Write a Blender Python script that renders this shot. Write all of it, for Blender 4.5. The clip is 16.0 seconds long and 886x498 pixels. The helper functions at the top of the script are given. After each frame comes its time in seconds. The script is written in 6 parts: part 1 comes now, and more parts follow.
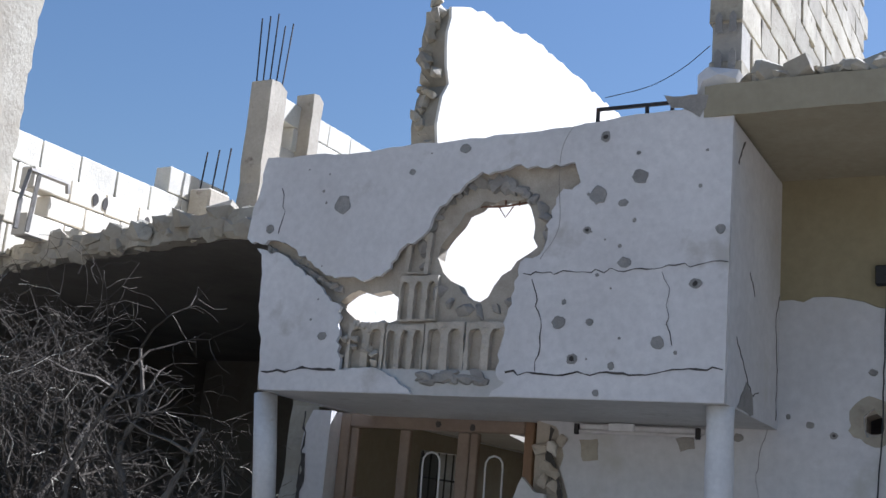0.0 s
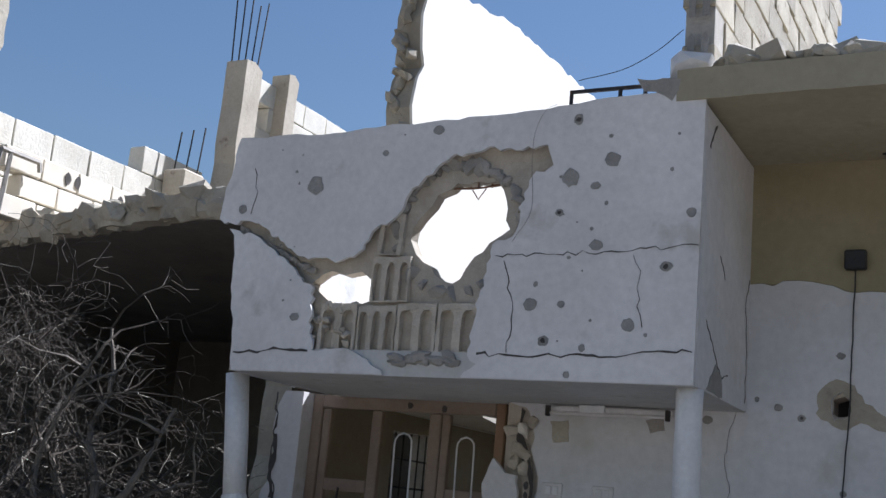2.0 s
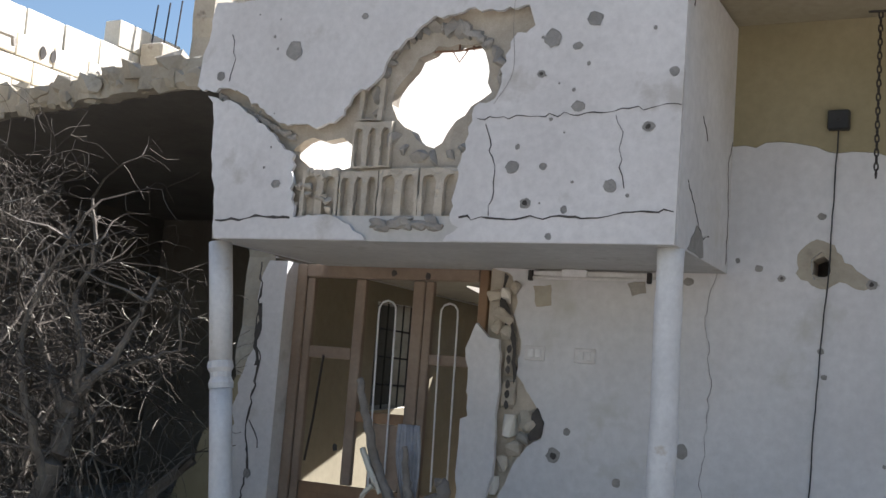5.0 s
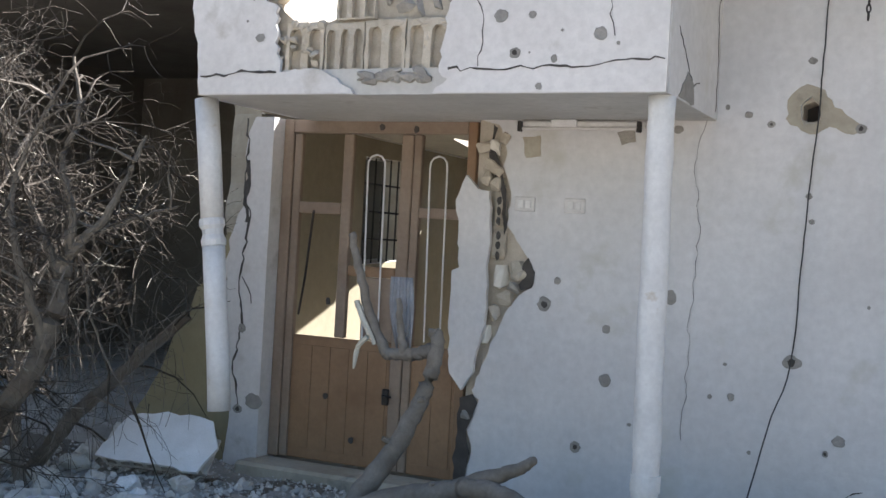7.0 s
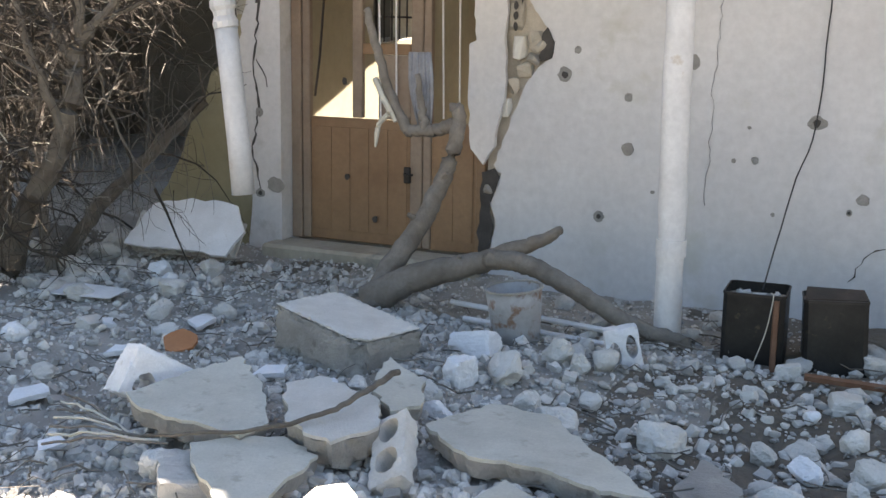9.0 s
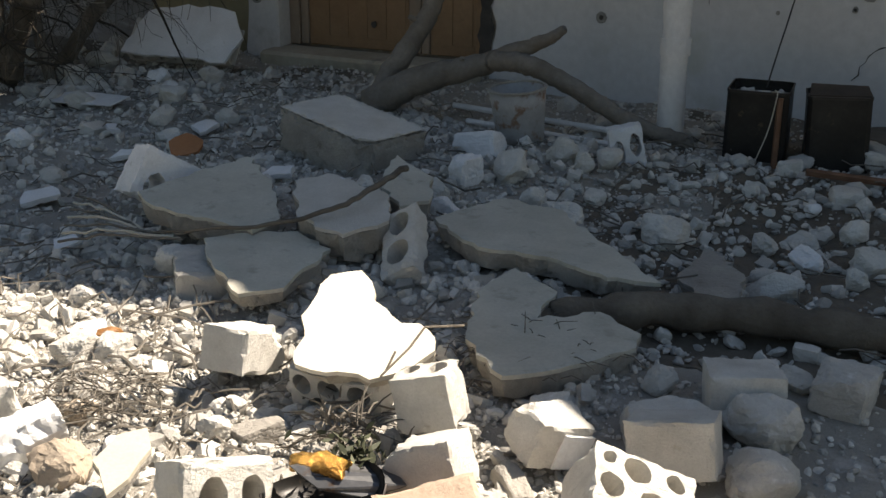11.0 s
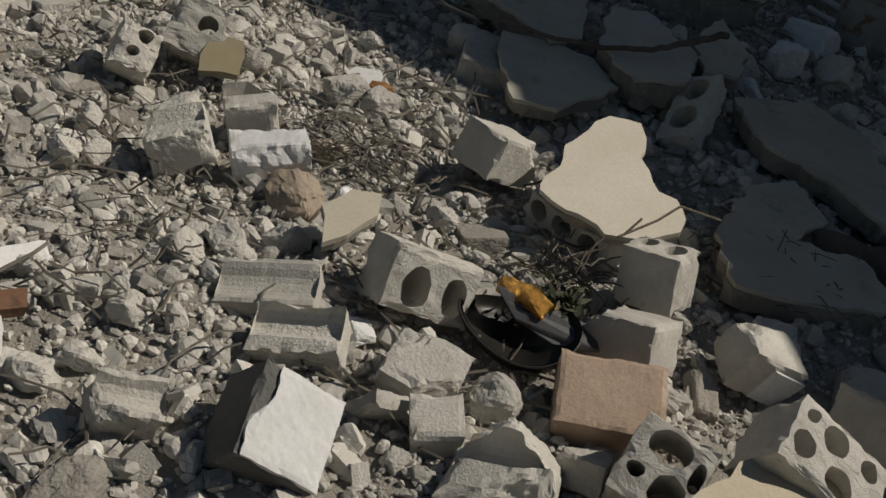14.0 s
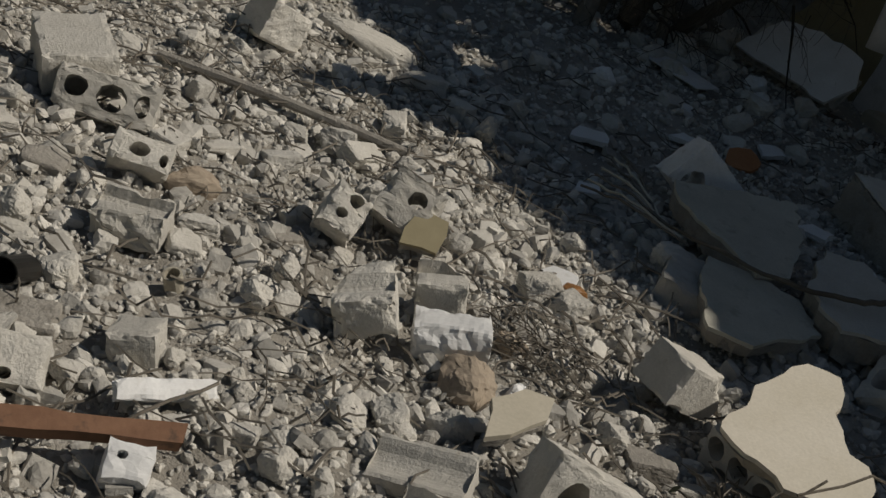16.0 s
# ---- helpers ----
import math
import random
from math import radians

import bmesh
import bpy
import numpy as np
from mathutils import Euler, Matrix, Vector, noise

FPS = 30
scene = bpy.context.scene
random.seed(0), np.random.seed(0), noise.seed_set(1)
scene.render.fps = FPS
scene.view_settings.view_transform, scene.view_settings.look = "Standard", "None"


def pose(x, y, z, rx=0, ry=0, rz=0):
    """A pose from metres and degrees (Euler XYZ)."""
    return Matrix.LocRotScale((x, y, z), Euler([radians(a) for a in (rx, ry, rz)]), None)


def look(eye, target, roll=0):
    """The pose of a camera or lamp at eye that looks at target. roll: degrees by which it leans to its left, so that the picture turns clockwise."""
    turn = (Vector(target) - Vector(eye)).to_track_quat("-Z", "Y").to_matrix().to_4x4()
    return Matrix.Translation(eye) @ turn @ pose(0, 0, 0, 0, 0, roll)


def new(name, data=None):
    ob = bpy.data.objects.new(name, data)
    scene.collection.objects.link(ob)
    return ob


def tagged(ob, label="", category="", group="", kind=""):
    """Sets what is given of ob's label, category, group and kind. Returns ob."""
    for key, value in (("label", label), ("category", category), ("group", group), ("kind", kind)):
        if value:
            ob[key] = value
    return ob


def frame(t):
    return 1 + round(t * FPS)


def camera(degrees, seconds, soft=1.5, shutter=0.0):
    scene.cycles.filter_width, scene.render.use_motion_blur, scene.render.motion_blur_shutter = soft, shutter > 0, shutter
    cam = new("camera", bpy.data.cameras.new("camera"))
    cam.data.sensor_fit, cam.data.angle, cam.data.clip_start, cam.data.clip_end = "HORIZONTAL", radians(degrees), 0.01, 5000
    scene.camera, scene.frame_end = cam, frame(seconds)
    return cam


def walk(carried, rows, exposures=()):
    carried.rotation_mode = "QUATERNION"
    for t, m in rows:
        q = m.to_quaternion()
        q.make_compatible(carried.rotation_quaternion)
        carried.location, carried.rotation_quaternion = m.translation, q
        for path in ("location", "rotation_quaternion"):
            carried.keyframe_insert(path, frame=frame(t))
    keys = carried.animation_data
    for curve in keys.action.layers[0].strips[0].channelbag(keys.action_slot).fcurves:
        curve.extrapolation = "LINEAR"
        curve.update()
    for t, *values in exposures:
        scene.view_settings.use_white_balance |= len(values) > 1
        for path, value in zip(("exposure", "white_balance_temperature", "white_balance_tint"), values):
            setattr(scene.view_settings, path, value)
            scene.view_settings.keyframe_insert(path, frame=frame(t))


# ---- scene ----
from mathutils import geometry

cam = camera(42.0, 16.0, soft=1.5)
PATH = [
    (0.0, pose(0.239, -6.201, 1.658, 103.40, -5.01, 27.92)),
    (0.5, pose(0.244, -6.196, 1.663, 103.92, -4.94, 27.57)),
    (1.0, pose(0.255, -6.196, 1.662, 104.19, -4.95, 27.18)),
    (1.5, pose(0.253, -6.194, 1.655, 103.64, -5.16, 27.00)),
    (2.0, pose(0.261, -6.193, 1.652, 102.66, -5.15, 26.71)),
    (2.5, pose(0.261, -6.188, 1.636, 102.10, -5.43, 25.96)),
    (3.0, pose(0.259, -6.176, 1.622, 100.61, -5.21, 25.86)),
    (3.2, pose(0.259, -6.176, 1.622, 100.16, -5.22, 25.91)),
    (5.3, pose(0.267, -6.148, 1.561, 96.32, -4.30, 26.13)),
    (5.5, pose(0.267, -6.148, 1.561, 95.82, -4.30, 26.24)),
    (6.0, pose(0.254, -6.140, 1.567, 93.82, -4.12, 26.30)),
    (6.5, pose(0.242, -6.159, 1.543, 92.54, -4.16, 26.61)),
    (7.0, pose(0.230, -6.170, 1.549, 89.77, -3.21, 25.30)),
    (7.5, pose(0.221, -6.159, 1.555, 86.69, -2.96, 24.03)),
    (8.0, pose(0.202, -6.147, 1.542, 84.35, -2.62, 24.64)),
    (8.5, pose(0.186, -6.149, 1.536, 81.68, -2.32, 25.32)),
    (9.0, pose(0.167, -6.164, 1.501, 79.03, -0.91, 25.64)),
    (9.5, pose(0.159, -6.184, 1.484, 76.11, 0.20, 25.56)),
    (10.0, pose(0.153, -6.212, 1.467, 72.79, 0.77, 24.68)),
    (10.2, pose(0.156, -6.219, 1.462, 72.46, 0.39, 24.69)),
    (12.3, pose(0.101, -6.228, 1.401, 62.89, -6.91, 30.06)),
    (12.5, pose(0.095, -6.221, 1.412, 61.91, -9.42, 32.32)),
    (13.0, pose(0.117, -6.180, 1.437, 60.48, -11.40, 37.52)),
    (13.5, pose(0.096, -6.172, 1.422, 59.48, -13.65, 41.32)),
    (14.0, pose(0.077, -6.154, 1.429, 58.17, -15.16, 45.97)),
    (14.5, pose(0.067, -6.129, 1.424, 58.51, -16.34, 49.62)),
    (15.0, pose(0.054, -6.110, 1.423, 58.27, -19.07, 54.43)),
    (15.5, pose(0.041, -6.102, 1.422, 60.55, -19.66, 57.40)),
    (16.0, pose(0.038, -6.112, 1.415, 63.49, -20.25, 59.80)),
]

EXPOSURES = [(0.0, 1.42, 5150, 16), (1.5, 1.22, 5200, 16), (3.2, 1.36, 5550, 16), (5.5, 2.12, 5700, 15), (7.0, 2.64, 5800, 15), (9.0, 3.10, 6650, 17), (10.2, 2.52, 7000, 16), (12.3, -0.38, 6650, 10), (14.0, -0.68, 6600, 10), (16.0, -0.80, 6550, 10)]
walk(cam, PATH, EXPOSURES)

# ---- light: a high sun behind the house, to the right, and a clear sky ----
SUN = Vector((0.62, 1.0, 1.42)).normalized()
world = bpy.data.worlds.new("sky")
scene.world = world
world.use_nodes = True
wn = world.node_tree
sky = wn.nodes.new("ShaderNodeTexSky")
sky.sky_type, sky.sun_disc = "NISHITA", False
sky.sun_elevation = math.asin(SUN.z)
sky.sun_rotation = math.atan2(SUN.x, SUN.y)
sky.air_density, sky.dust_density, sky.ozone_density = 1.6, 0.6, 2.2
back = wn.nodes["Background"]
back.inputs["Strength"].default_value = 0.031
wn.links.new(sky.outputs["Color"], back.inputs["Color"])
sun = new("sun", bpy.data.lights.new("sun", "SUN"))
sun.data.energy, sun.data.angle, sun.data.color = 5.0, radians(0.53), (1.0, 0.93, 0.82)
sun.matrix_world = look(SUN * 60, (0, 0, 0))


# ---- materials ----
def surface(name, dark, light, rough=0.9, big=1.2, fine=30.0, bump=0.35, depth=0.004, stain=None, stain_at=0.6, spread=0.0, metal=0.0, island=False):
    """A mottled material: large patches between two colours, fine grain, stains with soft edges, and relief."""
    m = bpy.data.materials.new(name)
    m.use_nodes = True
    t = m.node_tree
    b = t.nodes["Principled BSDF"]
    b.inputs["Roughness"].default_value, b.inputs["Metallic"].default_value = rough, metal
    co = t.nodes.new("ShaderNodeNewGeometry").outputs["Position"]

    def noise_at(scale, detail, lo, hi):
        n = t.nodes.new("ShaderNodeTexNoise")
        n.inputs["Scale"].default_value, n.inputs["Detail"].default_value, n.inputs["Roughness"].default_value = scale, detail, 0.62
        t.links.new(co, n.inputs["Vector"])
        r = t.nodes.new("ShaderNodeMapRange")
        r.inputs["From Min"].default_value, r.inputs["From Max"].default_value = lo, hi
        t.links.new(n.outputs["Fac"], r.inputs["Value"])
        return r.outputs["Result"], n.outputs["Fac"]

    def mix(fac, a, c, how="MIX"):
        x = t.nodes.new("ShaderNodeMix")
        x.data_type, x.blend_type = "RGBA", how
        for socket, v in ((x.inputs["Factor"], fac), (x.inputs["A"], a), (x.inputs["B"], c)):
            if hasattr(v, "is_output"):
                t.links.new(v, socket)
            else:
                socket.default_value = (*v, 1) if isinstance(v, tuple) else v
        return x.outputs["Result"]

    large, _ = noise_at(big, 6, 0.32, 0.68)
    grain, grain_raw = noise_at(fine, 8, 0.3, 0.7)
    col = mix(large, dark, light)
    low = tuple(c * 0.62 for c in dark)
    g = t.nodes.new("ShaderNodeMath")
    g.operation = "MULTIPLY"
    g.inputs[1].default_value = 0.30
    t.links.new(grain, g.inputs[0])
    col = mix(g.outputs[0], col, low)
    if stain:
        s, _ = noise_at(big * 2.3, 9, stain_at, stain_at + 0.10)
        col = mix(s, col, stain)
    if spread:
        r = t.nodes.new("ShaderNodeNewGeometry").outputs["Random Per Island"] if island else t.nodes.new("ShaderNodeObjectInfo").outputs["Random"]
        v = t.nodes.new("ShaderNodeMapRange")
        v.inputs["To Min"].default_value, v.inputs["To Max"].default_value = 1 - spread, 1 + spread * 0.5
        t.links.new(r, v.inputs["Value"])
        h = t.nodes.new("ShaderNodeHueSaturation")
        t.links.new(v.outputs["Result"], h.inputs["Value"])
        t.links.new(col, h.inputs["Color"])
        col = h.outputs["Color"]
    t.links.new(col, b.inputs["Base Color"])
    bp = t.nodes.new("ShaderNodeBump")
    bp.inputs["Strength"].default_value, bp.inputs["Distance"].default_value = bump, depth
    t.links.new(grain_raw, bp.inputs["Height"])
    t.links.new(bp.outputs["Normal"], b.inputs["Normal"])
    return m


PLASTER = surface("white_plaster", (0.60, 0.578, 0.555), (0.73, 0.708, 0.685), 0.85, 1.1, 26, 0.45, 0.005, (0.47, 0.445, 0.405), 0.585)
PLASTER_LOW = surface("whitewash", (0.57, 0.56, 0.55), (0.71, 0.70, 0.69), 0.85, 0.9, 20, 0.55, 0.006, (0.52, 0.51, 0.47), 0.57)
PLASTER_BACK = surface("cream_plaster", (0.70, 0.66, 0.57), (0.80, 0.77, 0.70), 0.9, 1.0, 18, 0.3, 0.005)
OCHRE = surface("ochre_paint", (0.27, 0.23, 0.13), (0.36, 0.31, 0.195), 0.85, 1.0, 18, 0.25, 0.004, (0.27, 0.235, 0.16), 0.63)
DADO = surface("olive_oil_paint", (0.28, 0.245, 0.16), (0.36, 0.315, 0.215), 0.7, 1.0, 18, 0.25, 0.004, (0.24, 0.21, 0.14), 0.63)
OCHRE_SLAB = surface("ochre_washed_slab", (0.31, 0.27, 0.18), (0.42, 0.375, 0.27), 0.9, 1.2, 22, 0.3, 0.004, (0.26, 0.225, 0.15), 0.62)
LIMEWASH = surface("limewashed_soffit", (0.46, 0.445, 0.41), (0.60, 0.585, 0.55), 0.95, 1.2, 22, 0.4, 0.006, (0.34, 0.31, 0.26), 0.62)
CONCRETE = surface("rough_concrete", (0.27, 0.25, 0.22), (0.42, 0.39, 0.34), 0.95, 6.0, 90, 1.0, 0.008, (0.2, 0.18, 0.15), 0.6)
CONCRETE_EDGE = surface("weathered_concrete", (0.33, 0.29, 0.22), (0.50, 0.46, 0.37), 0.95, 1.6, 26, 0.7, 0.012, (0.22, 0.2, 0.17), 0.6)
SOFFIT = surface("soffit_concrete", (0.28, 0.255, 0.20), (0.38, 0.345, 0.27), 0.95, 1.2, 22, 0.4, 0.006, (0.2, 0.18, 0.15), 0.6)
BLOCK = surface("block_concrete", (0.47, 0.445, 0.395), (0.66, 0.63, 0.57), 0.95, 9.0, 190, 0.75, 0.004, (0.42, 0.38, 0.32), 0.62, 0.16)
PALE = surface("pale_stone", (0.56, 0.53, 0.47), (0.68, 0.65, 0.59), 0.95, 9.0, 130, 1.0, 0.005, None, 0.6, 0.15)
BLOCK_RAW = surface("broken_block", (0.44, 0.385, 0.30), (0.60, 0.54, 0.44), 0.95, 9.0, 130, 1.0, 0.005, None, 0.6, 0.15)
MORTAR = surface("mortar", (0.33, 0.31, 0.27), (0.45, 0.42, 0.37), 0.95, 6.0, 60, 0.8, 0.008)
RUBBLE = surface("rubble_stone", (0.52, 0.495, 0.445), (0.69, 0.66, 0.60), 0.95, 9.0, 130, 1.0, 0.005, (0.72, 0.70, 0.66), 0.6, 0.18)
# soil at the right, and a dark outer ground that limits bounce light
SOIL = surface("soil_and_low_bounce", (0.12, 0.10, 0.075), (0.22, 0.19, 0.15), 1.0, 0.8, 20, 1.0, 0.03, (0.30, 0.27, 0.22), 0.62)
GRAVEL = surface("crushed_rubble", (0.50, 0.475, 0.425), (0.70, 0.67, 0.61), 0.95, 14.0, 220, 1.0, 0.003, (0.74, 0.72, 0.67), 0.62, 0.42, 0.0, True)
EARTH = surface("rubble_dust", (0.29, 0.265, 0.225), (0.45, 0.42, 0.37), 1.0, 2.5, 150, 1.0, 0.010, (0.56, 0.53, 0.485), 0.58)
CREAM = surface("cream_coat", (0.68, 0.62, 0.50), (0.77, 0.71, 0.60), 0.8, 5.0, 120, 0.4, 0.002, (0.60, 0.54, 0.43), 0.62, 0.08)
CHIP = surface("plaster_chip", (0.70, 0.695, 0.68), (0.82, 0.82, 0.815), 0.8, 7.0, 120, 0.3, 0.002, (0.56, 0.54, 0.50), 0.62, 0.08)
PIT = surface("pitted_concrete", (0.24, 0.23, 0.21), (0.36, 0.34, 0.31), 0.95, 9.0, 80, 0.9, 0.008)
# near-black, painted as the shade in cracks, pits, gaps and open cells
CRACK = surface("crack_shadow", (0.05, 0.045, 0.04), (0.10, 0.09, 0.08), 1.0, 9.0, 80, 0.4, 0.003)
WOOD = surface("door_wood", (0.22, 0.125, 0.062), (0.31, 0.19, 0.10), 0.55, 3.0, 30, 0.25, 0.002, (0.22, 0.13, 0.07), 0.6)
WOOD_PALE = surface("faded_door_wood", (0.23, 0.165, 0.115), (0.33, 0.255, 0.19), 0.7, 3.0, 30, 0.25, 0.002)
LOG = surface("weathered_log", (0.10, 0.082, 0.062), (0.19, 0.165, 0.13), 0.95, 7.0, 50, 0.9, 0.01)
COLUMN = surface("column_concrete", (0.38, 0.335, 0.26), (0.54, 0.485, 0.39), 0.95, 2.0, 30, 0.7, 0.01, (0.16, 0.13, 0.1), 0.6)
RAG = surface("grey_rag", (0.22, 0.22, 0.23), (0.33, 0.33, 0.34), 0.95, 9.0, 60, 0.5, 0.003)
BARK = surface("dry_bark", (0.155, 0.132, 0.105), (0.27, 0.24, 0.20), 0.95, 7.0, 50, 0.9, 0.01)
# near-black twigs: the bush's inner shade is put into the colour
BUSH = surface("shaded_bush_twig", (0.036, 0.028, 0.019), (0.072, 0.058, 0.042), 0.95, 4.0, 30, 0.4, 0.002)
TWIG = surface("dry_twig", (0.11, 0.095, 0.075), (0.22, 0.195, 0.16), 0.9, 4.0, 30, 0.4, 0.002)
STRAW = surface("bleached_twig", (0.50, 0.46, 0.36), (0.62, 0.58, 0.48), 0.85, 5.0, 40, 0.3, 0.002)
IRON = surface("dark_iron", (0.035, 0.032, 0.03), (0.07, 0.06, 0.055), 0.55, 8.0, 60, 0.3, 0.002, (0.14, 0.075, 0.04), 0.62, 0.0, 0.6)
RUST = surface("rusty_metal", (0.16, 0.08, 0.045), (0.27, 0.15, 0.09), 0.8, 8.0, 60, 0.5, 0.003, (0.10, 0.06, 0.04), 0.58, 0.0, 0.3)
TIN = surface("black_tin", (0.018, 0.017, 0.016), (0.045, 0.042, 0.038), 0.42, 7.0, 50, 0.3, 0.002, (0.11, 0.085, 0.06), 0.62, 0.0, 0.5)
PIPE = surface("white_pipe", (0.62, 0.61, 0.59), (0.76, 0.75, 0.73), 0.6, 4.0, 40, 0.3, 0.003, (0.50, 0.44, 0.36), 0.63)
BLACK = surface("black_plastic", (0.015, 0.015, 0.015), (0.03, 0.03, 0.03), 0.6, 9.0, 60, 0.2, 0.001)
# dark grey block with lighter mottling, for the tumbled block
DARK_BLOCK = surface("dark_block", (0.09, 0.088, 0.084), (0.17, 0.165, 0.155), 0.75, 6.0, 90, 0.8, 0.005, (0.28, 0.27, 0.25), 0.62)
# near-black plaster: the shade of rooms and shed is put into its colour
DARK = surface("shade_dark_plaster", (0.10, 0.09, 0.075), (0.17, 0.155, 0.13), 0.95, 1.0, 20, 0.4, 0.005)


# ---- building helpers ----
def link(name, bm, material, parent=None, label="", smooth=False):
    me = bpy.data.meshes.new(name)
    bmesh.ops.recalc_face_normals(bm, faces=bm.faces)
    bm.to_mesh(me)
    bm.free()
    for mt in material if isinstance(material, (list, tuple)) else [material]:
        me.materials.append(mt)
    if smooth:
        me.polygons.foreach_set("use_smooth", [True] * len(me.polygons))
    ob = new(name, me)
    ob.parent = parent
    if label:
        tagged(ob, label)
    return ob


def part(name, bm, material, parent, label="", smooth=False):
    return link(name, bm, material, parent, label, smooth)


def thing(name, label, category, group="", kind="", at=None):
    ob = new(name)
    if at is not None:
        ob.matrix_basis = at
    return tagged(ob, label, category, group, kind)


def box(bm, x0, x1, y0, y1, z0, z1, bevel=0.0):
    r = bmesh.ops.create_cube(bm, size=1, matrix=Matrix.LocRotScale(((x0 + x1) / 2, (y0 + y1) / 2, (z0 + z1) / 2), None, (x1 - x0, y1 - y0, z1 - z0)))
    if bevel:
        edges = list({e for v in r["verts"] for e in v.link_edges})
        bmesh.ops.bevel(bm, geom=edges, offset=bevel, segments=1, affect="EDGES")
    return bm


def boxed(*a, **k):
    return box(bmesh.new(), *a, **k)


def jag(points, step, amp, seed, closed=True):
    """A polyline broken into short uneven pieces."""
    rnd = random.Random(seed)
    out = []
    n = len(points)
    for i in range(n if closed else n - 1):
        a, b = Vector(points[i]), Vector(points[(i + 1) % n])
        k = max(1, int((b - a).length / step))
        side = Vector((-(b - a).y, (b - a).x)).normalized()
        for j in range(k):
            p = a.lerp(b, j / k)
            if j:
                p = p + side * rnd.uniform(-amp, amp) + (b - a) / k * rnd.uniform(-0.25, 0.25)
            out.append(p)
    if not closed:
        out.append(Vector(points[-1]))
    return out


def plate(outer, holes, place, t0, t1, bm=None):
    """A slab of any outline with holes through it: place(u, v, t) gives the points."""
    bm = bm or bmesh.new()
    loops = [[Vector((p[0], p[1], 0)) for p in lp] for lp in (outer, *holes)]
    flat = [p for lp in loops for p in lp]
    tris = geometry.tessellate_polygon(loops)
    va = [bm.verts.new(place(p.x, p.y, t0)) for p in flat]
    vb = [bm.verts.new(place(p.x, p.y, t1)) for p in flat]
    for a, b, c in tris:
        for f in ((va[a], va[b], va[c]), (vb[c], vb[b], vb[a])):
            if bm.faces.get(f) is None:
                bm.faces.new(f)
    k = 0
    for lp in loops:
        n = len(lp)
        for i in range(n):
            i0, i1 = k + i, k + (i + 1) % n
            bm.faces.new((va[i0], va[i1], vb[i1], vb[i0]))
        k += n
    return bm


def xz(u, v, t):
    return (u, t, v)


def yz(u, v, t):
    return (t, u, v)


def xy(u, v, t):
    return (u, v, t)


def ring(cx, cy, rx, ry, n, seed=0, rough=0.0):
    rnd = random.Random(seed)
    return [(cx + math.cos(2 * math.pi * i / n) * rx * (1 + rnd.uniform(-rough, rough)), cy + math.sin(2 * math.pi * i / n) * ry * (1 + rnd.uniform(-rough, rough))) for i in range(n)]


def tube(bm, pts, radii, sides=6):
    """A tapered round bar along points."""
    pts = [Vector(p) for p in pts]
    rings = []
    for i, p in enumerate(pts):
        d = (pts[min(i + 1, len(pts) - 1)] - pts[max(i - 1, 0)]).normalized()
        a = d.cross(Vector((0.31, 0.17, 0.93)))
        a = a.normalized() if a.length > 1e-4 else Vector((1, 0, 0))
        b = d.cross(a)
        r = radii[i] if isinstance(radii, (list, tuple)) else radii
        rings.append([bm.verts.new(p + (a * math.cos(2 * math.pi * k / sides) + b * math.sin(2 * math.pi * k / sides)) * r) for k in range(sides)])
    for r0, r1 in zip(rings, rings[1:]):
        for k in range(sides):
            bm.faces.new((r0[k], r0[(k + 1) % sides], r1[(k + 1) % sides], r1[k]))
    bm.faces.new(rings[0])
    bm.faces.new(rings[-1])
    return bm


def bend(points, n=6, wobble=0.0, seed=0):
    """A smooth line through control points."""
    rnd = random.Random(seed)
    p = [Vector(q) for q in points]
    p = [p[0] * 2 - p[1]] + p + [p[-1] * 2 - p[-2]]
    out = []
    for i in range(1, len(p) - 2):
        for k in range(n):
            s = k / n
            a, b, c, d = p[i - 1], p[i], p[i + 1], p[i + 2]
            q = 0.5 * (2 * b + (c - a) * s + (2 * a - 5 * b + 4 * c - d) * s * s + (3 * b - a - 3 * c + d) * s ** 3)
            out.append(q + Vector([rnd.uniform(-wobble, wobble) for _ in range(3)]))
    out.append(p[-2])
    return out


def hull(size, seed, n=16, square=0.5, bm=None, at=None):
    """An angular lump: the hull of points in a squarish box."""
    rnd = random.Random(seed)
    bm = bm or bmesh.new()
    vs = []
    for _ in range(n):
        v = Vector([rnd.uniform(-1, 1) for _ in range(3)])
        m = max(abs(c) for c in v)
        v = v / m * square + v.normalized() * (1 - square)
        v *= rnd.uniform(0.8, 1.0)
        v = Vector((v.x * size[0] / 2, v.y * size[1] / 2, v.z * size[2] / 2))
        vs.append(bm.verts.new(at @ v if at else v))
    r = bmesh.ops.convex_hull(bm, input=vs)
    bmesh.ops.delete(bm, geom=[g for g in r["geom_interior"] if isinstance(g, bmesh.types.BMVert)], context="VERTS")
    return bm


def roughen(bm, longest, amp, scale, seed=0):
    """Breaks long edges up and crumbles the surface."""
    for _ in range(3):
        long_edges = [e for e in bm.edges if e.calc_length() > longest]
        if not long_edges:
            break
        bmesh.ops.subdivide_edges(bm, edges=long_edges, cuts=1)
        bmesh.ops.triangulate(bm, faces=[f for f in bm.faces if len(f.verts) > 3])
    for v in bm.verts:
        p = v.co * scale + Vector((seed * 3.7, 0, 0))
        v.co += noise.noise_vector(p) * amp + noise.noise_vector(p * 2.6) * amp * 0.6
    return bm


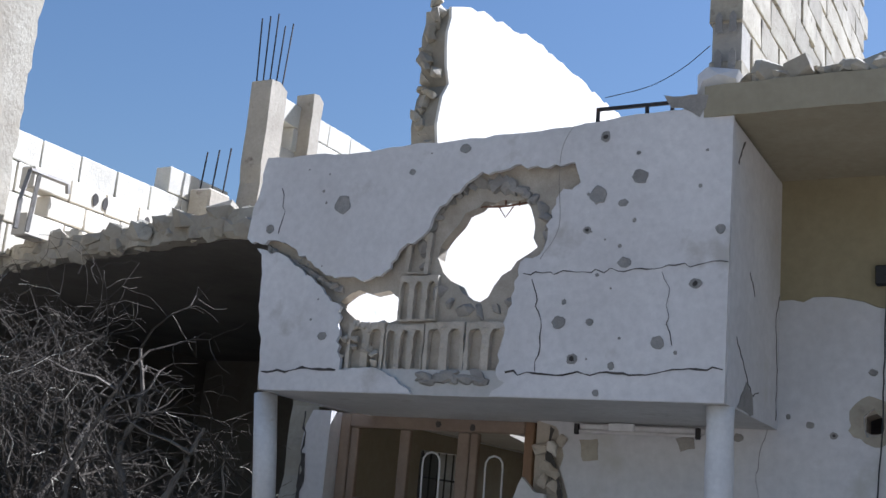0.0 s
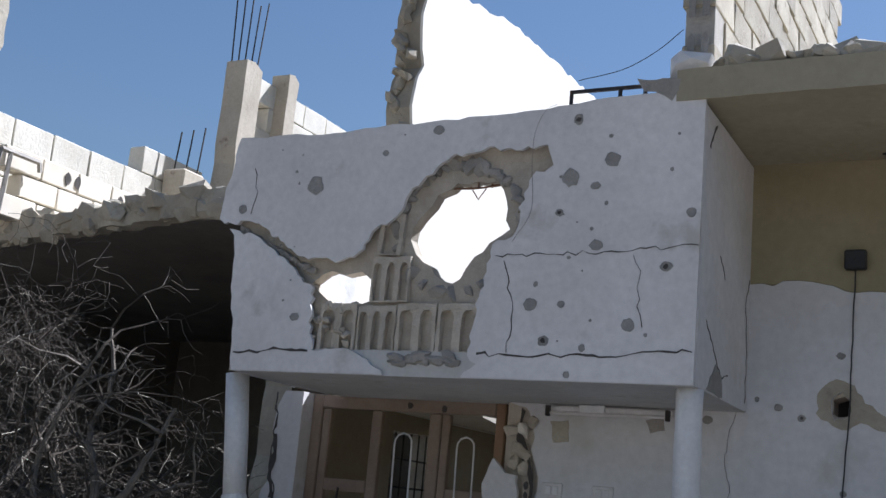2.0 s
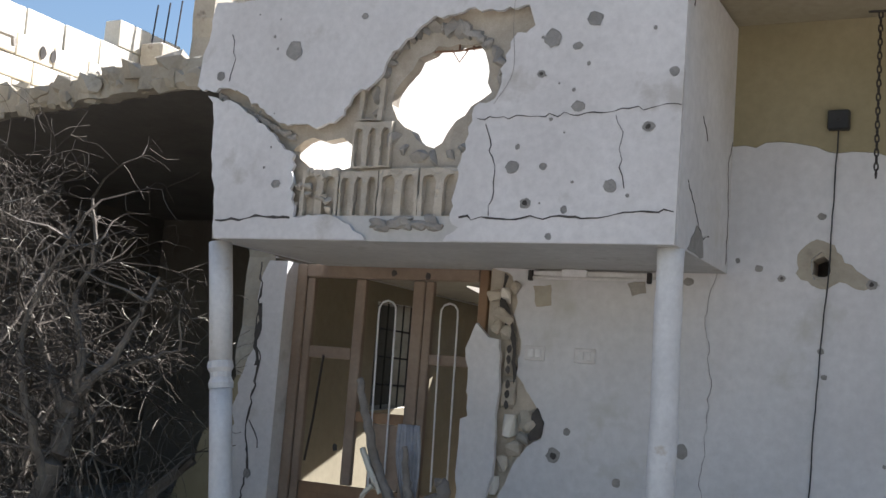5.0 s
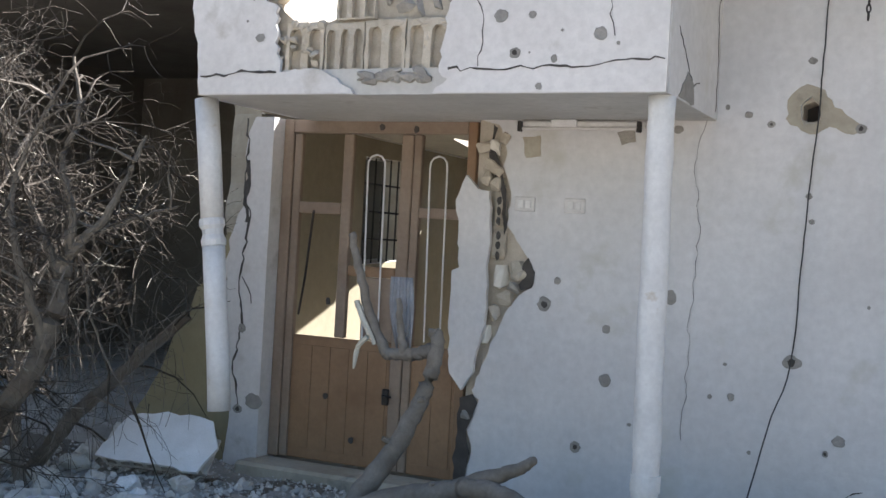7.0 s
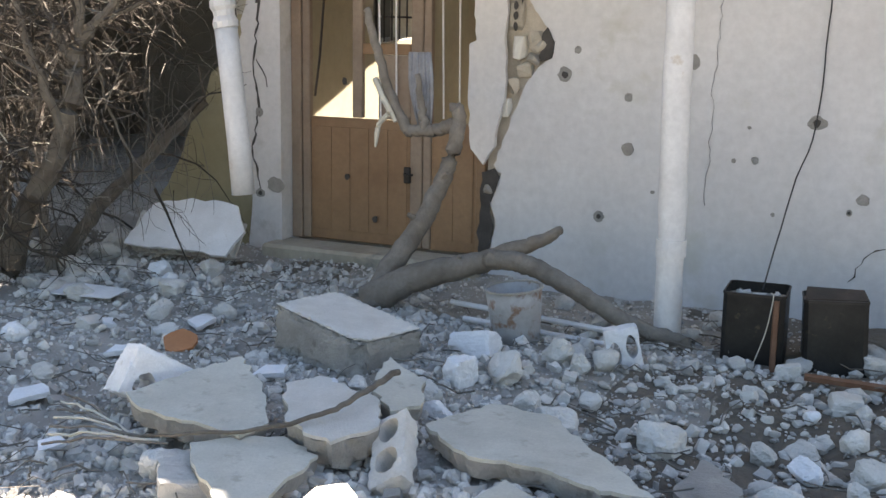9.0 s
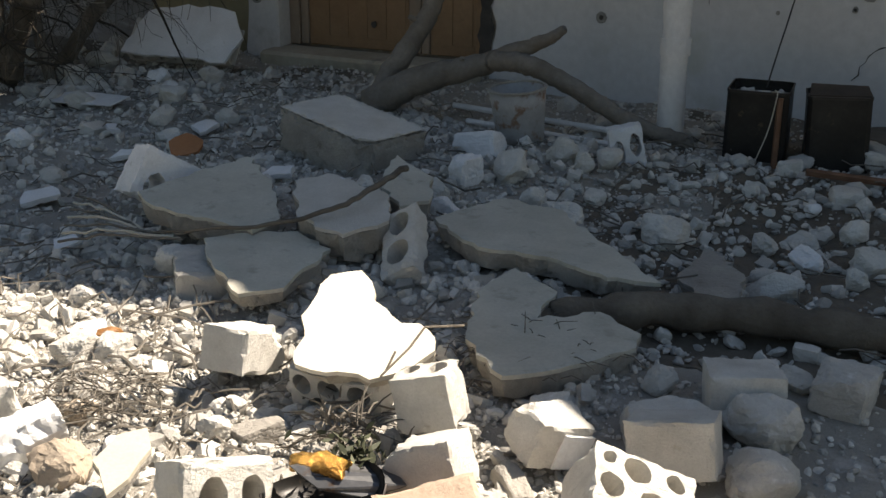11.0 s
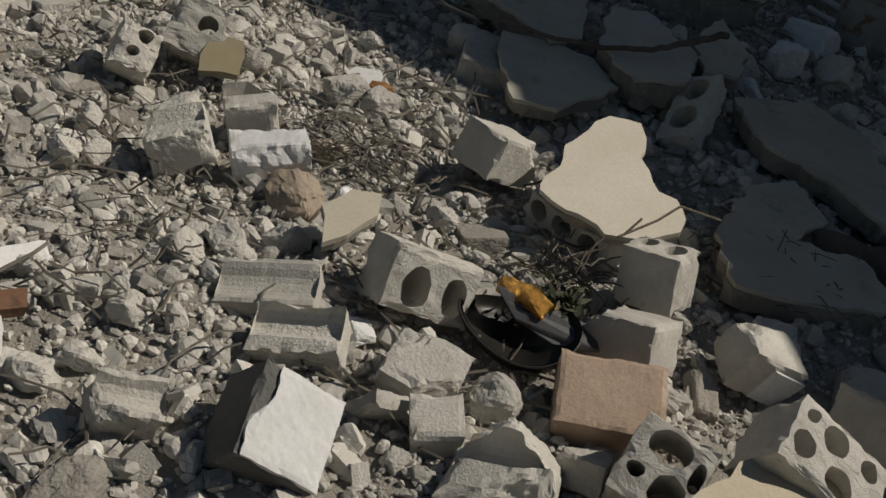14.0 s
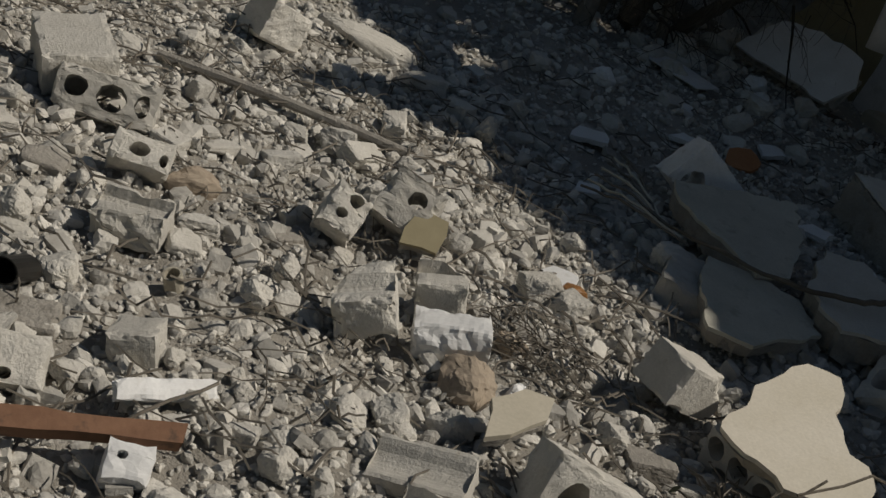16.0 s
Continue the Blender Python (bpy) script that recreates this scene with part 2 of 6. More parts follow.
def lie(x, y):
    """Height of the rubble field."""
    z = 0.055 + 0.05 * noise.noise(Vector((x * 0.9, y * 0.9, 3.1))) + 0.03 * noise.noise(Vector((x * 2.7, y * 2.7, 8.7)))
    z += 0.04 * math.exp(-((x + 1.0) ** 2 + (y + 4.0) ** 2) / 1.4) + 0.05 * math.exp(-((x + 1.8) ** 2 + (y + 2.6) ** 2) / 1.2)
    z -= 0.05 * max(0.0, min(1.0, (y + 1.0))) if x > -2.3 else 0.0
    return z


# ---- ground ----
def spread_axis(lo, hi, step, far):
    inner = list(np.arange(lo, hi + step / 2, step))
    out, d = [], step
    while d < far:
        d *= 1.7
        out.append(d)
    return [lo - o for o in reversed(out)] + inner + [hi + o for o in out]


gx, gy = spread_axis(-7.0, 3.0, 0.06, 900), spread_axis(-7.5, 0.6, 0.06, 900)
gv = []
for y in gy:
    for x in gx:
        near = -7.1 < x < 3.1 and -7.6 < y < 0.7
        gv.append((x, y, lie(x, y) + (0.03 * noise.noise(Vector((x * 9, y * 9, 1))) if near else 0.0)))
nx = len(gx)
gf = [(j * nx + i, j * nx + i + 1, (j + 1) * nx + i + 1, (j + 1) * nx + i) for j in range(len(gy) - 1) for i in range(nx - 1)]
gm = bpy.data.meshes.new("ground")
gm.from_pydata(gv, [], gf)
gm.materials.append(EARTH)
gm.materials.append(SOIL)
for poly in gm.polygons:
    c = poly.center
    # beyond this ellipse the ground is darkened to cut bounce onto the house
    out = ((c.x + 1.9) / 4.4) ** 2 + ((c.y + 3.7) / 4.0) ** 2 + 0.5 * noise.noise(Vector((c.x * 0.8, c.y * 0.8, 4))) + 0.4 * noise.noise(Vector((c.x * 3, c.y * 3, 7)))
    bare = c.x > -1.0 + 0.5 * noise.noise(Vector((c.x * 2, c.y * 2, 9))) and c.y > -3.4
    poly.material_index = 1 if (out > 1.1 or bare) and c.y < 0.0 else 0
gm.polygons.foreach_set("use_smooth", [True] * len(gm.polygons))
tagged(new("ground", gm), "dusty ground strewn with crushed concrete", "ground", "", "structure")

# ---- the house front ----
FRONT = -1.065
front_wall = thing("wall_front", "whitewashed house front with shell damage", "wall", "", "structure")
# right of the door: broken edge along the door, whitewash below, ochre above
edge = jag([(-2.50, 2.30), (-2.37, 2.26), (-2.31, 2.17), (-2.33, 2.02), (-2.27, 1.87), (-2.29, 1.68), (-2.20, 1.57), (-2.14, 1.49), (-2.10, 1.36), (-2.19, 1.28), (-2.27, 1.17), (-2.35, 0.99), (-2.40, 0.85), (-2.45, 0.71), (-2.40, 0.66), (-2.47, 0.48), (-2.43, 0.35), (-2.47, 0.18), (-2.44, -0.2)], 0.035, 0.012, 3, False)
line = jag([(3.4, 2.92), (-0.30, 2.90), (-0.50, 2.94), (-0.86, 3.00), (-1.12, 2.98)], 0.06, 0.02, 5, False)
part("plaster", plate([(p.x, p.y) for p in edge] + [(3.4, -0.2)] + [(p.x, p.y) for p in line] + [(-1.12, 2.30)], [ring(-0.637, 2.337, 0.055, 0.07, 12, 4, 0.2)], xz, 0.0, 0.03), PLASTER_LOW, front_wall, "chipped whitewash")
part("upper_paint", plate([(p.x, p.y + 0.003) for p in line] + [(-1.12, 3.655), (3.4, 3.655)], [], xz, 0.004, 0.03), OCHRE, front_wall, "ochre paint")
part("block_core", plate([(-2.50, -0.2), (3.4, -0.2), (3.4, 3.655), (-1.12, 3.655), (-1.12, 2.30), (-2.50, 2.30)], [ring(-0.637, 2.337, 0.05, 0.06, 10, 9, 0.2)], xz, 0.032, 0.20), BLOCK_RAW, front_wall, "hollow block core")
left_edge = jag([(-4.15, -0.2), (-4.17, 0.5), (-4.24, 1.1), (-4.22, 1.5), (-4.10, 1.75), (-4.12, 2.1), (-4.06, 2.30)], 0.07, 0.025, 8, False)
part("jamb_left", plate([(p.x, p.y) for p in left_edge] + [(-3.92, 2.30), (-3.92, -0.2)], [], xz, 0.0, 0.20), PLASTER, front_wall, "cracked white jamb")

side_wall = thing("wall_side", "ochre side wall stub with broken edge", "wall", "", "structure")
slope = jag([(-5.15, -0.2), (-4.92, 0.35), (-4.66, 0.82), (-4.42, 1.22), (-4.26, 1.55)], 0.08, 0.03, 12, False)
part("plaster", plate([(p.x, p.y) for p in slope] + [(-4.20, 1.55), (-4.16, -0.2)], [], xz, 0.04, 0.24), OCHRE, side_wall)

# ---- the boxed balcony ----
BX0, BX1, BZ0, BZ1 = -3.78, -1.115, 2.29, 3.65
balcony = thing("balcony", "white plastered balcony box with shell holes", "balcony", "", "structure")
hole_big = jag([(-2.43, 3.32), (-2.20, 3.32), (-2.14, 3.21), (-2.11, 3.06), (-2.22, 2.99), (-2.34, 2.86), (-2.41, 2.78), (-2.52, 2.83), (-2.64, 2.94), (-2.68, 3.02), (-2.63, 3.14), (-2.54, 3.26)], 0.05, 0.016, 21)
hole_low = jag([(-3.27, 2.79), (-3.20, 2.84), (-2.96, 2.85), (-2.89, 2.80), (-2.89, 2.69), (-3.00, 2.68), (-3.14, 2.68), (-3.22, 2.74)], 0.05, 0.015, 22)
scar = [(-1.91, 3.48), (-2.05, 3.46), (-2.24, 3.49), (-2.45, 3.45), (-2.59, 3.35), (-2.70, 3.23), (-2.74, 3.14), (-2.87, 3.07), (-2.93, 2.96), (-3.06, 2.90), (-3.28, 2.91), (-3.45, 3.01), (-3.70, 3.14), (-3.88, 3.13), (-3.84, 3.10), (-3.64, 3.05), (-3.50, 2.96), (-3.31, 2.81), (-3.22, 2.75), (-3.23, 2.66), (-3.19, 2.41), (-2.93, 2.41), (-2.79, 2.33), (-2.74, 2.29), (-2.29, 2.29), (-2.21, 2.36), (-2.26, 2.40), (-2.24, 2.66), (-2.19, 2.83), (-2.17, 2.97), (-2.05, 3.03), (-2.02, 3.23), (-1.98, 3.32), (-1.87, 3.37)]
# the outline of the whole face, with the scar open to the left edge and the bottom edge
top = jag([(BX1, BZ1 + 0.05), (-1.5, BZ1 + 0.055), (-2.2, BZ1 + 0.01), (-3.0, BZ1 - 0.005), (-3.2, BZ1 - 0.02), (-3.84, BZ1 - 0.005)], 0.08, 0.008, 24, False)
upper = [(p.x, p.y) for p in top] + [(p[0], p[1]) for p in jag([(-3.85, 3.62), (-3.92, 3.16), (-3.88, 3.13)], 0.06, 0.012, 25, False)]
ring_pts = [Vector(p) for p in scar]
up_side = jag([tuple(ring_pts[k]) for k in range(13, -1, -1)], 0.030, 0.015, 26, False)
mid_side = jag([tuple(ring_pts[k]) for k in range(33, 23, -1)], 0.030, 0.015, 27, False)
low_side = jag([tuple(ring_pts[k]) for k in range(23, 13, -1)], 0.030, 0.015, 28, False)
face = upper[:-1] + [(p.x, p.y) for p in up_side] + [(p.x, p.y) for p in mid_side] + [(BX1 - 0.004, BZ0)]
part("plaster_face", plate(face, [], xz, FRONT, FRONT + 0.022), PLASTER, balcony, "pocked white plaster")
left_piece = [(p.x, p.y) for p in low_side] + [(p[0], p[1]) for p in jag([(-3.80, 3.06), (-3.76, 2.7), (-3.70, 2.29)], 0.06, 0.012, 29, False)]
part("plaster_face", plate(left_piece, [], xz, FRONT, FRONT + 0.022), PLASTER, balcony, "pocked white plaster")
core_out = [(-3.76, BZ0 + 0.005), (BX1 - 0.002, BZ0 + 0.005), (BX1 - 0.002, BZ1 - 0.02), (-3.83, BZ1 - 0.03), (-3.80, 3.0)]
part("block_backing", plate(core_out, [[(p.x, p.y) for p in hole_big], [(p.x, p.y) for p in hole_low]], xz, FRONT + 0.062, FRONT + 0.14), BLOCK_RAW, balcony, "hollow block wall broken through")
part("side_wall_right", boxed(BX1 - 0.14, BX1, FRONT + 0.024, -0.002, BZ0, BZ1 - 0.01), PLASTER_LOW, balcony)
part("side_wall_left", boxed(-3.76, -3.62, FRONT + 0.15, -0.002, BZ0, BZ1 - 0.05), PLASTER_LOW, balcony)
part("floor_slab", boxed(-3.70, BX1 - 0.003, FRONT + 0.024, 0.2, BZ0 - 0.002, BZ0 + 0.13), LIMEWASH, balcony, "limewashed concrete slab")

# ---- roof slab to the right, upper floor, rooms behind ----
slab = thing("roof_slab", "ochre-edged overhanging concrete roof slab", "slab", "", "structure")
slab_edge = jag([(-1.26, FRONT), (-0.4, FRONT - 0.01), (3.5, FRONT)], 0.12, 0.012, 31, False)
part("slab", plate([(p.x, p.y) for p in slab_edge] + [(3.5, 6.0), (-1.0, 6.0), (-1.0, 0.2), (-1.26, 0.2)], [], xy, 3.655, 3.815), OCHRE_SLAB, slab)
# added out of view: outline fitted to cast the shade edge on the rubble
parapet = jag([(0.52, 3.816), (3.4, 3.816), (3.4, 4.50), (2.2, 4.50), (1.80, 4.55), (1.45, 4.54), (1.32, 4.42), (0.95, 4.33), (0.86, 4.12), (0.64, 4.0)], 0.12, 0.02, 43)
part("parapet", plate([(p.x, p.y) for p in parapet], [], xz, FRONT + 0.01, FRONT + 0.15), PLASTER_LOW, slab, "unseen added parapet that casts the shade edge")
# presumed floor: blocks light indoors, its hole cut to shape the sun patch
upper_floor = thing("upper_floor", "concrete floor added above the room to shape the sunlight", "floor", "", "structure")
part("slab", plate(jag([(-4.19, 0.205), (-1.12, 0.205), (-1.12, 4.9), (-4.19, 4.9)], 0.3, 0.0, 33), [jag([(-3.49, 1.80), (-3.544, 1.904), (-3.72, 2.66), (-3.91, 3.315), (-3.40, 3.50), (-2.1, 3.6), (-2.0, 2.5), (-3.40, 2.2)], 0.2, 0.012, 34)], xy, 2.36, 2.50), SOFFIT, upper_floor)

party = thing("wall_party", "tall cream-plastered wall with broken top", "wall", "", "structure")
outline = jag([(0.25, -0.2), (6.6, -0.2), (6.6, 6.2), (5.6, 6.4), (5.0, 6.36), (4.2, 6.32), (3.3, 6.28), (2.5, 6.15), (2.0, 6.02), (1.75, 5.95), (1.55, 5.86), (1.53, 5.5), (1.62, 5.2), (1.50, 4.9), (1.52, 4.4), (1.2, 4.2), (0.6, 4.0), (0.3, 3.6)], 0.12, 0.03, 35)
shed_window = [(1.70, 1.35), (2.45, 1.40), (2.45, 2.22), (1.70, 2.20)]
part("plaster", plate([(p.x, p.y) for p in outline], [shed_window], yz, -4.2, -4.225), PLASTER_BACK, party, "cream plaster")
part("core", plate([(p.x + 0.01, p.y - 0.01) for p in outline], [shed_window], yz, -4.226, -4.45), CONCRETE_EDGE, party, "hollow block core")

part("dado_paint", plate([(0.26, 0.1), (6.38, 0.1), (6.38, 2.35), (0.26, 2.35)], [shed_window], yz, -4.197, -4.1995), DADO, party, "olive oil paint")
for y in (1.82, 1.95, 2.08, 2.21, 2.34):
    part("window_bar", tube(bmesh.new(), [(-4.24, y, 1.36), (-4.24, y, 2.22)], 0.008, 6), IRON, party)
for z in (1.56, 1.78, 2.0):
    part("window_bar", tube(bmesh.new(), [(-4.25, 1.69, z), (-4.25, 2.46, z)], 0.008, 6), IRON, party)

ends = random.Random(36)
for k in range(26):
    z = 4.3 + 1.6 * k / 25
    part("broken_edge", hull((ends.uniform(0.08, 0.16), 0.14, ends.uniform(0.08, 0.16)), 3000 + k, 16, 0.4, at=pose(-4.33 + ends.uniform(-0.09, 0.08), 1.50 + ends.uniform(-0.02, 0.06), z, 0, ends.uniform(-40, 40), 0)), CONCRETE_EDGE, party)

# inner walls take the dark plaster so the rooms read as shaded
back_wall = thing("wall_back", "plastered back wall of the house coloured dark as room shade", "wall", "", "structure")
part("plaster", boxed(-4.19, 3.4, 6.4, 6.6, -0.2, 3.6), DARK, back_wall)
inner = thing("wall_inner", "plastered wall between rooms coloured dark as shade", "wall", "", "structure")
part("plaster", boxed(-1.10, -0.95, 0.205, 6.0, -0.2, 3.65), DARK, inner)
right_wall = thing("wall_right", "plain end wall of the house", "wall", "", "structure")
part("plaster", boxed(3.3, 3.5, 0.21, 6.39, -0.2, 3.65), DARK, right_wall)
room_floor = thing("floor", "dusty concrete floor of the room", "floor", "", "structure")
part("screed", boxed(-4.19, -1.11, 0.205, 6.39, 0.08, 0.13), EARTH, room_floor)

# ---- the neighbour's fallen-in shed to the left ----
left_slab = thing("left_roof_slab", "sagging concrete slab with crumbled edge", "slab", "", "structure")
crumble = jag([(-4.46, -0.18), (-5.2, -0.02), (-6.2, 0.20), (-7.4, 0.45), (-10.0, 1.0)], 0.10, 0.035, 41, False)
part("slab", plate([(p.x, p.y) for p in crumble] + [(-10.0, 6.0), (-4.46, 6.0)], [], xy, 3.49, 3.66), CONCRETE_EDGE, left_slab)
# dark sheet below the slab, painting shade onto its underside
part("soot", plate([(p.x - 0.02, p.y + 0.14) for p in crumble] + [(-9.98, 5.69), (-4.48, 5.69)], [], xy, 3.480, 3.486), DARK, left_slab, "dark sheet for the underside's shade")
# shed walls coloured dark for the shade under the slab
shed = thing("wall_shed", "shed walls under the slab coloured dark as shade", "wall", "", "structure")
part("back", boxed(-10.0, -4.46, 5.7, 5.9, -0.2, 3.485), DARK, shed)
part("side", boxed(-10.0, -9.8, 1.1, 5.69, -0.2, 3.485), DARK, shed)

# ---- damage and fittings of the house front ----
def broken_block(w, h, n):
    """A block whose face is gone: arched cells between its ribs, before a closed back."""
    bm = bmesh.new()
    cell = w / n
    arches = []
    for k in range(n):
        c, r = -w / 2 + cell * (k + 0.5), cell * 0.31
        top_z = h - 0.035 - r
        arches.append([(c - r, 0.012), (c + r, 0.012)] + [(c + r * math.cos(a), top_z + r * math.sin(a)) for a in (0, 0.6, 1.2, 1.9, 2.5, math.pi)])
    plate([(-w / 2 + 0.003, 0.003), (w / 2 - 0.003, 0.003), (w / 2 - 0.003, h - 0.003), (-w / 2 + 0.003, h - 0.003)], arches, xz, 0.0, 0.034, bm)
    roughen(bm, 0.025, 0.006, 38, n)
    me = bpy.data.meshes.new("block")
    bmesh.ops.recalc_face_normals(bm, faces=bm.faces)
    bm.to_mesh(me)
    bm.free()
    me.materials.append(BLOCK_RAW)
    return me


CELL_BLOCKS = [broken_block(0.235, 0.26, 2), broken_block(0.235, 0.25, 3), broken_block(0.15, 0.23, 1)]


def cell(x, z, which, tilt=0.0, deep=0.026):
    ob = new("block", CELL_BLOCKS[which])
    ob.parent = balcony
    ob.matrix_basis = pose(x, FRONT + deep, z, 0, tilt, 0)
    return ob


for x, z, w, tilt in ((-3.06, 2.412, 0, 1), (-2.82, 2.412, 1, 0), (-2.58, 2.412, 0, -1), (-2.345, 2.412, 0, 0)):
    cell(x, z, w, tilt)
for x, z, w, tilt in ((-2.765, 2.675, 1, 0), (-2.79, 2.93, 2, 3)):
    cell(x, z, w, tilt, 0.03)
rim = random.Random(5)
for k in range(48):
    a = 2 * math.pi * k / 48
    x, z = -2.40 + 0.36 * math.cos(a), 3.07 + 0.34 * math.sin(a)
    if k % 2 == 0 or math.sin(a) > 0.1:
        s = rim.uniform(0.045, 0.10)
        part("broken_edge", hull((s * 1.4, 0.07, s), 300 + k, 14, 0.3, at=pose(x, FRONT + 0.06, z, rim.uniform(-20, 20), rim.uniform(0, 180), 0)), CONCRETE, balcony)
for k in range(22):
    x, z = rim.uniform(-2.72, -2.30), rim.uniform(2.345, 2.40)
    part("broken_edge", hull((rim.uniform(0.06, 0.16), 0.06, rim.uniform(0.03, 0.07)), 350 + k, 14, 0.3, at=pose(x, FRONT + 0.028, z, 0, rim.uniform(-25, 25), 0)), CONCRETE, balcony)
for k in range(14):
    part("broken_edge", hull((rim.uniform(0.04, 0.09), 0.05, rim.uniform(0.03, 0.07)), 380 + k, 12, 0.3, at=pose(rim.uniform(-3.2, -2.95), FRONT + 0.03, rim.uniform(2.45, 2.66), 0, rim.uniform(0, 180), 0)), BLOCK_RAW, balcony)
for k in range(16):
    s = k / 15
    part("broken_edge", hull((0.09, 0.05, 0.05), 400 + k, 12, 0.3, at=pose(-3.78 + s * 0.5, FRONT + 0.05, 3.10 - s * 0.24, 0, 30 + rim.uniform(-30, 30), 0)), CONCRETE, balcony)
for z, x0, x1 in ((3.335, -2.50, -2.14), (3.30, -2.47, -2.18)):
    part("reinforcing_bar", tube(bmesh.new(), bend([(x0, FRONT + 0.09, z), ((x0 + x1) / 2, FRONT + 0.08, z - 0.008), (x1, FRONT + 0.09, z + 0.01)], 4), 0.006, 5), RUST, balcony)
for x in (-2.46, -2.32, -2.24):
    part("reinforcing_bar", tube(bmesh.new(), [(x, FRONT + 0.085, 3.46), (x + 0.004, FRONT + 0.08, 3.29)], 0.005, 5), RUST, balcony)
part("hooked_bar", tube(bmesh.new(), [(-2.36, FRONT + 0.08, 3.30), (-2.31, FRONT + 0.075, 3.23), (-2.27, FRONT + 0.08, 3.29)], 0.004, 5), RUST, balcony)

# frame takes the dark log colour to look shaded against the lit wall
fallen = thing("window_frame", "grey bent aluminium window frame fallen inside the balcony", "window frame")
for dz in (0.0, 0.035):
    part("rail", tube(bmesh.new(), [(-2.85, -0.55, 2.62 + dz), (-1.95, -0.45, 3.22 + dz)], 0.012, 4), LOG, fallen)
part("stile", tube(bmesh.new(), [(-2.36, -0.5, 2.95), (-2.29, -0.5, 2.86)], 0.012, 4), LOG, fallen)
part("stile", tube(bmesh.new(), [(-2.9, -0.55, 2.425), (-2.85, -0.55, 2.64)], 0.012, 4), LOG, fallen)


def crater(owner, x, z, r, seed, y, deep=False):
    """A shell or bullet mark: a ragged scab of bare concrete, with a dark disc for the pit's shade when deep."""
    rnd = random.Random(seed)
    n = 14
    out = ring(0, 0, r * rnd.uniform(0.85, 1.15), r * rnd.uniform(0.8, 1.1), n, seed, 0.16)
    bm = bmesh.new()
    rings = []
    for s, d in ((1.0, -0.0035), (0.8, -0.0045), (0.5, -0.0035), (0.2, -0.003)):
        rings.append([bm.verts.new((x + p[0] * s, y + d, z + p[1] * s)) for p in out])
    for a, b in zip(rings, rings[1:]):
        for i in range(n):
            bm.faces.new((a[i], a[(i + 1) % n], b[(i + 1) % n], b[i]))
    bm.faces.new(rings[-1])
    scab = part("shot_mark", bm, PIT, owner)
    if deep:
        part("pit", plate(ring(x, z, r * 0.45, r * 0.45, 9, seed + 1, 0.25), [], xz, y - 0.0065, y - 0.0055), CRACK, scab)
    return scab


for i, (x, z, r) in enumerate(((-3.28, 3.33, 0.052), (-3.76, 3.21, 0.03), (-3.32, 2.59, 0.03), (-1.75, 3.6, 0.03), (-1.56, 3.38, 0.042), (-1.77, 3.3, 0.05), (-1.64, 3.25, 0.022), (-1.82, 3.12, 0.022), (-1.62, 2.95, 0.034))):
    crater(balcony, x, z, r, 40 + i, FRONT, i % 4 == 3)
for i, (x, z, r) in enumerate(((-1.58, 3.16, 0.012), (-1.16, 3.1, 0.024), (-1.27, 2.84, 0.028), (-1.94, 2.66, 0.036), (-1.44, 2.56, 0.034), (-1.86, 2.48, 0.03), (-1.66, 2.45, 0.02), (-1.92, 2.76, 0.015), (-1.78, 2.66, 0.018), (-2.85, 3.49, 0.02), (-2.54, 3.6, 0.03), (-1.73, 2.32, 0.018))):
    crater(balcony, x, z, r, 60 + i, FRONT, i in (2, 5))
nick = random.Random(77)
for i in range(34):
    x, z = nick.uniform(-3.6, -1.2), nick.uniform(2.45, 3.6)
    if x > -1.95 or z > 3.45 and x < -2.6 or x < -3.3:
        crater(balcony, x, z, nick.uniform(0.005, 0.011), 700 + i, FRONT)
for i, (x, z, r) in enumerate(((-2.03, 1.24, 0.045), (-1.96, 1.38, 0.022), (-1.66, 1.13, 0.028), (-1.65, 0.85, 0.036), (-1.8, 0.46, 0.03), (-1.31, 1.33, 0.04), (-0.66, 1.04, 0.045), (-0.6, 1.77, 0.018), (-0.41, 0.66, 0.034), (-0.47, 0.59, 0.018))):
    crater(front_wall, x, z, r, 80 + i, 0.0, i in (0, 4, 6, 9))
for i, (x, z, r) in enumerate(((-0.96, 0.83, 0.022), (-0.95, 2.32, 0.022), (-1.06, 2.36, 0.015), (-0.64, 2.6, 0.02), (-0.83, 2.27, 0.018), (-1.32, 2.24, 0.025), (-0.62, 1.9, 0.016), (-1.07, 0.82, 0.014), (-0.3, 1.35, 0.01), (-0.85, 0.55, 0.012), (-1.0, 1.0, 0.01), (-1.5, 0.62, 0.012))):
    crater(front_wall, x, z, r, 100 + i, 0.0, i == 4)
# the large shot hole with its ring of bare plaster and a torn strip beside it
part("bare_ring", plate([(p.x, p.y) for p in jag([(-0.76, 2.30), (-0.74, 2.42), (-0.66, 2.48), (-0.57, 2.45), (-0.52, 2.36), (-0.40, 2.28), (-0.35, 2.25), (-0.42, 2.22), (-0.54, 2.26), (-0.60, 2.22), (-0.68, 2.24)], 0.03, 0.012, 91)], [ring(-0.637, 2.337, 0.055, 0.07, 12, 4, 0.2)], xz, -0.004, 0.0), CONCRETE_EDGE, front_wall, "bare mortar round a shot hole")
crater(front_wall, -0.385, 2.25, 0.028, 130, -0.004, True)


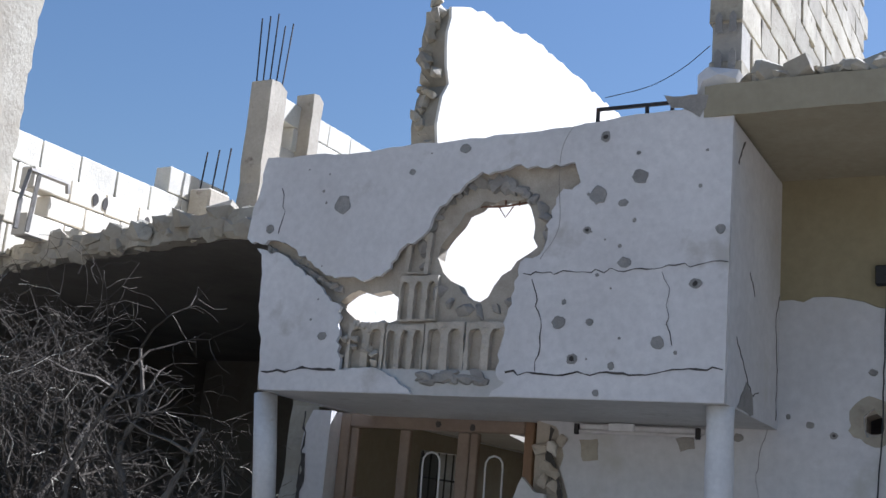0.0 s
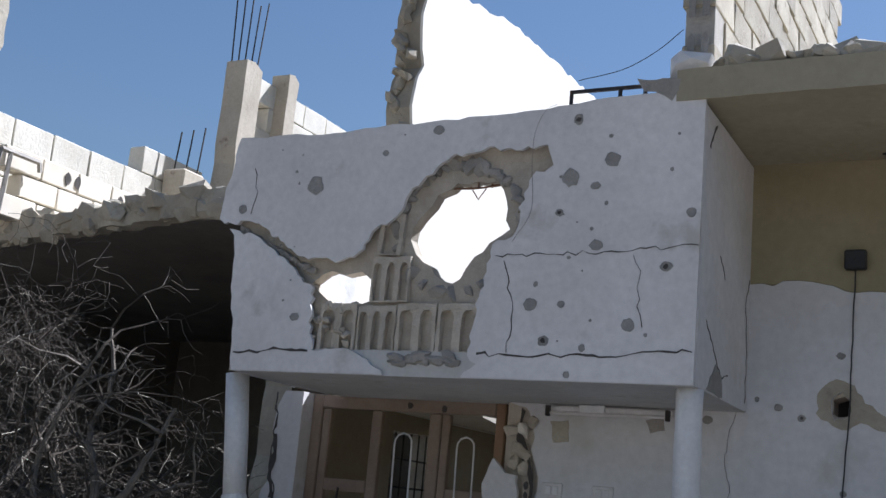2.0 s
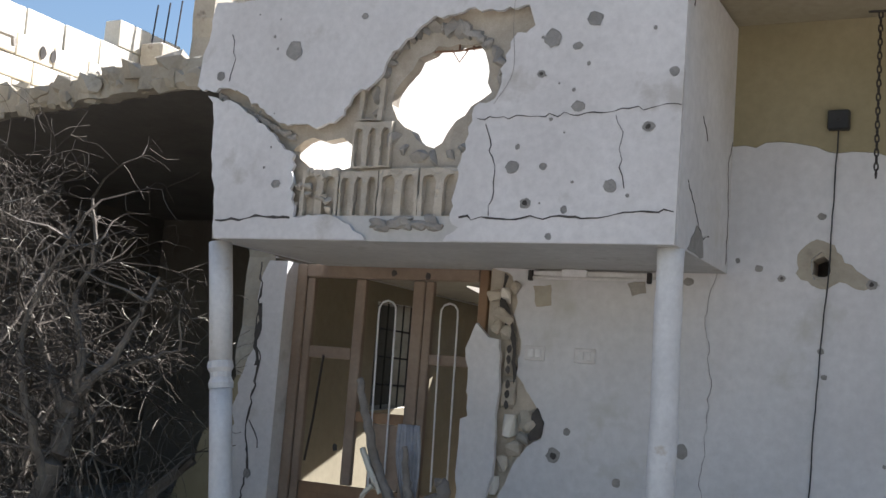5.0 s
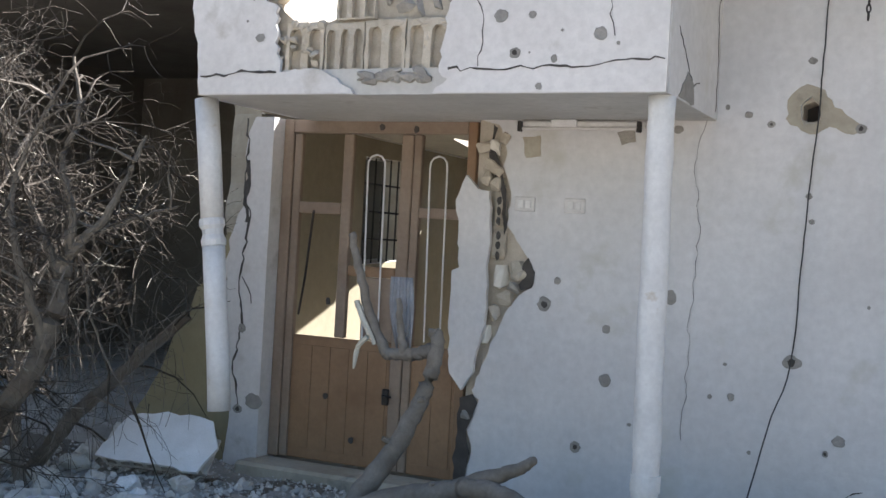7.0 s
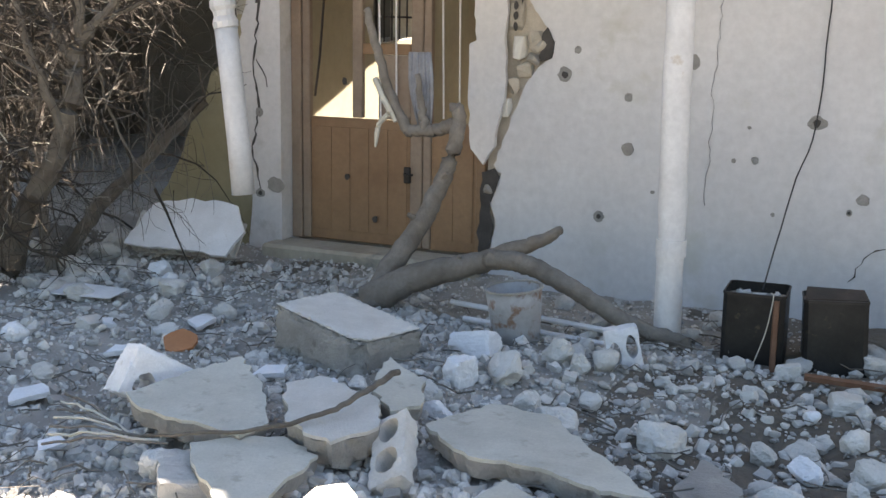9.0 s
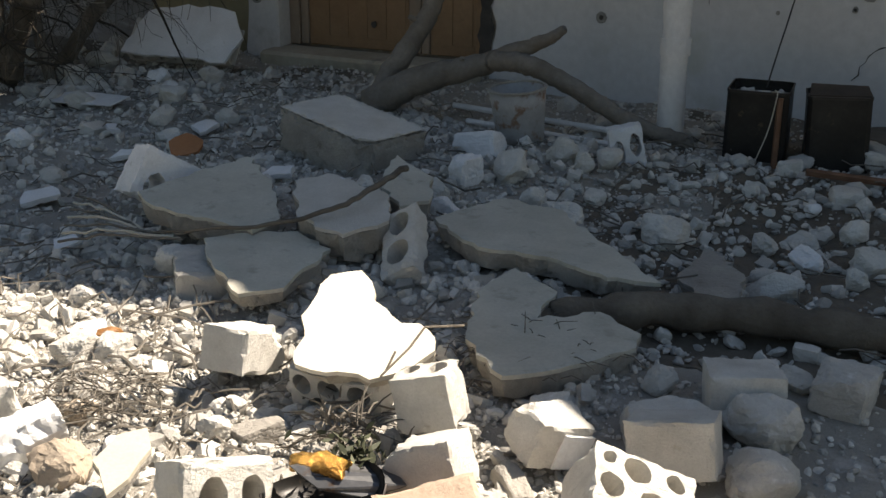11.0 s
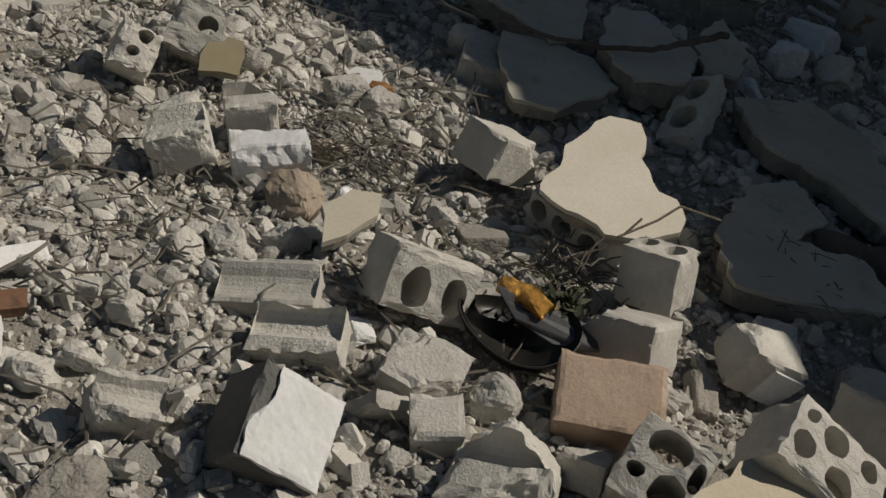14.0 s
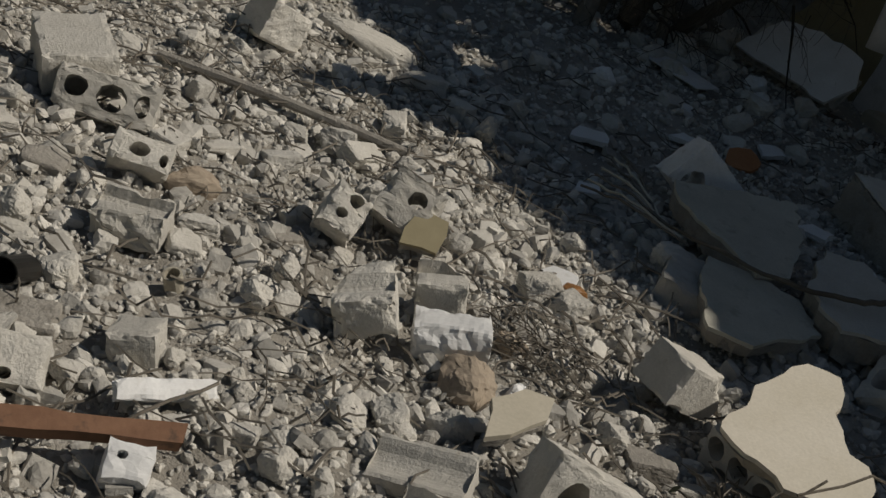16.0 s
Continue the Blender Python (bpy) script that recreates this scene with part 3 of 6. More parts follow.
def crack(owner, points, y, width, seed):
    pts = jag(points, 0.035, 0.012, seed, False)
    rnd = random.Random(seed)
    lo, hi = [], []
    for i, p in enumerate(pts):
        d = (pts[min(i + 1, len(pts) - 1)] - pts[max(i - 1, 0)]).normalized()
        s = Vector((-d.y, d.x)) * width * rnd.uniform(0.25, 1.0)
        lo.append(p - s)
        hi.append(p + s)
    return part("crack", plate([(p.x, p.y) for p in lo + hi[::-1]], [], xz, y - 0.003, y - 0.001), CRACK, owner)


crack(balcony, [(-2.15, 2.91), (-1.83, 2.91), (-1.54, 2.92), (-1.26, 2.93), (-1.12, 2.94)], FRONT, 0.0035, 1)
crack(balcony, [(-2.21, 2.41), (-1.94, 2.40), (-1.68, 2.42), (-1.52, 2.41), (-1.25, 2.44), (-1.13, 2.44)], FRONT, 0.006, 2)
crack(balcony, [(-3.70, 2.39), (-3.47, 2.405), (-3.21, 2.405)], FRONT, 0.009, 3)
crack(balcony, [(-1.43, 2.90), (-1.39, 2.82), (-1.40, 2.65), (-1.37, 2.55)], FRONT, 0.0025, 4)
crack(balcony, [(-2.10, 2.88), (-2.05, 2.71), (-2.03, 2.54), (-2.05, 2.42)], FRONT, 0.003, 5)
crack(balcony, [(-3.71, 3.45), (-3.67, 3.31), (-3.70, 3.18)], FRONT, 0.003, 6)
crack(front_wall, [(-1.16, 2.35), (-1.22, 2.01), (-1.17, 1.72), (-1.20, 1.24), (-1.20, 0.84), (-1.21, 0.57)], 0.0, 0.0016, 7)
crack(front_wall, [(-0.28, 0.42), (-0.35, 0.39), (-0.39, 0.33), (-0.45, 0.23)], 0.0, 0.004, 8)
crack(front_wall, [(-4.12, 2.29), (-4.105, 2.11), (-4.12, 1.81), (-4.06, 1.67), (-4.12, 1.27), (-4.08, 0.94), (-4.14, 0.72), (-4.08, 0.45)], 0.0, 0.010, 9)
crack(front_wall, [(-4.10, 2.02), (-4.09, 1.88), (-4.11, 1.74), (-4.08, 1.62)], -0.003, 0.022, 10)
crack(front_wall, [(-4.10, 1.27), (-4.05, 1.20), (-4.02, 1.10)], 0.0, 0.005, 11)
crater(front_wall, -3.96, 0.48, 0.06, 140, 0.0)
crater(front_wall, -4.08, 0.42, 0.035, 141, 0.0, True)
crater(front_wall, -4.08, 0.94, 0.03, 142, 0.0)


def side_crack(points, width, seed):
    """A crack in the balcony's return."""
    pts = jag(points, 0.035, 0.012, seed, False)
    rnd = random.Random(seed)
    lo, hi = [], []
    for i, p in enumerate(pts):
        d = (pts[min(i + 1, len(pts) - 1)] - pts[max(i - 1, 0)]).normalized()
        q = Vector((-d.y, d.x)) * width * rnd.uniform(0.25, 1.0)
        lo.append(p - q)
        hi.append(p + q)
    return part("crack", plate([(p.x, p.y) for p in lo + hi[::-1]], [], yz, BX1 + 0.001, BX1 + 0.003), CRACK, balcony)


side_crack([(-0.02, 3.0), (-0.10, 2.85), (-0.04, 2.6), (-0.06, 2.33)], 0.006, 12)
side_crack([(-0.68, 2.98), (-0.62, 2.94), (-0.57, 2.88)], 0.005, 13)
side_crack([(-0.9, 2.62), (-0.71, 2.48), (-0.59, 2.39), (-0.45, 2.42)], 0.005, 14)
side_crack([(-0.95, 3.45), (-0.83, 3.6)], 0.01, 15)
part("torn_corner", plate([(p.x, p.y) for p in jag([(-0.86, 2.30), (-0.55, 2.30), (-0.58, 2.40), (-0.70, 2.44)], 0.05, 0.012, 16)], [], yz, BX1 + 0.001, BX1 + 0.004), PIT, balcony)

# hollow blocks laid bare along the torn edge by the door, and loose plaster leaves
for k, (x, z, w, h) in enumerate(((-2.335, 1.76, 0.085, 0.19), (-2.33, 1.56, 0.09, 0.18), (-2.31, 1.38, 0.12, 0.15), (-2.27, 1.26, 0.10, 0.10), (-2.34, 1.17, 0.075, 0.11), (-2.38, 1.04, 0.05, 0.12), (-2.36, 1.92, 0.10, 0.10), (-2.41, 2.02, 0.10, 0.10), (-2.39, 2.13, 0.075, 0.11), (-2.22, 1.42, 0.10, 0.13))):
    bared = part("bared_block", hull((w, 0.07, h), 500 + k, 20, 0.75, at=pose(x, 0.012, z, 0, 4 * (k % 3 - 1), 0)), (BLOCK_RAW, PLASTER_BACK)[k % 3 == 2], front_wall)
    if k < 2:
        for j in range(3):
            # flat dark disc as the shade inside an open cell
            part("cell", plate(ring(x + 0.004, z + (j - 1) * 0.058, 0.014, 0.024, 10, 3 + k + j, 0.2), [], xz, -0.026, -0.024), CRACK, bared)
# dark sheet standing for the shade in the torn gap
part("gap", plate([(p.x, p.y) for p in jag([(-2.40, 2.26), (-2.375, 2.24), (-2.40, 2.14), (-2.36, 2.06), (-2.30, 1.88), (-2.285, 1.7), (-2.30, 1.62), (-2.335, 1.88), (-2.42, 2.08)], 0.04, 0.008, 96)], [], xz, -0.006, -0.003), CRACK, front_wall)
leaf = jag([(-2.50, 0.71), (-2.43, 0.82), (-2.40, 1.00), (-2.37, 1.20), (-2.385, 1.44), (-2.37, 1.62), (-2.39, 1.87), (-2.46, 1.88), (-2.54, 1.96), (-2.60, 1.81), (-2.57, 1.62), (-2.555, 1.42), (-2.60, 1.40), (-2.605, 1.10), (-2.58, 0.80)], 0.05, 0.010, 95)
part("plaster_leaf", plate([(p.x, p.y) for p in leaf], [], xz, -0.045, -0.012), PLASTER, front_wall, "loose slab of white plaster")
for k, (x, z, s) in enumerate(((-2.45, 2.12, 0.09), (-2.38, 2.0, 0.10), (-2.43, 1.95, 0.08), (-2.32, 2.18, 0.07), (-2.17, 1.40, 0.07), (-2.22, 1.32, 0.08), (-2.48, 0.56, 0.06))):
    part("torn_plaster", hull((s * 1.3, 0.06, s), 520 + k, 14, 0.4, at=pose(x, -0.005, z, 0, 40 * k, 0)), BLOCK_RAW if k < 5 else CONCRETE, front_wall)
# more dark sheets: shade in the lower gap and in a small hole
part("gap", plate([(p.x, p.y) for p in jag([(-2.545, 0.1), (-2.475, 0.1), (-2.44, 0.35), (-2.465, 0.48), (-2.405, 0.64), (-2.44, 0.69), (-2.52, 0.66)], 0.05, 0.012, 97)], [], xz, -0.012, -0.008), CRACK, front_wall)
part("side_patch", plate([(p.x, p.y) for p in jag([(-2.18, 1.31), (-2.11, 1.33), (-2.095, 1.42), (-2.14, 1.50), (-2.175, 1.44)], 0.03, 0.01, 98)], [], xz, -0.008, -0.004), CRACK, front_wall)

# pipes that stand as posts under the balcony
post = thing("drain_pipe", "white-painted pipe post standing under the balcony", "pipe")
bm = bmesh.new()
wob = random.Random(4)
tube(bm, [(-1.172 + 0.03 * (1 - z / 2.3) + wob.uniform(-0.002, 0.002), -0.93, z) for z in [0.02 + 2.268 * i / 24 for i in range(25)]], [0.064 + wob.uniform(-0.003, 0.003) for _ in range(25)], 14)
part("pipe", bm, PIPE, post, "", True)
part("collar", tube(bmesh.new(), [(-1.148, -0.93, 0.46), (-1.148, -0.93, 0.54)], 0.071, 14), PIPE, post)
leaning = thing("drain_pipe", "leaning cracked white pipe below the balcony corner", "pipe")
part("pipe", tube(bmesh.new(), [(-3.775, -0.9, 2.288), (-3.73, -0.9, 1.95), (-3.69, -0.9, 1.60)], [0.066, 0.066, 0.064], 14), PIPE, leaning, "", True)
part("collar", tube(bmesh.new(), bend([(-3.695, -0.9, 1.62), (-3.685, -0.9, 1.56), (-3.67, -0.9, 1.47)], 3), [0.069, 0.072, 0.073, 0.06, 0.058, 0.07, 0.068], 14), PIPE, leaning)
part("pipe", tube(bmesh.new(), [(-3.672, -0.9, 1.47), (-3.635, -0.9, 1.15), (-3.60, -0.9, 0.85), (-3.575, -0.9, 0.56)], [0.063, 0.063, 0.064, 0.064], 14), PIPE, leaning, "", True)

# ---- the door ----
door = thing("door_1", "brown wooden double door with broken panes and iron grilles", "door", "", "structure")
DY0, DY1 = 0.13, 0.175
for name, x0, x1, z0, z1, m in (("frame_post", -3.918, -3.845, 0.13, 2.298, WOOD_PALE), ("frame_post", -2.615, -2.552, 0.13, 2.298, WOOD), ("frame_head", -3.843, -2.617, 2.215, 2.298, WOOD_PALE), ("stile", -3.84, -3.785, 0.135, 2.21, WOOD_PALE), ("stile", -3.475, -3.405, 0.925, 2.21, WOOD_PALE), ("stile", -3.065, -2.985, 0.135, 2.21, WOOD_PALE), ("stile", -2.978, -2.925, 0.135, 2.21, WOOD_PALE), ("rail", -3.783, -3.477, 1.70, 1.775, WOOD_PALE), ("rail", -2.923, -2.618, 1.70, 1.765, WOOD_PALE), ("rail", -3.403, -3.067, 1.32, 1.385, WOOD), ("infill", -3.29, -3.067, 0.925, 1.318, WOOD_PALE)):
    part(name, boxed(x0, x1, DY0 - (0.012 if "frame" in name else 0), DY1, z0, z1, bevel=0.006), m, door)
for x0, x1 in ((-3.783, -3.067), (-2.923, -2.618)):
    pan = part("panel", boxed(x0, x1, DY0 + 0.012, DY1 - 0.008, 0.135, 0.92, bevel=0.004), WOOD, door, "orange-brown lower panel")
    n = int((x1 - x0) / 0.14)
    for k in range(n):
        a = x0 + 0.02 + k * (x1 - x0 - 0.04) / n
        part("board", boxed(a, a + (x1 - x0 - 0.04) / n - 0.003, DY0 + 0.007, DY0 + 0.0115, 0.20, 0.86, bevel=0.0015), WOOD, pan)
for xa, xb, low in ((-3.28, -3.16, 0.93), (-2.85, -2.735, 0.95)):
    r = (xb - xa) / 2
    pts = [(xa + 0.02, DY0 - 0.02, low), (xa, DY0 - 0.025, 2.0)] + [(xa + r - r * math.cos(a), DY0 - 0.025, 2.02 + r * math.sin(a)) for a in (0.3, 0.9, 1.57, 2.2, 2.8)] + [(xb, DY0 - 0.025, 2.0), (xb + 0.01, DY0 - 0.02, low)]
    part("grille_bar", tube(bmesh.new(), pts, 0.0065, 6), PIPE, door, "thin pale iron loop")
part("hanging_strip", tube(bmesh.new(), [(-3.665, DY0 - 0.01, 1.72), (-3.70, DY0 - 0.015, 1.3), (-3.74, DY0 - 0.01, 1.05)], 0.008, 5), IRON, door)
part("lock", boxed(-3.10, -3.055, DY0 - 0.022, DY0 - 0.001, 0.54, 0.64, bevel=0.006), IRON, door, "dark metal lock")
part("handle", tube(bmesh.new(), [(-3.08, DY0 - 0.024, 0.6), (-3.08, DY0 - 0.05, 0.6), (-3.02, DY0 - 0.05, 0.598)], 0.007, 6), IRON, door, "dark lever handle")
for k, (x, z) in enumerate(((-3.2, 2.25), (-2.96, 2.24), (-3.5, 0.55), (-3.3, 0.3), (-3.52, 1.15))):
    # flat dark disc as the hole's shade
    part("shot_hole", plate(ring(x, z, 0.018, 0.022, 9, 600 + k, 0.25), [], xz, DY0 - 0.018, DY0 - 0.013), CRACK, door)
sill = thing("door_sill", "dusty stone threshold before the door", "threshold", "", "structure")
part("sill", boxed(-3.98, -2.50, -0.16, 0.128, -0.02, 0.125, bevel=0.02), CONCRETE_EDGE, sill)
cloth = thing("torn_cloth", "grey torn cloth hanging from a branch stub", "cloth")
bm = bmesh.new()
for k in range(7):
    tube(bm, bend([(-2.66 + 0.018 * k, -0.66 + 0.01 * (k % 2), 1.36), (-2.65 + 0.02 * k, -0.67, 1.18), (-2.60 + 0.012 * k, -0.68, 0.97 + 0.02 * (k % 3))], 4), [0.012, 0.014, 0.013, 0.014, 0.013, 0.012, 0.01, 0.009, 0.004], 5)
part("fold", bm, RAG, cloth, "", True)

# ---- fittings on the wall ----
lamp = thing("tube_light", "long pale fluorescent lamp batten below the balcony", "lamp")
part("batten", boxed(-2.22, -1.50, -0.045, -0.002, 2.245, 2.275, bevel=0.004), PIPE, lamp)
part("tube", tube(bmesh.new(), [(-2.20, -0.06, 2.232), (-1.52, -0.06, 2.236)], 0.010, 8), PLASTER, lamp)
part("ballast", boxed(-2.03, -1.88, -0.06, -0.046, 2.236, 2.286, bevel=0.004), CHIP, lamp)
for x in (-2.215, -1.52):
    part("lamp_holder", boxed(x - 0.012, x + 0.012, -0.075, -0.046, 2.215, 2.275, bevel=0.003), IRON, lamp)
for x, z in ((-2.18, 1.805), (-1.88, 1.805)):
    sw = thing("wall_switch", "pale plastic wall switch plate", "switch", "wall switches")
    part("plate", boxed(x - 0.062, x + 0.062, -0.012, -0.001, z - 0.042, z + 0.042, bevel=0.004), PLASTER, sw)
    for k in range(2):
        part("rocker", boxed(x - 0.04 + 0.045 * k, x - 0.005 + 0.045 * k, -0.018, -0.0125, z - 0.024, z + 0.024, bevel=0.003), PIPE, sw)
part("bare_patch", plate([(p.x, p.y) for p in jag([(-2.22, 2.19), (-2.11, 2.20), (-2.10, 2.08), (-2.19, 2.07)], 0.03, 0.008, 99)], [], xz, -0.004, -0.001), CONCRETE_EDGE, front_wall)
part("bare_patch", plate([(p.x, p.y) for p in jag([(-1.66, 2.22), (-1.56, 2.24), (-1.55, 2.17), (-1.63, 2.15)], 0.03, 0.008, 101)], [], xz, -0.004, -0.001), CONCRETE, front_wall)
part("bare_patch", plate([(p.x, p.y) for p in jag([(-1.46, 3.79), (-1.24, 3.77), (-1.25, 3.71), (-1.28, 3.66), (-1.32, 3.69), (-1.42, 3.72)], 0.04, 0.01, 102)], [], xz, FRONT - 0.003, FRONT - 0.001), CONCRETE, balcony)
chain = thing("hanging_chain", "rusty iron chain hanging from the roof slab", "chain")
for k in range(24):
    zc = 3.63 - 0.036 * k
    link_turn = pose(-0.373, -0.10, zc, 0, 0, 90 * (k % 2) + 20)
    bm = bmesh.new()
    oval = [link_turn @ Vector((0.010 * math.cos(a), 0, 0.023 * math.sin(a))) for a in [2 * math.pi * j / 10 for j in range(11)]]
    tube(bm, oval, 0.0045, 5)
    part("chain_link", bm, IRON, chain)
part("hook", tube(bmesh.new(), [(-0.373 - 0.06, -0.10, 3.652), (-0.373, -0.10, 3.648), (-0.373 + 0.05, -0.10, 3.652)], 0.007, 6), IRON, chain)
junction = thing("junction_box", "black square junction box on the ochre wall", "junction box")
part("box", boxed(-0.625, -0.515, -0.05, -0.001, 3.05, 3.155, bevel=0.008), BLACK, junction)
part("screw", tube(bmesh.new(), [(-0.57, -0.052, 3.10), (-0.57, -0.056, 3.10)], 0.008, 8), IRON, junction)
cable = thing("black_cable", "thin black cable hanging down the wall into a tin", "cable")
part("cable", tube(bmesh.new(), bend([(-0.57, -0.02, 3.05), (-0.585, -0.02, 2.6), (-0.59, -0.03, 2.36), (-0.62, -0.02, 1.91), (-0.64, -0.02, 1.52), (-0.66, -0.03, 1.03), (-0.71, -0.35, 0.72), (-0.73, -0.85, 0.33)], 5, 0.003, 3), 0.004, 5), BLACK, cable)
wall_wire = thing("thin_wire", "thin grey wire dangling over the balcony plaster", "wire")
part("wire", tube(bmesh.new(), bend([(-1.88, FRONT + 0.02, 3.70), (-1.93, FRONT - 0.008, 3.66), (-1.98, FRONT - 0.008, 3.55), (-1.985, FRONT - 0.008, 3.38), (-1.97, FRONT - 0.008, 3.14), (-2.06, FRONT - 0.008, 2.98)], 5), 0.0014, 4), CONCRETE, wall_wire)
frame_top = thing("steel_railing", "rusty brown steel railing lying on the parapet", "railing")
for dz in (0.0, 0.075):
    part("rail", boxed(-1.84, -1.27, -0.994, -0.976, 3.698 + dz, 3.714 + dz), IRON, frame_top)
for x in (-1.84, -1.58, -1.45, -1.295):
    part("upright", boxed(x, x + 0.016, -0.993, -0.977, 3.7145, 3.7725), IRON, frame_top)
top_cable = thing("slack_cable", "thin slack cable strung from the block pier", "cable")
part("cable", tube(bmesh.new(), bend([(-1.30, -0.86, 4.12), (-1.42, -0.9, 4.0), (-1.58, -0.94, 3.90), (-1.80, -0.98, 3.845)], 5), 0.0024, 4), BLACK, top_cable)
tail_wire = thing("slack_cable", "thin bent wire lying over the roof edge", "cable")
part("cable", tube(bmesh.new(), bend([(-0.70, -0.9, 3.82), (-0.60, -0.95, 3.90), (-0.45, -0.98, 3.89), (-0.30, -1.0, 3.83)], 5), 0.004, 4), BLACK, tail_wire)


# crumbs left along the front edge of the right roof slab
edge_rnd = random.Random(61)
for k in range(92):
    x = -1.05 + 0.022 * k + edge_rnd.uniform(-0.03, 0.03)
    s = 0.05 + 0.10 * edge_rnd.random() ** 1.5
    part("crumb", hull((s * 1.5, s * 1.3, s), 2700 + k, 14, 0.4, at=pose(x, FRONT + 0.05 + 0.06 * edge_rnd.random(), 3.815 + s * 0.35, edge_rnd.uniform(-20, 20), 0, edge_rnd.uniform(0, 180))), CONCRETE_EDGE, slab)


# ---- block walls on the roofs ----
def block_mesh(length, high, deep, seed):
    rnd = random.Random(seed)
    bm = boxed(-deep / 2, deep / 2, -length / 2 + 0.006, length / 2 - 0.006, 0.005, high - 0.005, bevel=0.008)
    for v in bm.verts:
        v.co += Vector([rnd.uniform(-0.004, 0.004) for _ in range(3)])
    me = bpy.data.meshes.new("block")
    bmesh.ops.recalc_face_normals(bm, faces=bm.faces)
    bm.to_mesh(me)
    bm.free()
    return me


def block_wall(owner, x, y0, y1, z0, tops, length, high, deep, material, seed):
    """Courses of blocks along y; tops(y) is the broken upper outline."""
    meshes = [block_mesh(length, high, deep, seed + k) for k in range(4)]
    for me in meshes:
        me.materials.append(material)
    rnd = random.Random(seed)
    row = 0
    z = z0
    while z < 7.5:
        y = y0 - (length / 2 if row % 2 else 0)
        while y < y1:
            if y + length / 2 > y0 and z + high * 0.7 < tops(y + length / 2):
                ob = new("block", rnd.choice(meshes))
                ob.parent = owner
                ob.matrix_basis = pose(x + rnd.uniform(-0.006, 0.006), y + length / 2, z, rnd.uniform(-0.5, 0.5), 0, rnd.uniform(-0.6, 0.6))
            y += length
        z += high
        row += 1
    part("mortar", boxed(x - deep / 2 + 0.015, x + deep / 2 - 0.012, y0 + 0.05, y1 - 0.05, z0, z0 + 0.1), MORTAR, owner)


WHITE_BLOCK = surface("limestone_block", (0.60, 0.565, 0.475), (0.75, 0.715, 0.62), 0.95, 3.0, 40, 0.7, 0.008, (0.5, 0.46, 0.38), 0.63, 0.12)
left_wall = thing("wall_left_blocks", "pale block wall with stepped broken top", "wall", "", "structure")
block_wall(left_wall, -7.9, -1.4, 3.6, 3.58, lambda y: 4.95 if 2.55 < y < 3.1 else 4.64, 0.47, 0.28, 0.2, WHITE_BLOCK, 11)
tall_end = thing("wall_left_end", "tall grey stuccoed wall end above the slab", "wall", "", "structure")
part("stucco", plate([(p.x, p.y) for p in jag([(-1.4, 3.665), (0.26, 3.665), (0.25, 5.0), (0.27, 6.3), (-1.4, 6.4)], 0.1, 0.02, 71)], [], yz, -7.79, -7.6), CONCRETE_EDGE, tall_end)
low_wall = thing("wall_low_blocks", "low wall of tan hollow blocks on the slab", "wall", "", "structure")
block_wall(low_wall, -7.35, 0.21, 1.83, 3.66, lambda y: 4.28 - -0.046 * (y - 0.64), 0.42, 0.2, 0.16, CREAM, 12)
for k, (y, z) in enumerate(((0.92, 0), (1.04, 0), (1.59, 1))):
    # dark oval laid on the block face as cell shade
    part("cell", plate(ring(y, 4.16 - 0.03 * z, 0.035, 0.06, 10, 70 + k, 0.15), [], yz, -7.268, -7.262), CRACK, low_wall)
rear_wall = thing("wall_rear_blocks", "pale block wall beside bare concrete columns", "wall", "", "structure")
block_wall(rear_wall, -7.55, 3.62, 8.5, 3.66, lambda y: 6.32, 0.47, 0.28, 0.2, WHITE_BLOCK, 13)
for x0, x1, y0, y1, z1 in ((-7.68, -7.40, 3.31, 3.60, 6.28), (-7.52, -7.28, 3.95, 4.15, 6.34)):
    col = thing("concrete_column", "bare weathered concrete column with rusty rods", "column", "columns")
    part("shaft", plate([(p.x, p.y) for p in jag([(y0, 3.66), (y1, 3.66), (y1, z1 - 0.06), ((y0 + y1) / 2, z1), (y0, z1 - 0.02)], 0.2, 0.02, int(z1 * 100))], [], yz, x0, x1), COLUMN, col)
    if y0 < 3.5:
        for k in range(5):
            a, b = -7.63 + 0.045 * k, 3.33 + 0.055 * k
            part("rebar", tube(bmesh.new(), [(a, b, z1 - 0.1), (a + 0.01, b - 0.06 + 0.03 * k, z1 + 0.72 + 0.06 * (k % 3))], 0.009, 5), IRON, col)
stub = thing("concrete_column", "short broken column stub with rusty rods", "column", "columns")
part("shaft", boxed(-7.78, -7.5, 2.66, 3.0, 3.66, 4.82, bevel=0.02), COLUMN, stub)
for k in range(3):
    part("rebar", tube(bmesh.new(), [(-7.7 + 0.07 * k, 2.72 + 0.1 * k, 4.7), (-7.69 + 0.07 * k, 2.76 + 0.1 * k, 5.25 + 0.05 * k)], 0.009, 5), IRON, stub)
win = thing("window_frame", "grey metal window frame leaning on the block wall", "window frame")
for a, b in (((-7.2, 0.06, 3.92), (-7.2, 0.11, 4.18)), ((-7.2, 0.11, 4.18), (-7.2, 0.52, 4.18)), ((-7.2, 0.52, 4.18), (-7.2, 0.54, 4.10)), ((-7.2, 0.18, 3.67), (-7.2, 0.21, 4.18)), ((-7.2, 0.06, 3.67), (-7.2, 0.06, 3.92))):
    part("bar", tube(bmesh.new(), [a, b], 0.022, 4), CONCRETE, win)
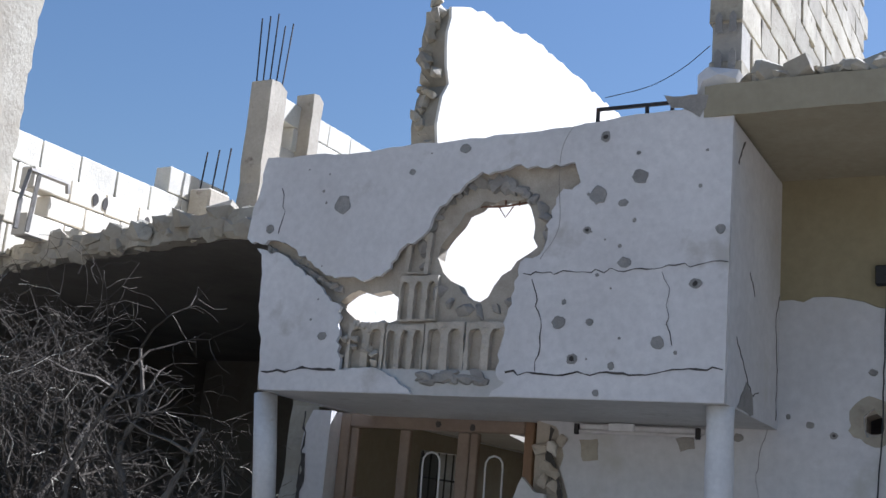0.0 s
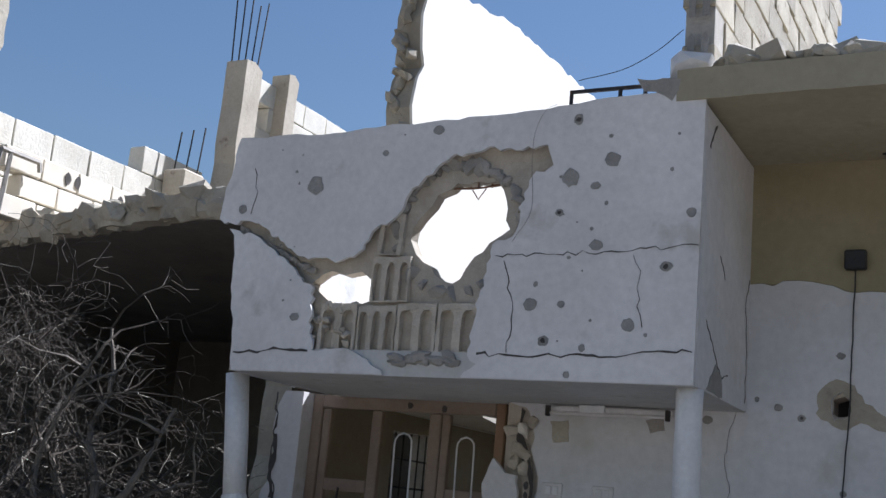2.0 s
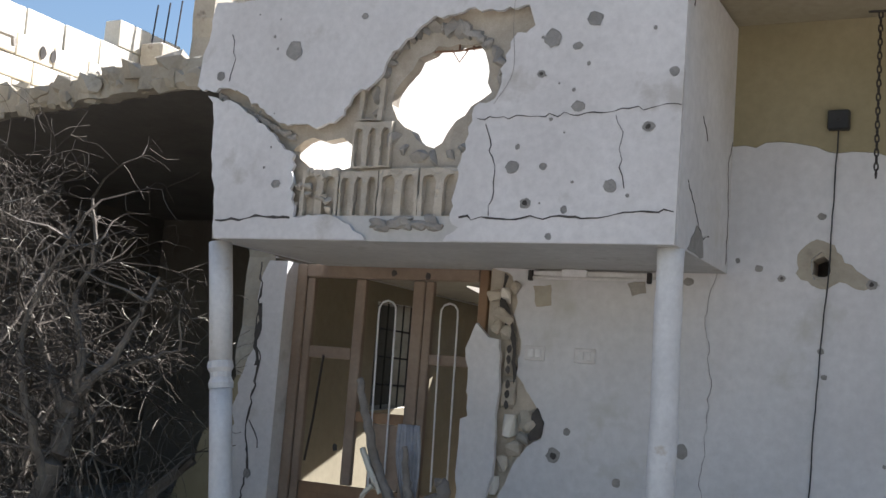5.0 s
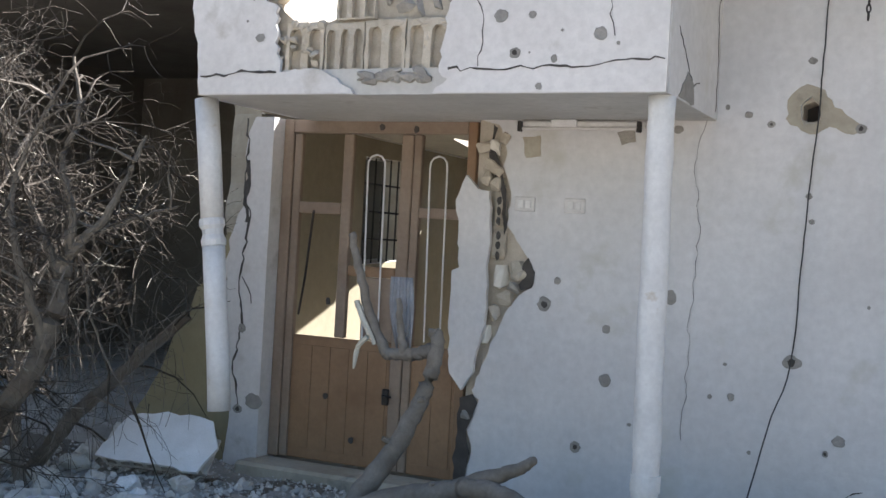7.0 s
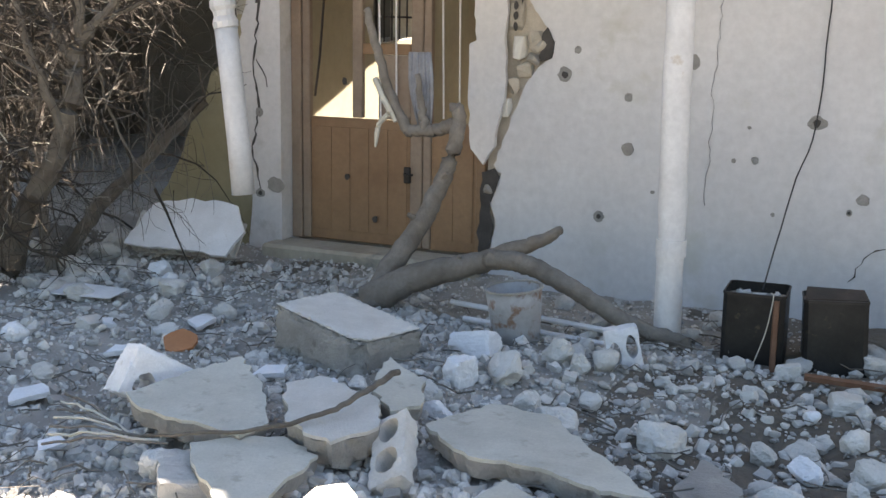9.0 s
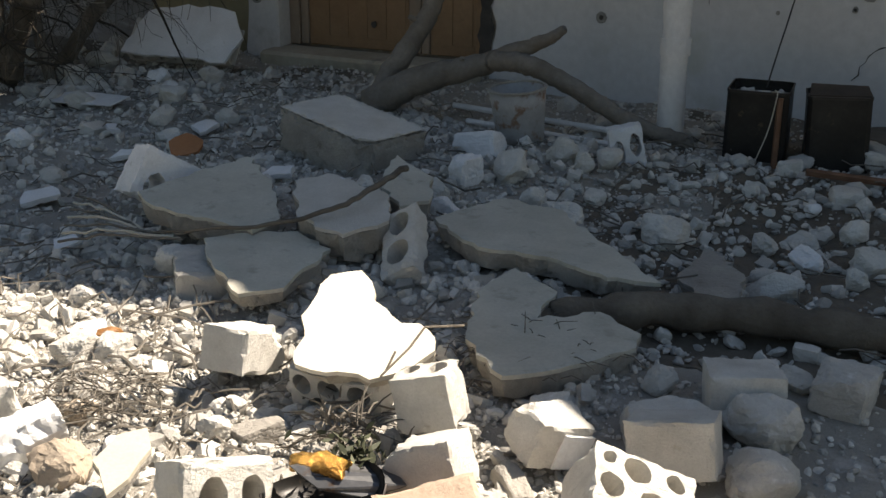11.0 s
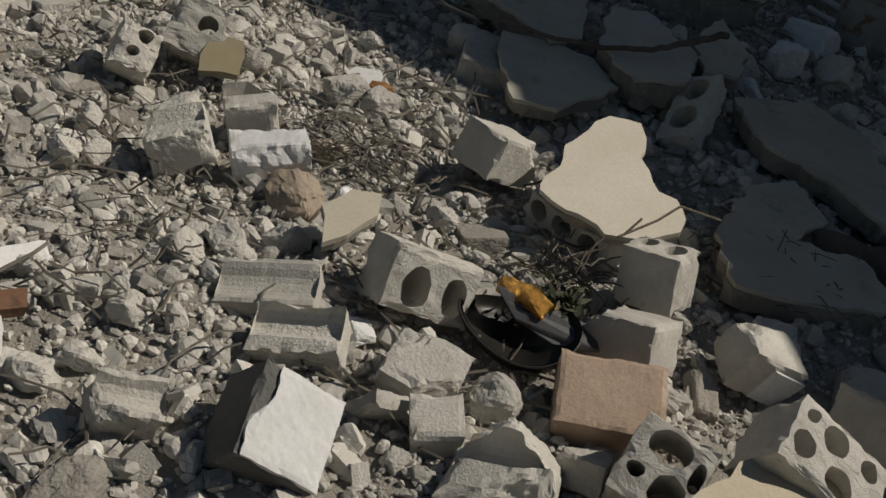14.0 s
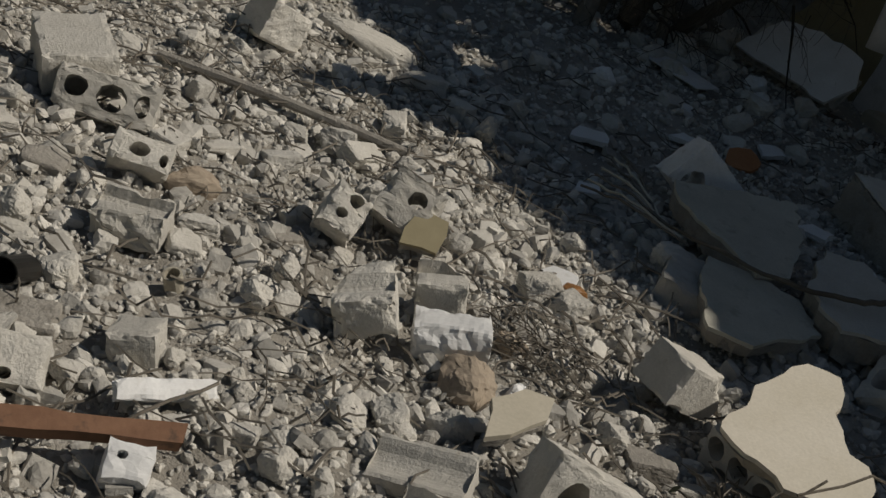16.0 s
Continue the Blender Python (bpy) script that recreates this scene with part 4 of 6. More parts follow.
PIER_BLOCK = surface("weathered_block", (0.30, 0.265, 0.2), (0.46, 0.42, 0.33), 0.95, 4.0, 45, 0.8, 0.01, (0.17, 0.15, 0.12), 0.6, 0.3)
pier = thing("wall_pier_blocks", "tall tan block pier standing on the roof slab", "wall", "", "structure")
block_wall(pier, -1.21, -0.9, 2.85, 3.82, lambda y: 4.72 + 0.56 * (y + 0.9), 0.40, 0.2, 0.17, PIER_BLOCK, 14)
part("mortar", plate([(-0.875, 3.82), (2.80, 3.82), (2.80, 6.6), (-0.875, 4.55)], [], yz, -1.285, -1.137), MORTAR, pier)
# darker plates on the pier's end paint the shade of open cells
for k, z in enumerate((4.02, 4.22, 4.42)):
    for x in (-1.245, -1.175):
        part("cell", plate([(x - 0.018, z - 0.06), (x + 0.018, z - 0.06), (x + 0.018, z + 0.03), (x, z + 0.055), (x - 0.018, z + 0.03)], [], xz, -0.912, -0.909), PIT, pier)
part("footing", hull((0.24, 0.2, 0.16), 900, 22, 0.7, at=pose(-1.22, -0.93, 3.88)), PLASTER_LOW, pier)

# ---- rubble: loose pieces, each a thing ----
TAKEN = []


def settle(x, y, r, lift=0.0):
    TAKEN.append((x, y, r))
    return lie(x, y) + lift


DRESSED = {}


def chunk_mesh(seed, blocky, n=9):
    """A broken piece: a solid between random break planes, crumbled at two scales. Blocky ones keep cast faces."""
    rnd = random.Random(seed)
    planes = []
    if blocky:
        for ax in range(3):
            for sg in (-1, 1):
                v = Vector((0, 0, 0))
                v[ax] = sg
                planes.append(((v + Vector([rnd.uniform(-0.07, 0.07) for _ in range(3)])).normalized(), 0.47, 0.35))
        for _ in range(rnd.randint(1, 2) if seed % 4 == 0 else rnd.randint(3, 5)):
            v = Vector([rnd.choice((-1, 1)) * rnd.uniform(0.4, 1) for _ in range(3)]).normalized()
            planes.append((v, rnd.uniform(0.46, 0.64), 1.2))
    else:
        for _ in range(13):
            planes.append((Vector([rnd.gauss(0, 1) for _ in range(3)]).normalized(), rnd.uniform(0.34, 0.5), rnd.choice((0.4, 1.0, 1.3))))
    vs, fs, at = [], [], {}

    def vert(d):
        key = (round(d.x, 4), round(d.y, 4), round(d.z, 4))
        if key not in at:
            u = d.normalized()
            reach = sorted([(h / u.dot(p), r) for p, h, r in planes if u.dot(p) > 0.05] + [(0.86 if blocky else 0.6, 1.0)])
            near = reach[0]
            rim = max(0.0, 1 - (reach[1][0] - reach[0][0]) / 0.09) if len(reach) > 1 else 0.0
            q = u * min(near[0], 0.86)
            c = q + Vector((seed * 2.3, seed * 0.7, 0))
            worn = near[1]
            q = q + u * noise.noise(c * 3.0) * 0.05 * worn + (noise.noise_vector(c * 8.0) * (0.04 if n > 6 else 0.02) + noise.noise_vector(c * 19.0) * (0.014 if n > 6 else 0.0)) * (0.35 + 0.65 * worn)
            q = q - u * rim * (0.02 + 0.06 * max(0.0, noise.noise(c * 6.0 + Vector((9, 0, 0)))))
            at[key] = len(vs)
            vs.append(q[:])
        return at[key]

    for ax in range(3):
        for sg in (-1, 1):
            for i in range(n):
                for j in range(n):
                    quad = []
                    for di, dj in ((0, 0), (1, 0), (1, 1), (0, 1)):
                        d = [0, 0, 0]
                        d[ax], d[(ax + 1) % 3], d[(ax + 2) % 3] = sg, math.tan((2 * (i + di) / n - 1) * 0.7854), math.tan((2 * (j + dj) / n - 1) * 0.7854)
                        quad.append(vert(Vector(d)))
                    fs.append(quad if sg > 0 else quad[::-1])
    me = bpy.data.meshes.new("piece")
    me.from_pydata(vs, [], fs)
    return me


LUMPS = [chunk_mesh(1000 + k, False) for k in range(16)]
BRICKS = [chunk_mesh(1100 + k, True, 12) for k in range(16)]


def lump(x, y, w, d, h, rz, k, material=RUBBLE, label="broken grey concrete chunk lying on the rubble", tilt=0.0, lift=0.0, name="rubble_chunk"):
    """One angular piece, sunk a little into the rubble."""
    cast = name in ("half_block", "pink_brick") or k % 5 == 1
    me = (BRICKS if cast else LUMPS)[k % 16]
    key = (k % 16, cast, material.name)
    if key not in DRESSED:
        DRESSED[key] = me.copy()
        DRESSED[key].materials.append(material)
    me = DRESSED[key]
    ob = new(name, me)
    ob.matrix_basis = pose(x, y, settle(x, y, max(w, d) / 2, lift) + h * 0.36, tilt, tilt * 0.6, rz) @ Matrix.Diagonal((w, d, h, 1))
    return tagged(ob, label, "rubble", "rubble chunks")


def coated(x, y, outline, thick, rz, rx=0.0, ry=0.0, coat=CREAM, core=CONCRETE, lift=0.0, label="slab of broken wall with cream plaster face", seed=1, name="wall_fragment"):
    """A piece of wall: rough core under a thin plaster face."""
    th = thing(name, label, "wall fragment", "wall fragments")
    th.matrix_basis = pose(x, y, settle(x, y, 0.15, lift), rx, ry, rz)
    edge = jag(outline, 0.036, 0.012, seed)
    bm = plate([(p.x, p.y) for p in edge], [], xy, 0.0, thick)
    rnd = random.Random(seed)
    for v in bm.verts:
        if v.co.z < thick * 0.5:
            v.co.x *= 0.94 + rnd.uniform(-0.05, 0.03)
            v.co.y *= 0.94 + rnd.uniform(-0.05, 0.03)
            v.co.z += rnd.uniform(0, thick * 0.25)
    roughen(bm, 0.045, 0.006, 34, seed)
    for v in bm.verts:
        v.co.z = min(v.co.z, thick)
    part("core", bm, core, th, "rough concrete core")
    part("plaster", plate([(p.x, p.y) for p in edge], [], xy, thick + 0.0005, thick + 0.013), coat, th, "thin plaster face")
    return th


def worn(p, w, d, h, seed, chip):
    """Crumbles the edges of a cast box round the origin and leaves its faces plain."""
    gap = sorted(((w / 2 - abs(p.x), 0), (d / 2 - abs(p.y), 1), (h / 2 - abs(p.z), 2)))
    c = p + Vector((seed * 1.7, seed * 0.3, 0))
    near = max(0.0, 1 - max(0.0, gap[1][0]) / (chip * 1.6))
    if near > 0 and gap[0][0] < chip:
        push = Vector((0, 0, 0))
        for g, ax in gap[:2]:
            push[ax] = -1.0 if p[ax] > 0 else 1.0
        bite = 0.25 + 1.5 * max(0.0, noise.noise(c * 22)) + 0.8 * max(0.0, noise.noise(c * 55))
        p = p + push * chip * near * bite * 0.62
    return p + noise.noise_vector(c * 70) * 0.0011 + noise.noise_vector(c * 16) * 0.0016


def cast(label, at, turn, size, material=BLOCK, seed=1, chip=0.011, cuts=(), channels=(), name="block_piece", category="block", group="block pieces", owner=None):
    """A piece of cast block: plain faces, crumbled edges, rough breaks along cut planes, and round channels in its top."""
    w, d, h = size
    step = 0.011
    n = [max(3, int(v / step)) for v in size]
    vs, fs, at_key = [], [], {}

    def vert(q):
        key = (round(q[0], 5), round(q[1], 5), round(q[2], 5))
        if key not in at_key:
            p = Vector(q)
            for yc, r, deep in channels:
                if p.z > h / 2 - 0.001 and abs(p.y - yc) < r:
                    p.z -= deep * math.sqrt(1 - ((p.y - yc) / r) ** 2)
            p = worn(p, w, d, h, seed, chip)
            for cut, off in cuts:
                cut = Vector(cut).normalized()
                over = cut.dot(p) - off
                if over > -0.004:
                    c = p * 1.0 + Vector((seed * 2.1, 0, seed))
                    p = p - cut * max(0.0, over) + cut * (noise.noise(c * 14) * 0.014 + noise.noise(c * 38) * 0.008) + noise.noise_vector(c * 50) * 0.004
            at_key[key] = len(vs)
            vs.append(p[:])
        return at_key[key]

    for ax in range(3):
        b, c = (ax + 1) % 3, (ax + 2) % 3
        for sg in (-0.5, 0.5):
            for i in range(n[b]):
                for j in range(n[c]):
                    quad = []
                    for di, dj in ((0, 0), (1, 0), (1, 1), (0, 1)):
                        q = [0, 0, 0]
                        q[ax], q[b], q[c] = sg * size[ax], ((i + di) / n[b] - 0.5) * size[b], ((j + dj) / n[c] - 0.5) * size[c]
                        quad.append(vert(q))
                    fs.append(quad if sg > 0 else quad[::-1])
    me = bpy.data.meshes.new(name)
    me.from_pydata(vs, [], fs)
    me.materials.append(material)
    ob = new(name, me)
    ob.matrix_basis = pose(*at, *turn)
    if owner:
        ob.parent = owner
        return tagged(ob, label)
    TAKEN.append((at[0], at[1], max(w, d) / 2))
    return tagged(ob, label, category, group)


def celled(label, at, turn, size, cells, material=BLOCK, seed=1, chip=0.010, upward=False):
    """A hollow block round the origin: cells (x, z, half width, half height) run through its depth; upward turns them to the sky."""
    w, d, h = size
    rnd = random.Random(seed)
    holes = [ring(a, b, ra, rb, 18, seed + k, 0.05) for k, (a, b, ra, rb) in enumerate(cells)]
    out = jag([(-w / 2, -h / 2), (w / 2, -h / 2), (w / 2, h / 2), (-w / 2, h / 2)], 0.02, 0.002, seed)
    bm = plate([(p.x, p.y) for p in out], holes, xz, -d / 2, d / 2)
    for _ in range(4):
        bmesh.ops.subdivide_edges(bm, edges=[e for e in bm.edges if e.calc_length() > 0.024], cuts=1)
        bmesh.ops.triangulate(bm, faces=[f for f in bm.faces if len(f.verts) > 3])
    for v in bm.verts:
        v.co = worn(v.co.copy(), w, d, h, seed, chip) + noise.noise_vector(v.co * 40 + Vector((seed, 0, 0))) * 0.003
    ob = link("hollow_block", bm, material)
    ob.matrix_basis = pose(*at, *turn) @ (pose(0, 0, 0, -90) if upward else Matrix())
    TAKEN.append((at[0], at[1], max(w, d) / 2))
    return tagged(ob, label, "block", "hollow blocks")


# sunlit pieces near the shade's edge
big = coated(-1.18, -3.88, [(-0.09, 0.172), (-0.059, 0.212), (0.023, 0.215), (0.046, 0.158), (0.041, 0.077), (0.084, -0.006), (0.167, -0.082), (0.172, -0.165), (0.098, -0.225), (0.006, -0.243), (-0.166, -0.150), (-0.17, -0.13), (-0.126, 0.073)], 0.03, 32, 13, -5, CREAM, BLOCK_RAW, 0.16, "large cream-plastered block fragment catching the sun", 5)
under = celled("hollow block under a cream plaster face", (0, 0, 0), (0, 0, 0), (0.25, 0.15, 0.125), [(-0.09, 0.02, 0.026, 0.030), (-0.015, 0.02, 0.030, 0.032), (0.065, 0.02, 0.030, 0.032), (-0.05, -0.036, 0.028, 0.020), (0.03, -0.036, 0.028, 0.020)], BLOCK, 3)
under.matrix_basis = big.matrix_basis @ pose(-0.045, -0.10, -0.064, 0, 0, -29)
cast("grey-beige broken block standing in the sun", (-1.474, -3.974, 0.168), (-19, -2, -2), (0.138, 0.187, 0.118), BLOCK, 21, 0.009, [((0.9, 0.5, 0.6), 0.085)])
celled("tilted grey block with two open cells", (-1.122, -4.592, 0.178), (-26, 15, 60), (0.20, 0.135, 0.135), [(-0.035, -0.012, 0.031, 0.046), (0.052, -0.010, 0.027, 0.040)], BLOCK, 4, 0.012)
celled("grey block on edge with two cells", (-0.88, -4.095, 0.215), (-5, -15, 8), (0.14, 0.135, 0.115), [(-0.034, 0.012, 0.020, 0.026), (0.030, 0.004, 0.024, 0.034)], BLOCK, 6, 0.010, True)
cast("plain grey block with crumbled top", (-0.780, -4.306, 0.172), (-16, -18, 10), (0.165, 0.15, 0.12), BLOCK, 22, 0.010, [((-0.7, -0.1, 0.75), 0.072)])
PINK = surface("pink_block", (0.40, 0.295, 0.215), (0.53, 0.40, 0.30), 0.95, 6, 160, 0.5, 0.004, (0.30, 0.22, 0.165), 0.63)
cast("pinkish-brown concrete brick lying tilted", (-0.675, -4.505, 0.165), (24, -8, 38), (0.205, 0.155, 0.10), PINK, 23, 0.008, name="pink_brick")
celled("grey hollow block with four round cells", (-0.485, -4.605, 0.19), (-52, 2, 16), (0.145, 0.13, 0.155), [(-0.006, 0.038, 0.040, 0.031), (0.054, 0.014, 0.014, 0.026), (-0.040, -0.024, 0.017, 0.015), (0.024, -0.036, 0.032, 0.033)], BLOCK, 7, 0.010)
celled("grey hollow block with six round cells", (-0.325, -4.405, 0.25), (-66, 24, 27), (0.215, 0.15, 0.140), [(-0.078, 0.040, 0.014, 0.014), (-0.018, 0.034, 0.029, 0.026), (-0.070, -0.018, 0.025, 0.026), (0.060, 0.034, 0.020, 0.020), (0.016, -0.030, 0.032, 0.027), (0.078, -0.040, 0.022, 0.020)], BLOCK, 8, 0.010)
patched = cast("grey block with a patch of white plaster", (-0.605, -4.05, 0.165), (10, 18, 54), (0.155, 0.12, 0.115), BLOCK, 24, 0.012, [((-0.4, 0.6, 0.7), 0.07)])
cast("white plaster facing", (0.03, -0.062, -0.006), (0, 0, 0), (0.085, 0.010, 0.088), CHIP, 25, 0.005, [((1, 0, -0.8), 0.04)], name="plaster_facing", owner=patched)
cast("grey block half in shade", (-0.336, -3.992, 0.173), (-13, -9, 6), (0.195, 0.126, 0.133), BLOCK, 26, 0.009)
cast("crumbled rough block end with a split cell", (-0.655, -4.82, 0.15), (30, -14, 30), (0.19, 0.18, 0.15), BLOCK, 27, 0.018, [((-0.8, 0.5, 0.5), 0.070), ((0.7, 0.7, 0.3), 0.075), ((0.5, -0.6, 0.7), 0.070)], [(0.02, 0.030, 0.05)])
coated(-0.32, -4.57, [(-0.08, 0.11), (0.08, 0.20), (0.10, 0.14), (0.02, 0.03), (0.02, -0.04), (0.0, -0.13), (-0.06, -0.22), (-0.08, -0.10)], 0.07, 0, 0, 4, surface("tan_cast_face", (0.52, 0.45, 0.34), (0.62, 0.55, 0.43), 0.95, 5, 120, 0.5, 0.003, (0.44, 0.38, 0.28), 0.62), CONCRETE, 0.09, "tan block slab lying across the heap", 9)
cast("split hollow block with an open channel", (-0.15, -4.465, 0.165), (4, -14, 3), (0.225, 0.145, 0.10), BLOCK, 28, 0.012, [((0.2, -1, 0.4), 0.065)], [(0.012, 0.036, 0.05)])
celled("pale yellowish hollow block end with cells", (-0.085, -4.285, 0.165), (-52, -8, 16), (0.14, 0.11, 0.13), [(-0.030, 0.035, 0.026, 0.018), (0.034, 0.040, 0.016, 0.012), (0.030, -0.020, 0.024, 0.034), (-0.036, -0.030, 0.020, 0.022)], PALE, 12, 0.010)
tumbled = cast("tumbled block with a bright white plaster face", (-0.92, -5.115, 0.150), (30, -26, 128), (0.17, 0.16, 0.13), DARK_BLOCK, 29, 0.008)
cast("bright white plaster face", (0, -0.004, 0.067), (0, 0, 0), (0.168, 0.150, 0.010), CHIP, 30, 0.005, [((0.2, 1, 0), 0.064)], name="plaster_facing", owner=tumbled)

cast("split block lying with its round channel up", (-1.253, -4.864, 0.135), (17, -15, 41), (0.195, 0.115, 0.075), BLOCK, 31, 0.010, (), [(0.0, 0.036, 0.022)])
cast("bleached split block with an open channel", (-1.095, -4.915, 0.150), (26, -16, 36), (0.17, 0.11, 0.095), PALE, 32, 0.012, [((0.1, -1, 0.2), 0.052)], [(0.018, 0.034, 0.03)])
cast("grey chunk with ridged break", (-0.92, -4.766, 0.145), (15, 11, 30), (0.145, 0.14, 0.095), RUBBLE, 33, 0.015, [((0.5, -0.6, 0.6), 0.058), ((-0.6, 0.3, 0.7), 0.066)])
cast("small square concrete block piece", (-0.80, -4.835, 0.135), (12, -14, 48), (0.095, 0.095, 0.10), BLOCK, 34, 0.008)
cast("thin three-cornered block wall piece", (-0.90, -4.875, 0.125), (35, 20, 70), (0.10, 0.035, 0.095), BLOCK, 35, 0.008, [((0.8, 0, 0.7), 0.045)])
coated(-1.34, -4.60, [(-0.05, -0.04), (-0.06, 0.05), (-0.02, 0.10), (0.03, 0.05), (0.05, -0.05), (0.045, -0.11)], 0.022, 0, 8, 6, surface("tan_plaster", (0.47, 0.425, 0.335), (0.57, 0.52, 0.42), 0.9, 5, 120, 0.4, 0.002), CONCRETE, 0.075, "tan flat plaster piece propped up", 16)
cast("yellowish crumbly block corner in sun", (-1.10, -5.275, 0.125), (20, 10, 60), (0.12, 0.085, 0.11), PALE, 36, 0.018, [((-0.5, -0.5, 0.7), 0.052)], [(0.0, 0.026, 0.024)])
# sunlit field beyond
cast("thick pale slab of wall", (-3.045, -5.07, 0.145), (2, -10, 83), (0.21, 0.30, 0.125), PALE, 37, 0.012)
celled("broken hollow block with dark open cells", (-2.82, -5.03, 0.115), (-28, 0, 68), (0.28, 0.14, 0.13), [(-0.085, 0.01, 0.032, 0.030), (0.012, 0.0, 0.040, 0.038), (0.096, 0.0, 0.022, 0.032)], BLOCK, 19, 0.020)
celled("pale block lying flat with one dark hole", (-2.485, -5.035, 0.12), (-48, 4, 66), (0.155, 0.10, 0.085), [(-0.01, 0.0, 0.026, 0.020), (0.055, -0.01, 0.012, 0.018)], PALE, 20, 0.014)
cast("split block broken across two cells", (-2.165, -5.155, 0.125), (14, -6, 52), (0.17, 0.12, 0.085), PALE, 38, 0.018, [((0.2, -0.9, 0.5), 0.05)], [(0.02, 0.028, 0.03)])
celled("pale block stump with two open cells", (-2.22, -4.58, 0.145), (-46, 14, 52), (0.115, 0.11, 0.13), [(0.012, 0.034, 0.020, 0.020), (-0.006, -0.016, 0.016, 0.014)], PALE, 22, 0.022)
celled("large block stump with a dark square cell", (-2.24, -4.37, 0.165), (-38, 10, 42), (0.16, 0.14, 0.15), [(0.016, 0.018, 0.026, 0.026)], BLOCK, 23, 0.022)
coated(-2.135, -4.37, [(-0.05, -0.05), (0.05, -0.04), (0.05, 0.06), (-0.035, 0.055)], 0.025, 50, 38, 0, OCHRE, CONCRETE, 0.06, "olive painted plaster flake", 24)
cast("large chunk split along a bright channel", (-1.82, -4.71, 0.15), (4, -22, 62), (0.15, 0.17, 0.11), RUBBLE, 39, 0.020, [((-0.5, 0.6, 0.6), 0.07)], [(-0.01, 0.030, 0.03)])
cast("grey block piece with a notch", (-1.86, -4.475, 0.155), (6, -14, 60), (0.125, 0.12, 0.11), BLOCK, 40, 0.012, [((0.6, 0.5, 0.6), 0.062)], [(0.022, 0.024, 0.04)])
cast("bleached rounded block edge in sun", (-1.70, -4.53, 0.135), (12, -12, 60), (0.185, 0.095, 0.085), CHIP, 41, 0.012, [((0, -0.8, 0.6), 0.045)])
cast("grey concrete block end piece", (-1.715, -5.27, 0.105), (-6, -16, 57), (0.10, 0.10, 0.085), BLOCK, 42, 0.010)
celled("small pale block corner with one hole", (-1.365, -5.395, 0.11), (-58, 0, 66), (0.082, 0.07, 0.072), [(-0.012, 0.010, 0.009, 0.008)], CHIP, 17, 0.008)
celled("pale rounded block end with a small hole", (-1.655, -5.51, 0.105), (-52, 0, 70), (0.10, 0.09, 0.10), [(-0.02, -0.03, 0.013, 0.012)], PALE, 18, 0.010)
cast("thin white stone sliver in sun", (-1.535, -5.275, 0.135), (38, 4, 92), (0.205, 0.045, 0.022), CHIP, 43, 0.008, [((1, 0.6, 0), 0.09)], name="stone_sliver", category="stone")
cast("grey cement slab lying flat", (-1.84, -5.455, 0.085), (4, -4, 66), (0.13, 0.10, 0.03), CONCRETE, 44, 0.008)
can = thing("tin_can", "dark crushed tin can among rubble", "can")
can.matrix_basis = pose(-1.955, -5.455, 0.115, 72, 0, 40)
part("body", plate(ring(0, 0, 0.035, 0.028, 18), [ring(0, 0, 0.032, 0.025, 18)], xy, -0.045, 0.045), TIN, can)
part("base", plate(ring(0, 0, 0.034, 0.027, 18), [], xy, -0.043, -0.039), TIN, can)
stub_pipe = thing("pipe_stub", "short rusty pipe stub standing in rubble", "pipe")
stub_pipe.matrix_basis = pose(-1.95, -5.12, 0.105, 24, 14, 0)
part("pipe", plate(ring(0, 0, 0.020, 0.022, 16), [ring(0, 0, 0.015, 0.017, 16)], xy, -0.03, 0.02), CONCRETE_EDGE, stub_pipe)
BROWN_STONE = surface("brown_stone", (0.30, 0.24, 0.18), (0.42, 0.35, 0.27), 0.95, 6, 60, 0.7, 0.006)
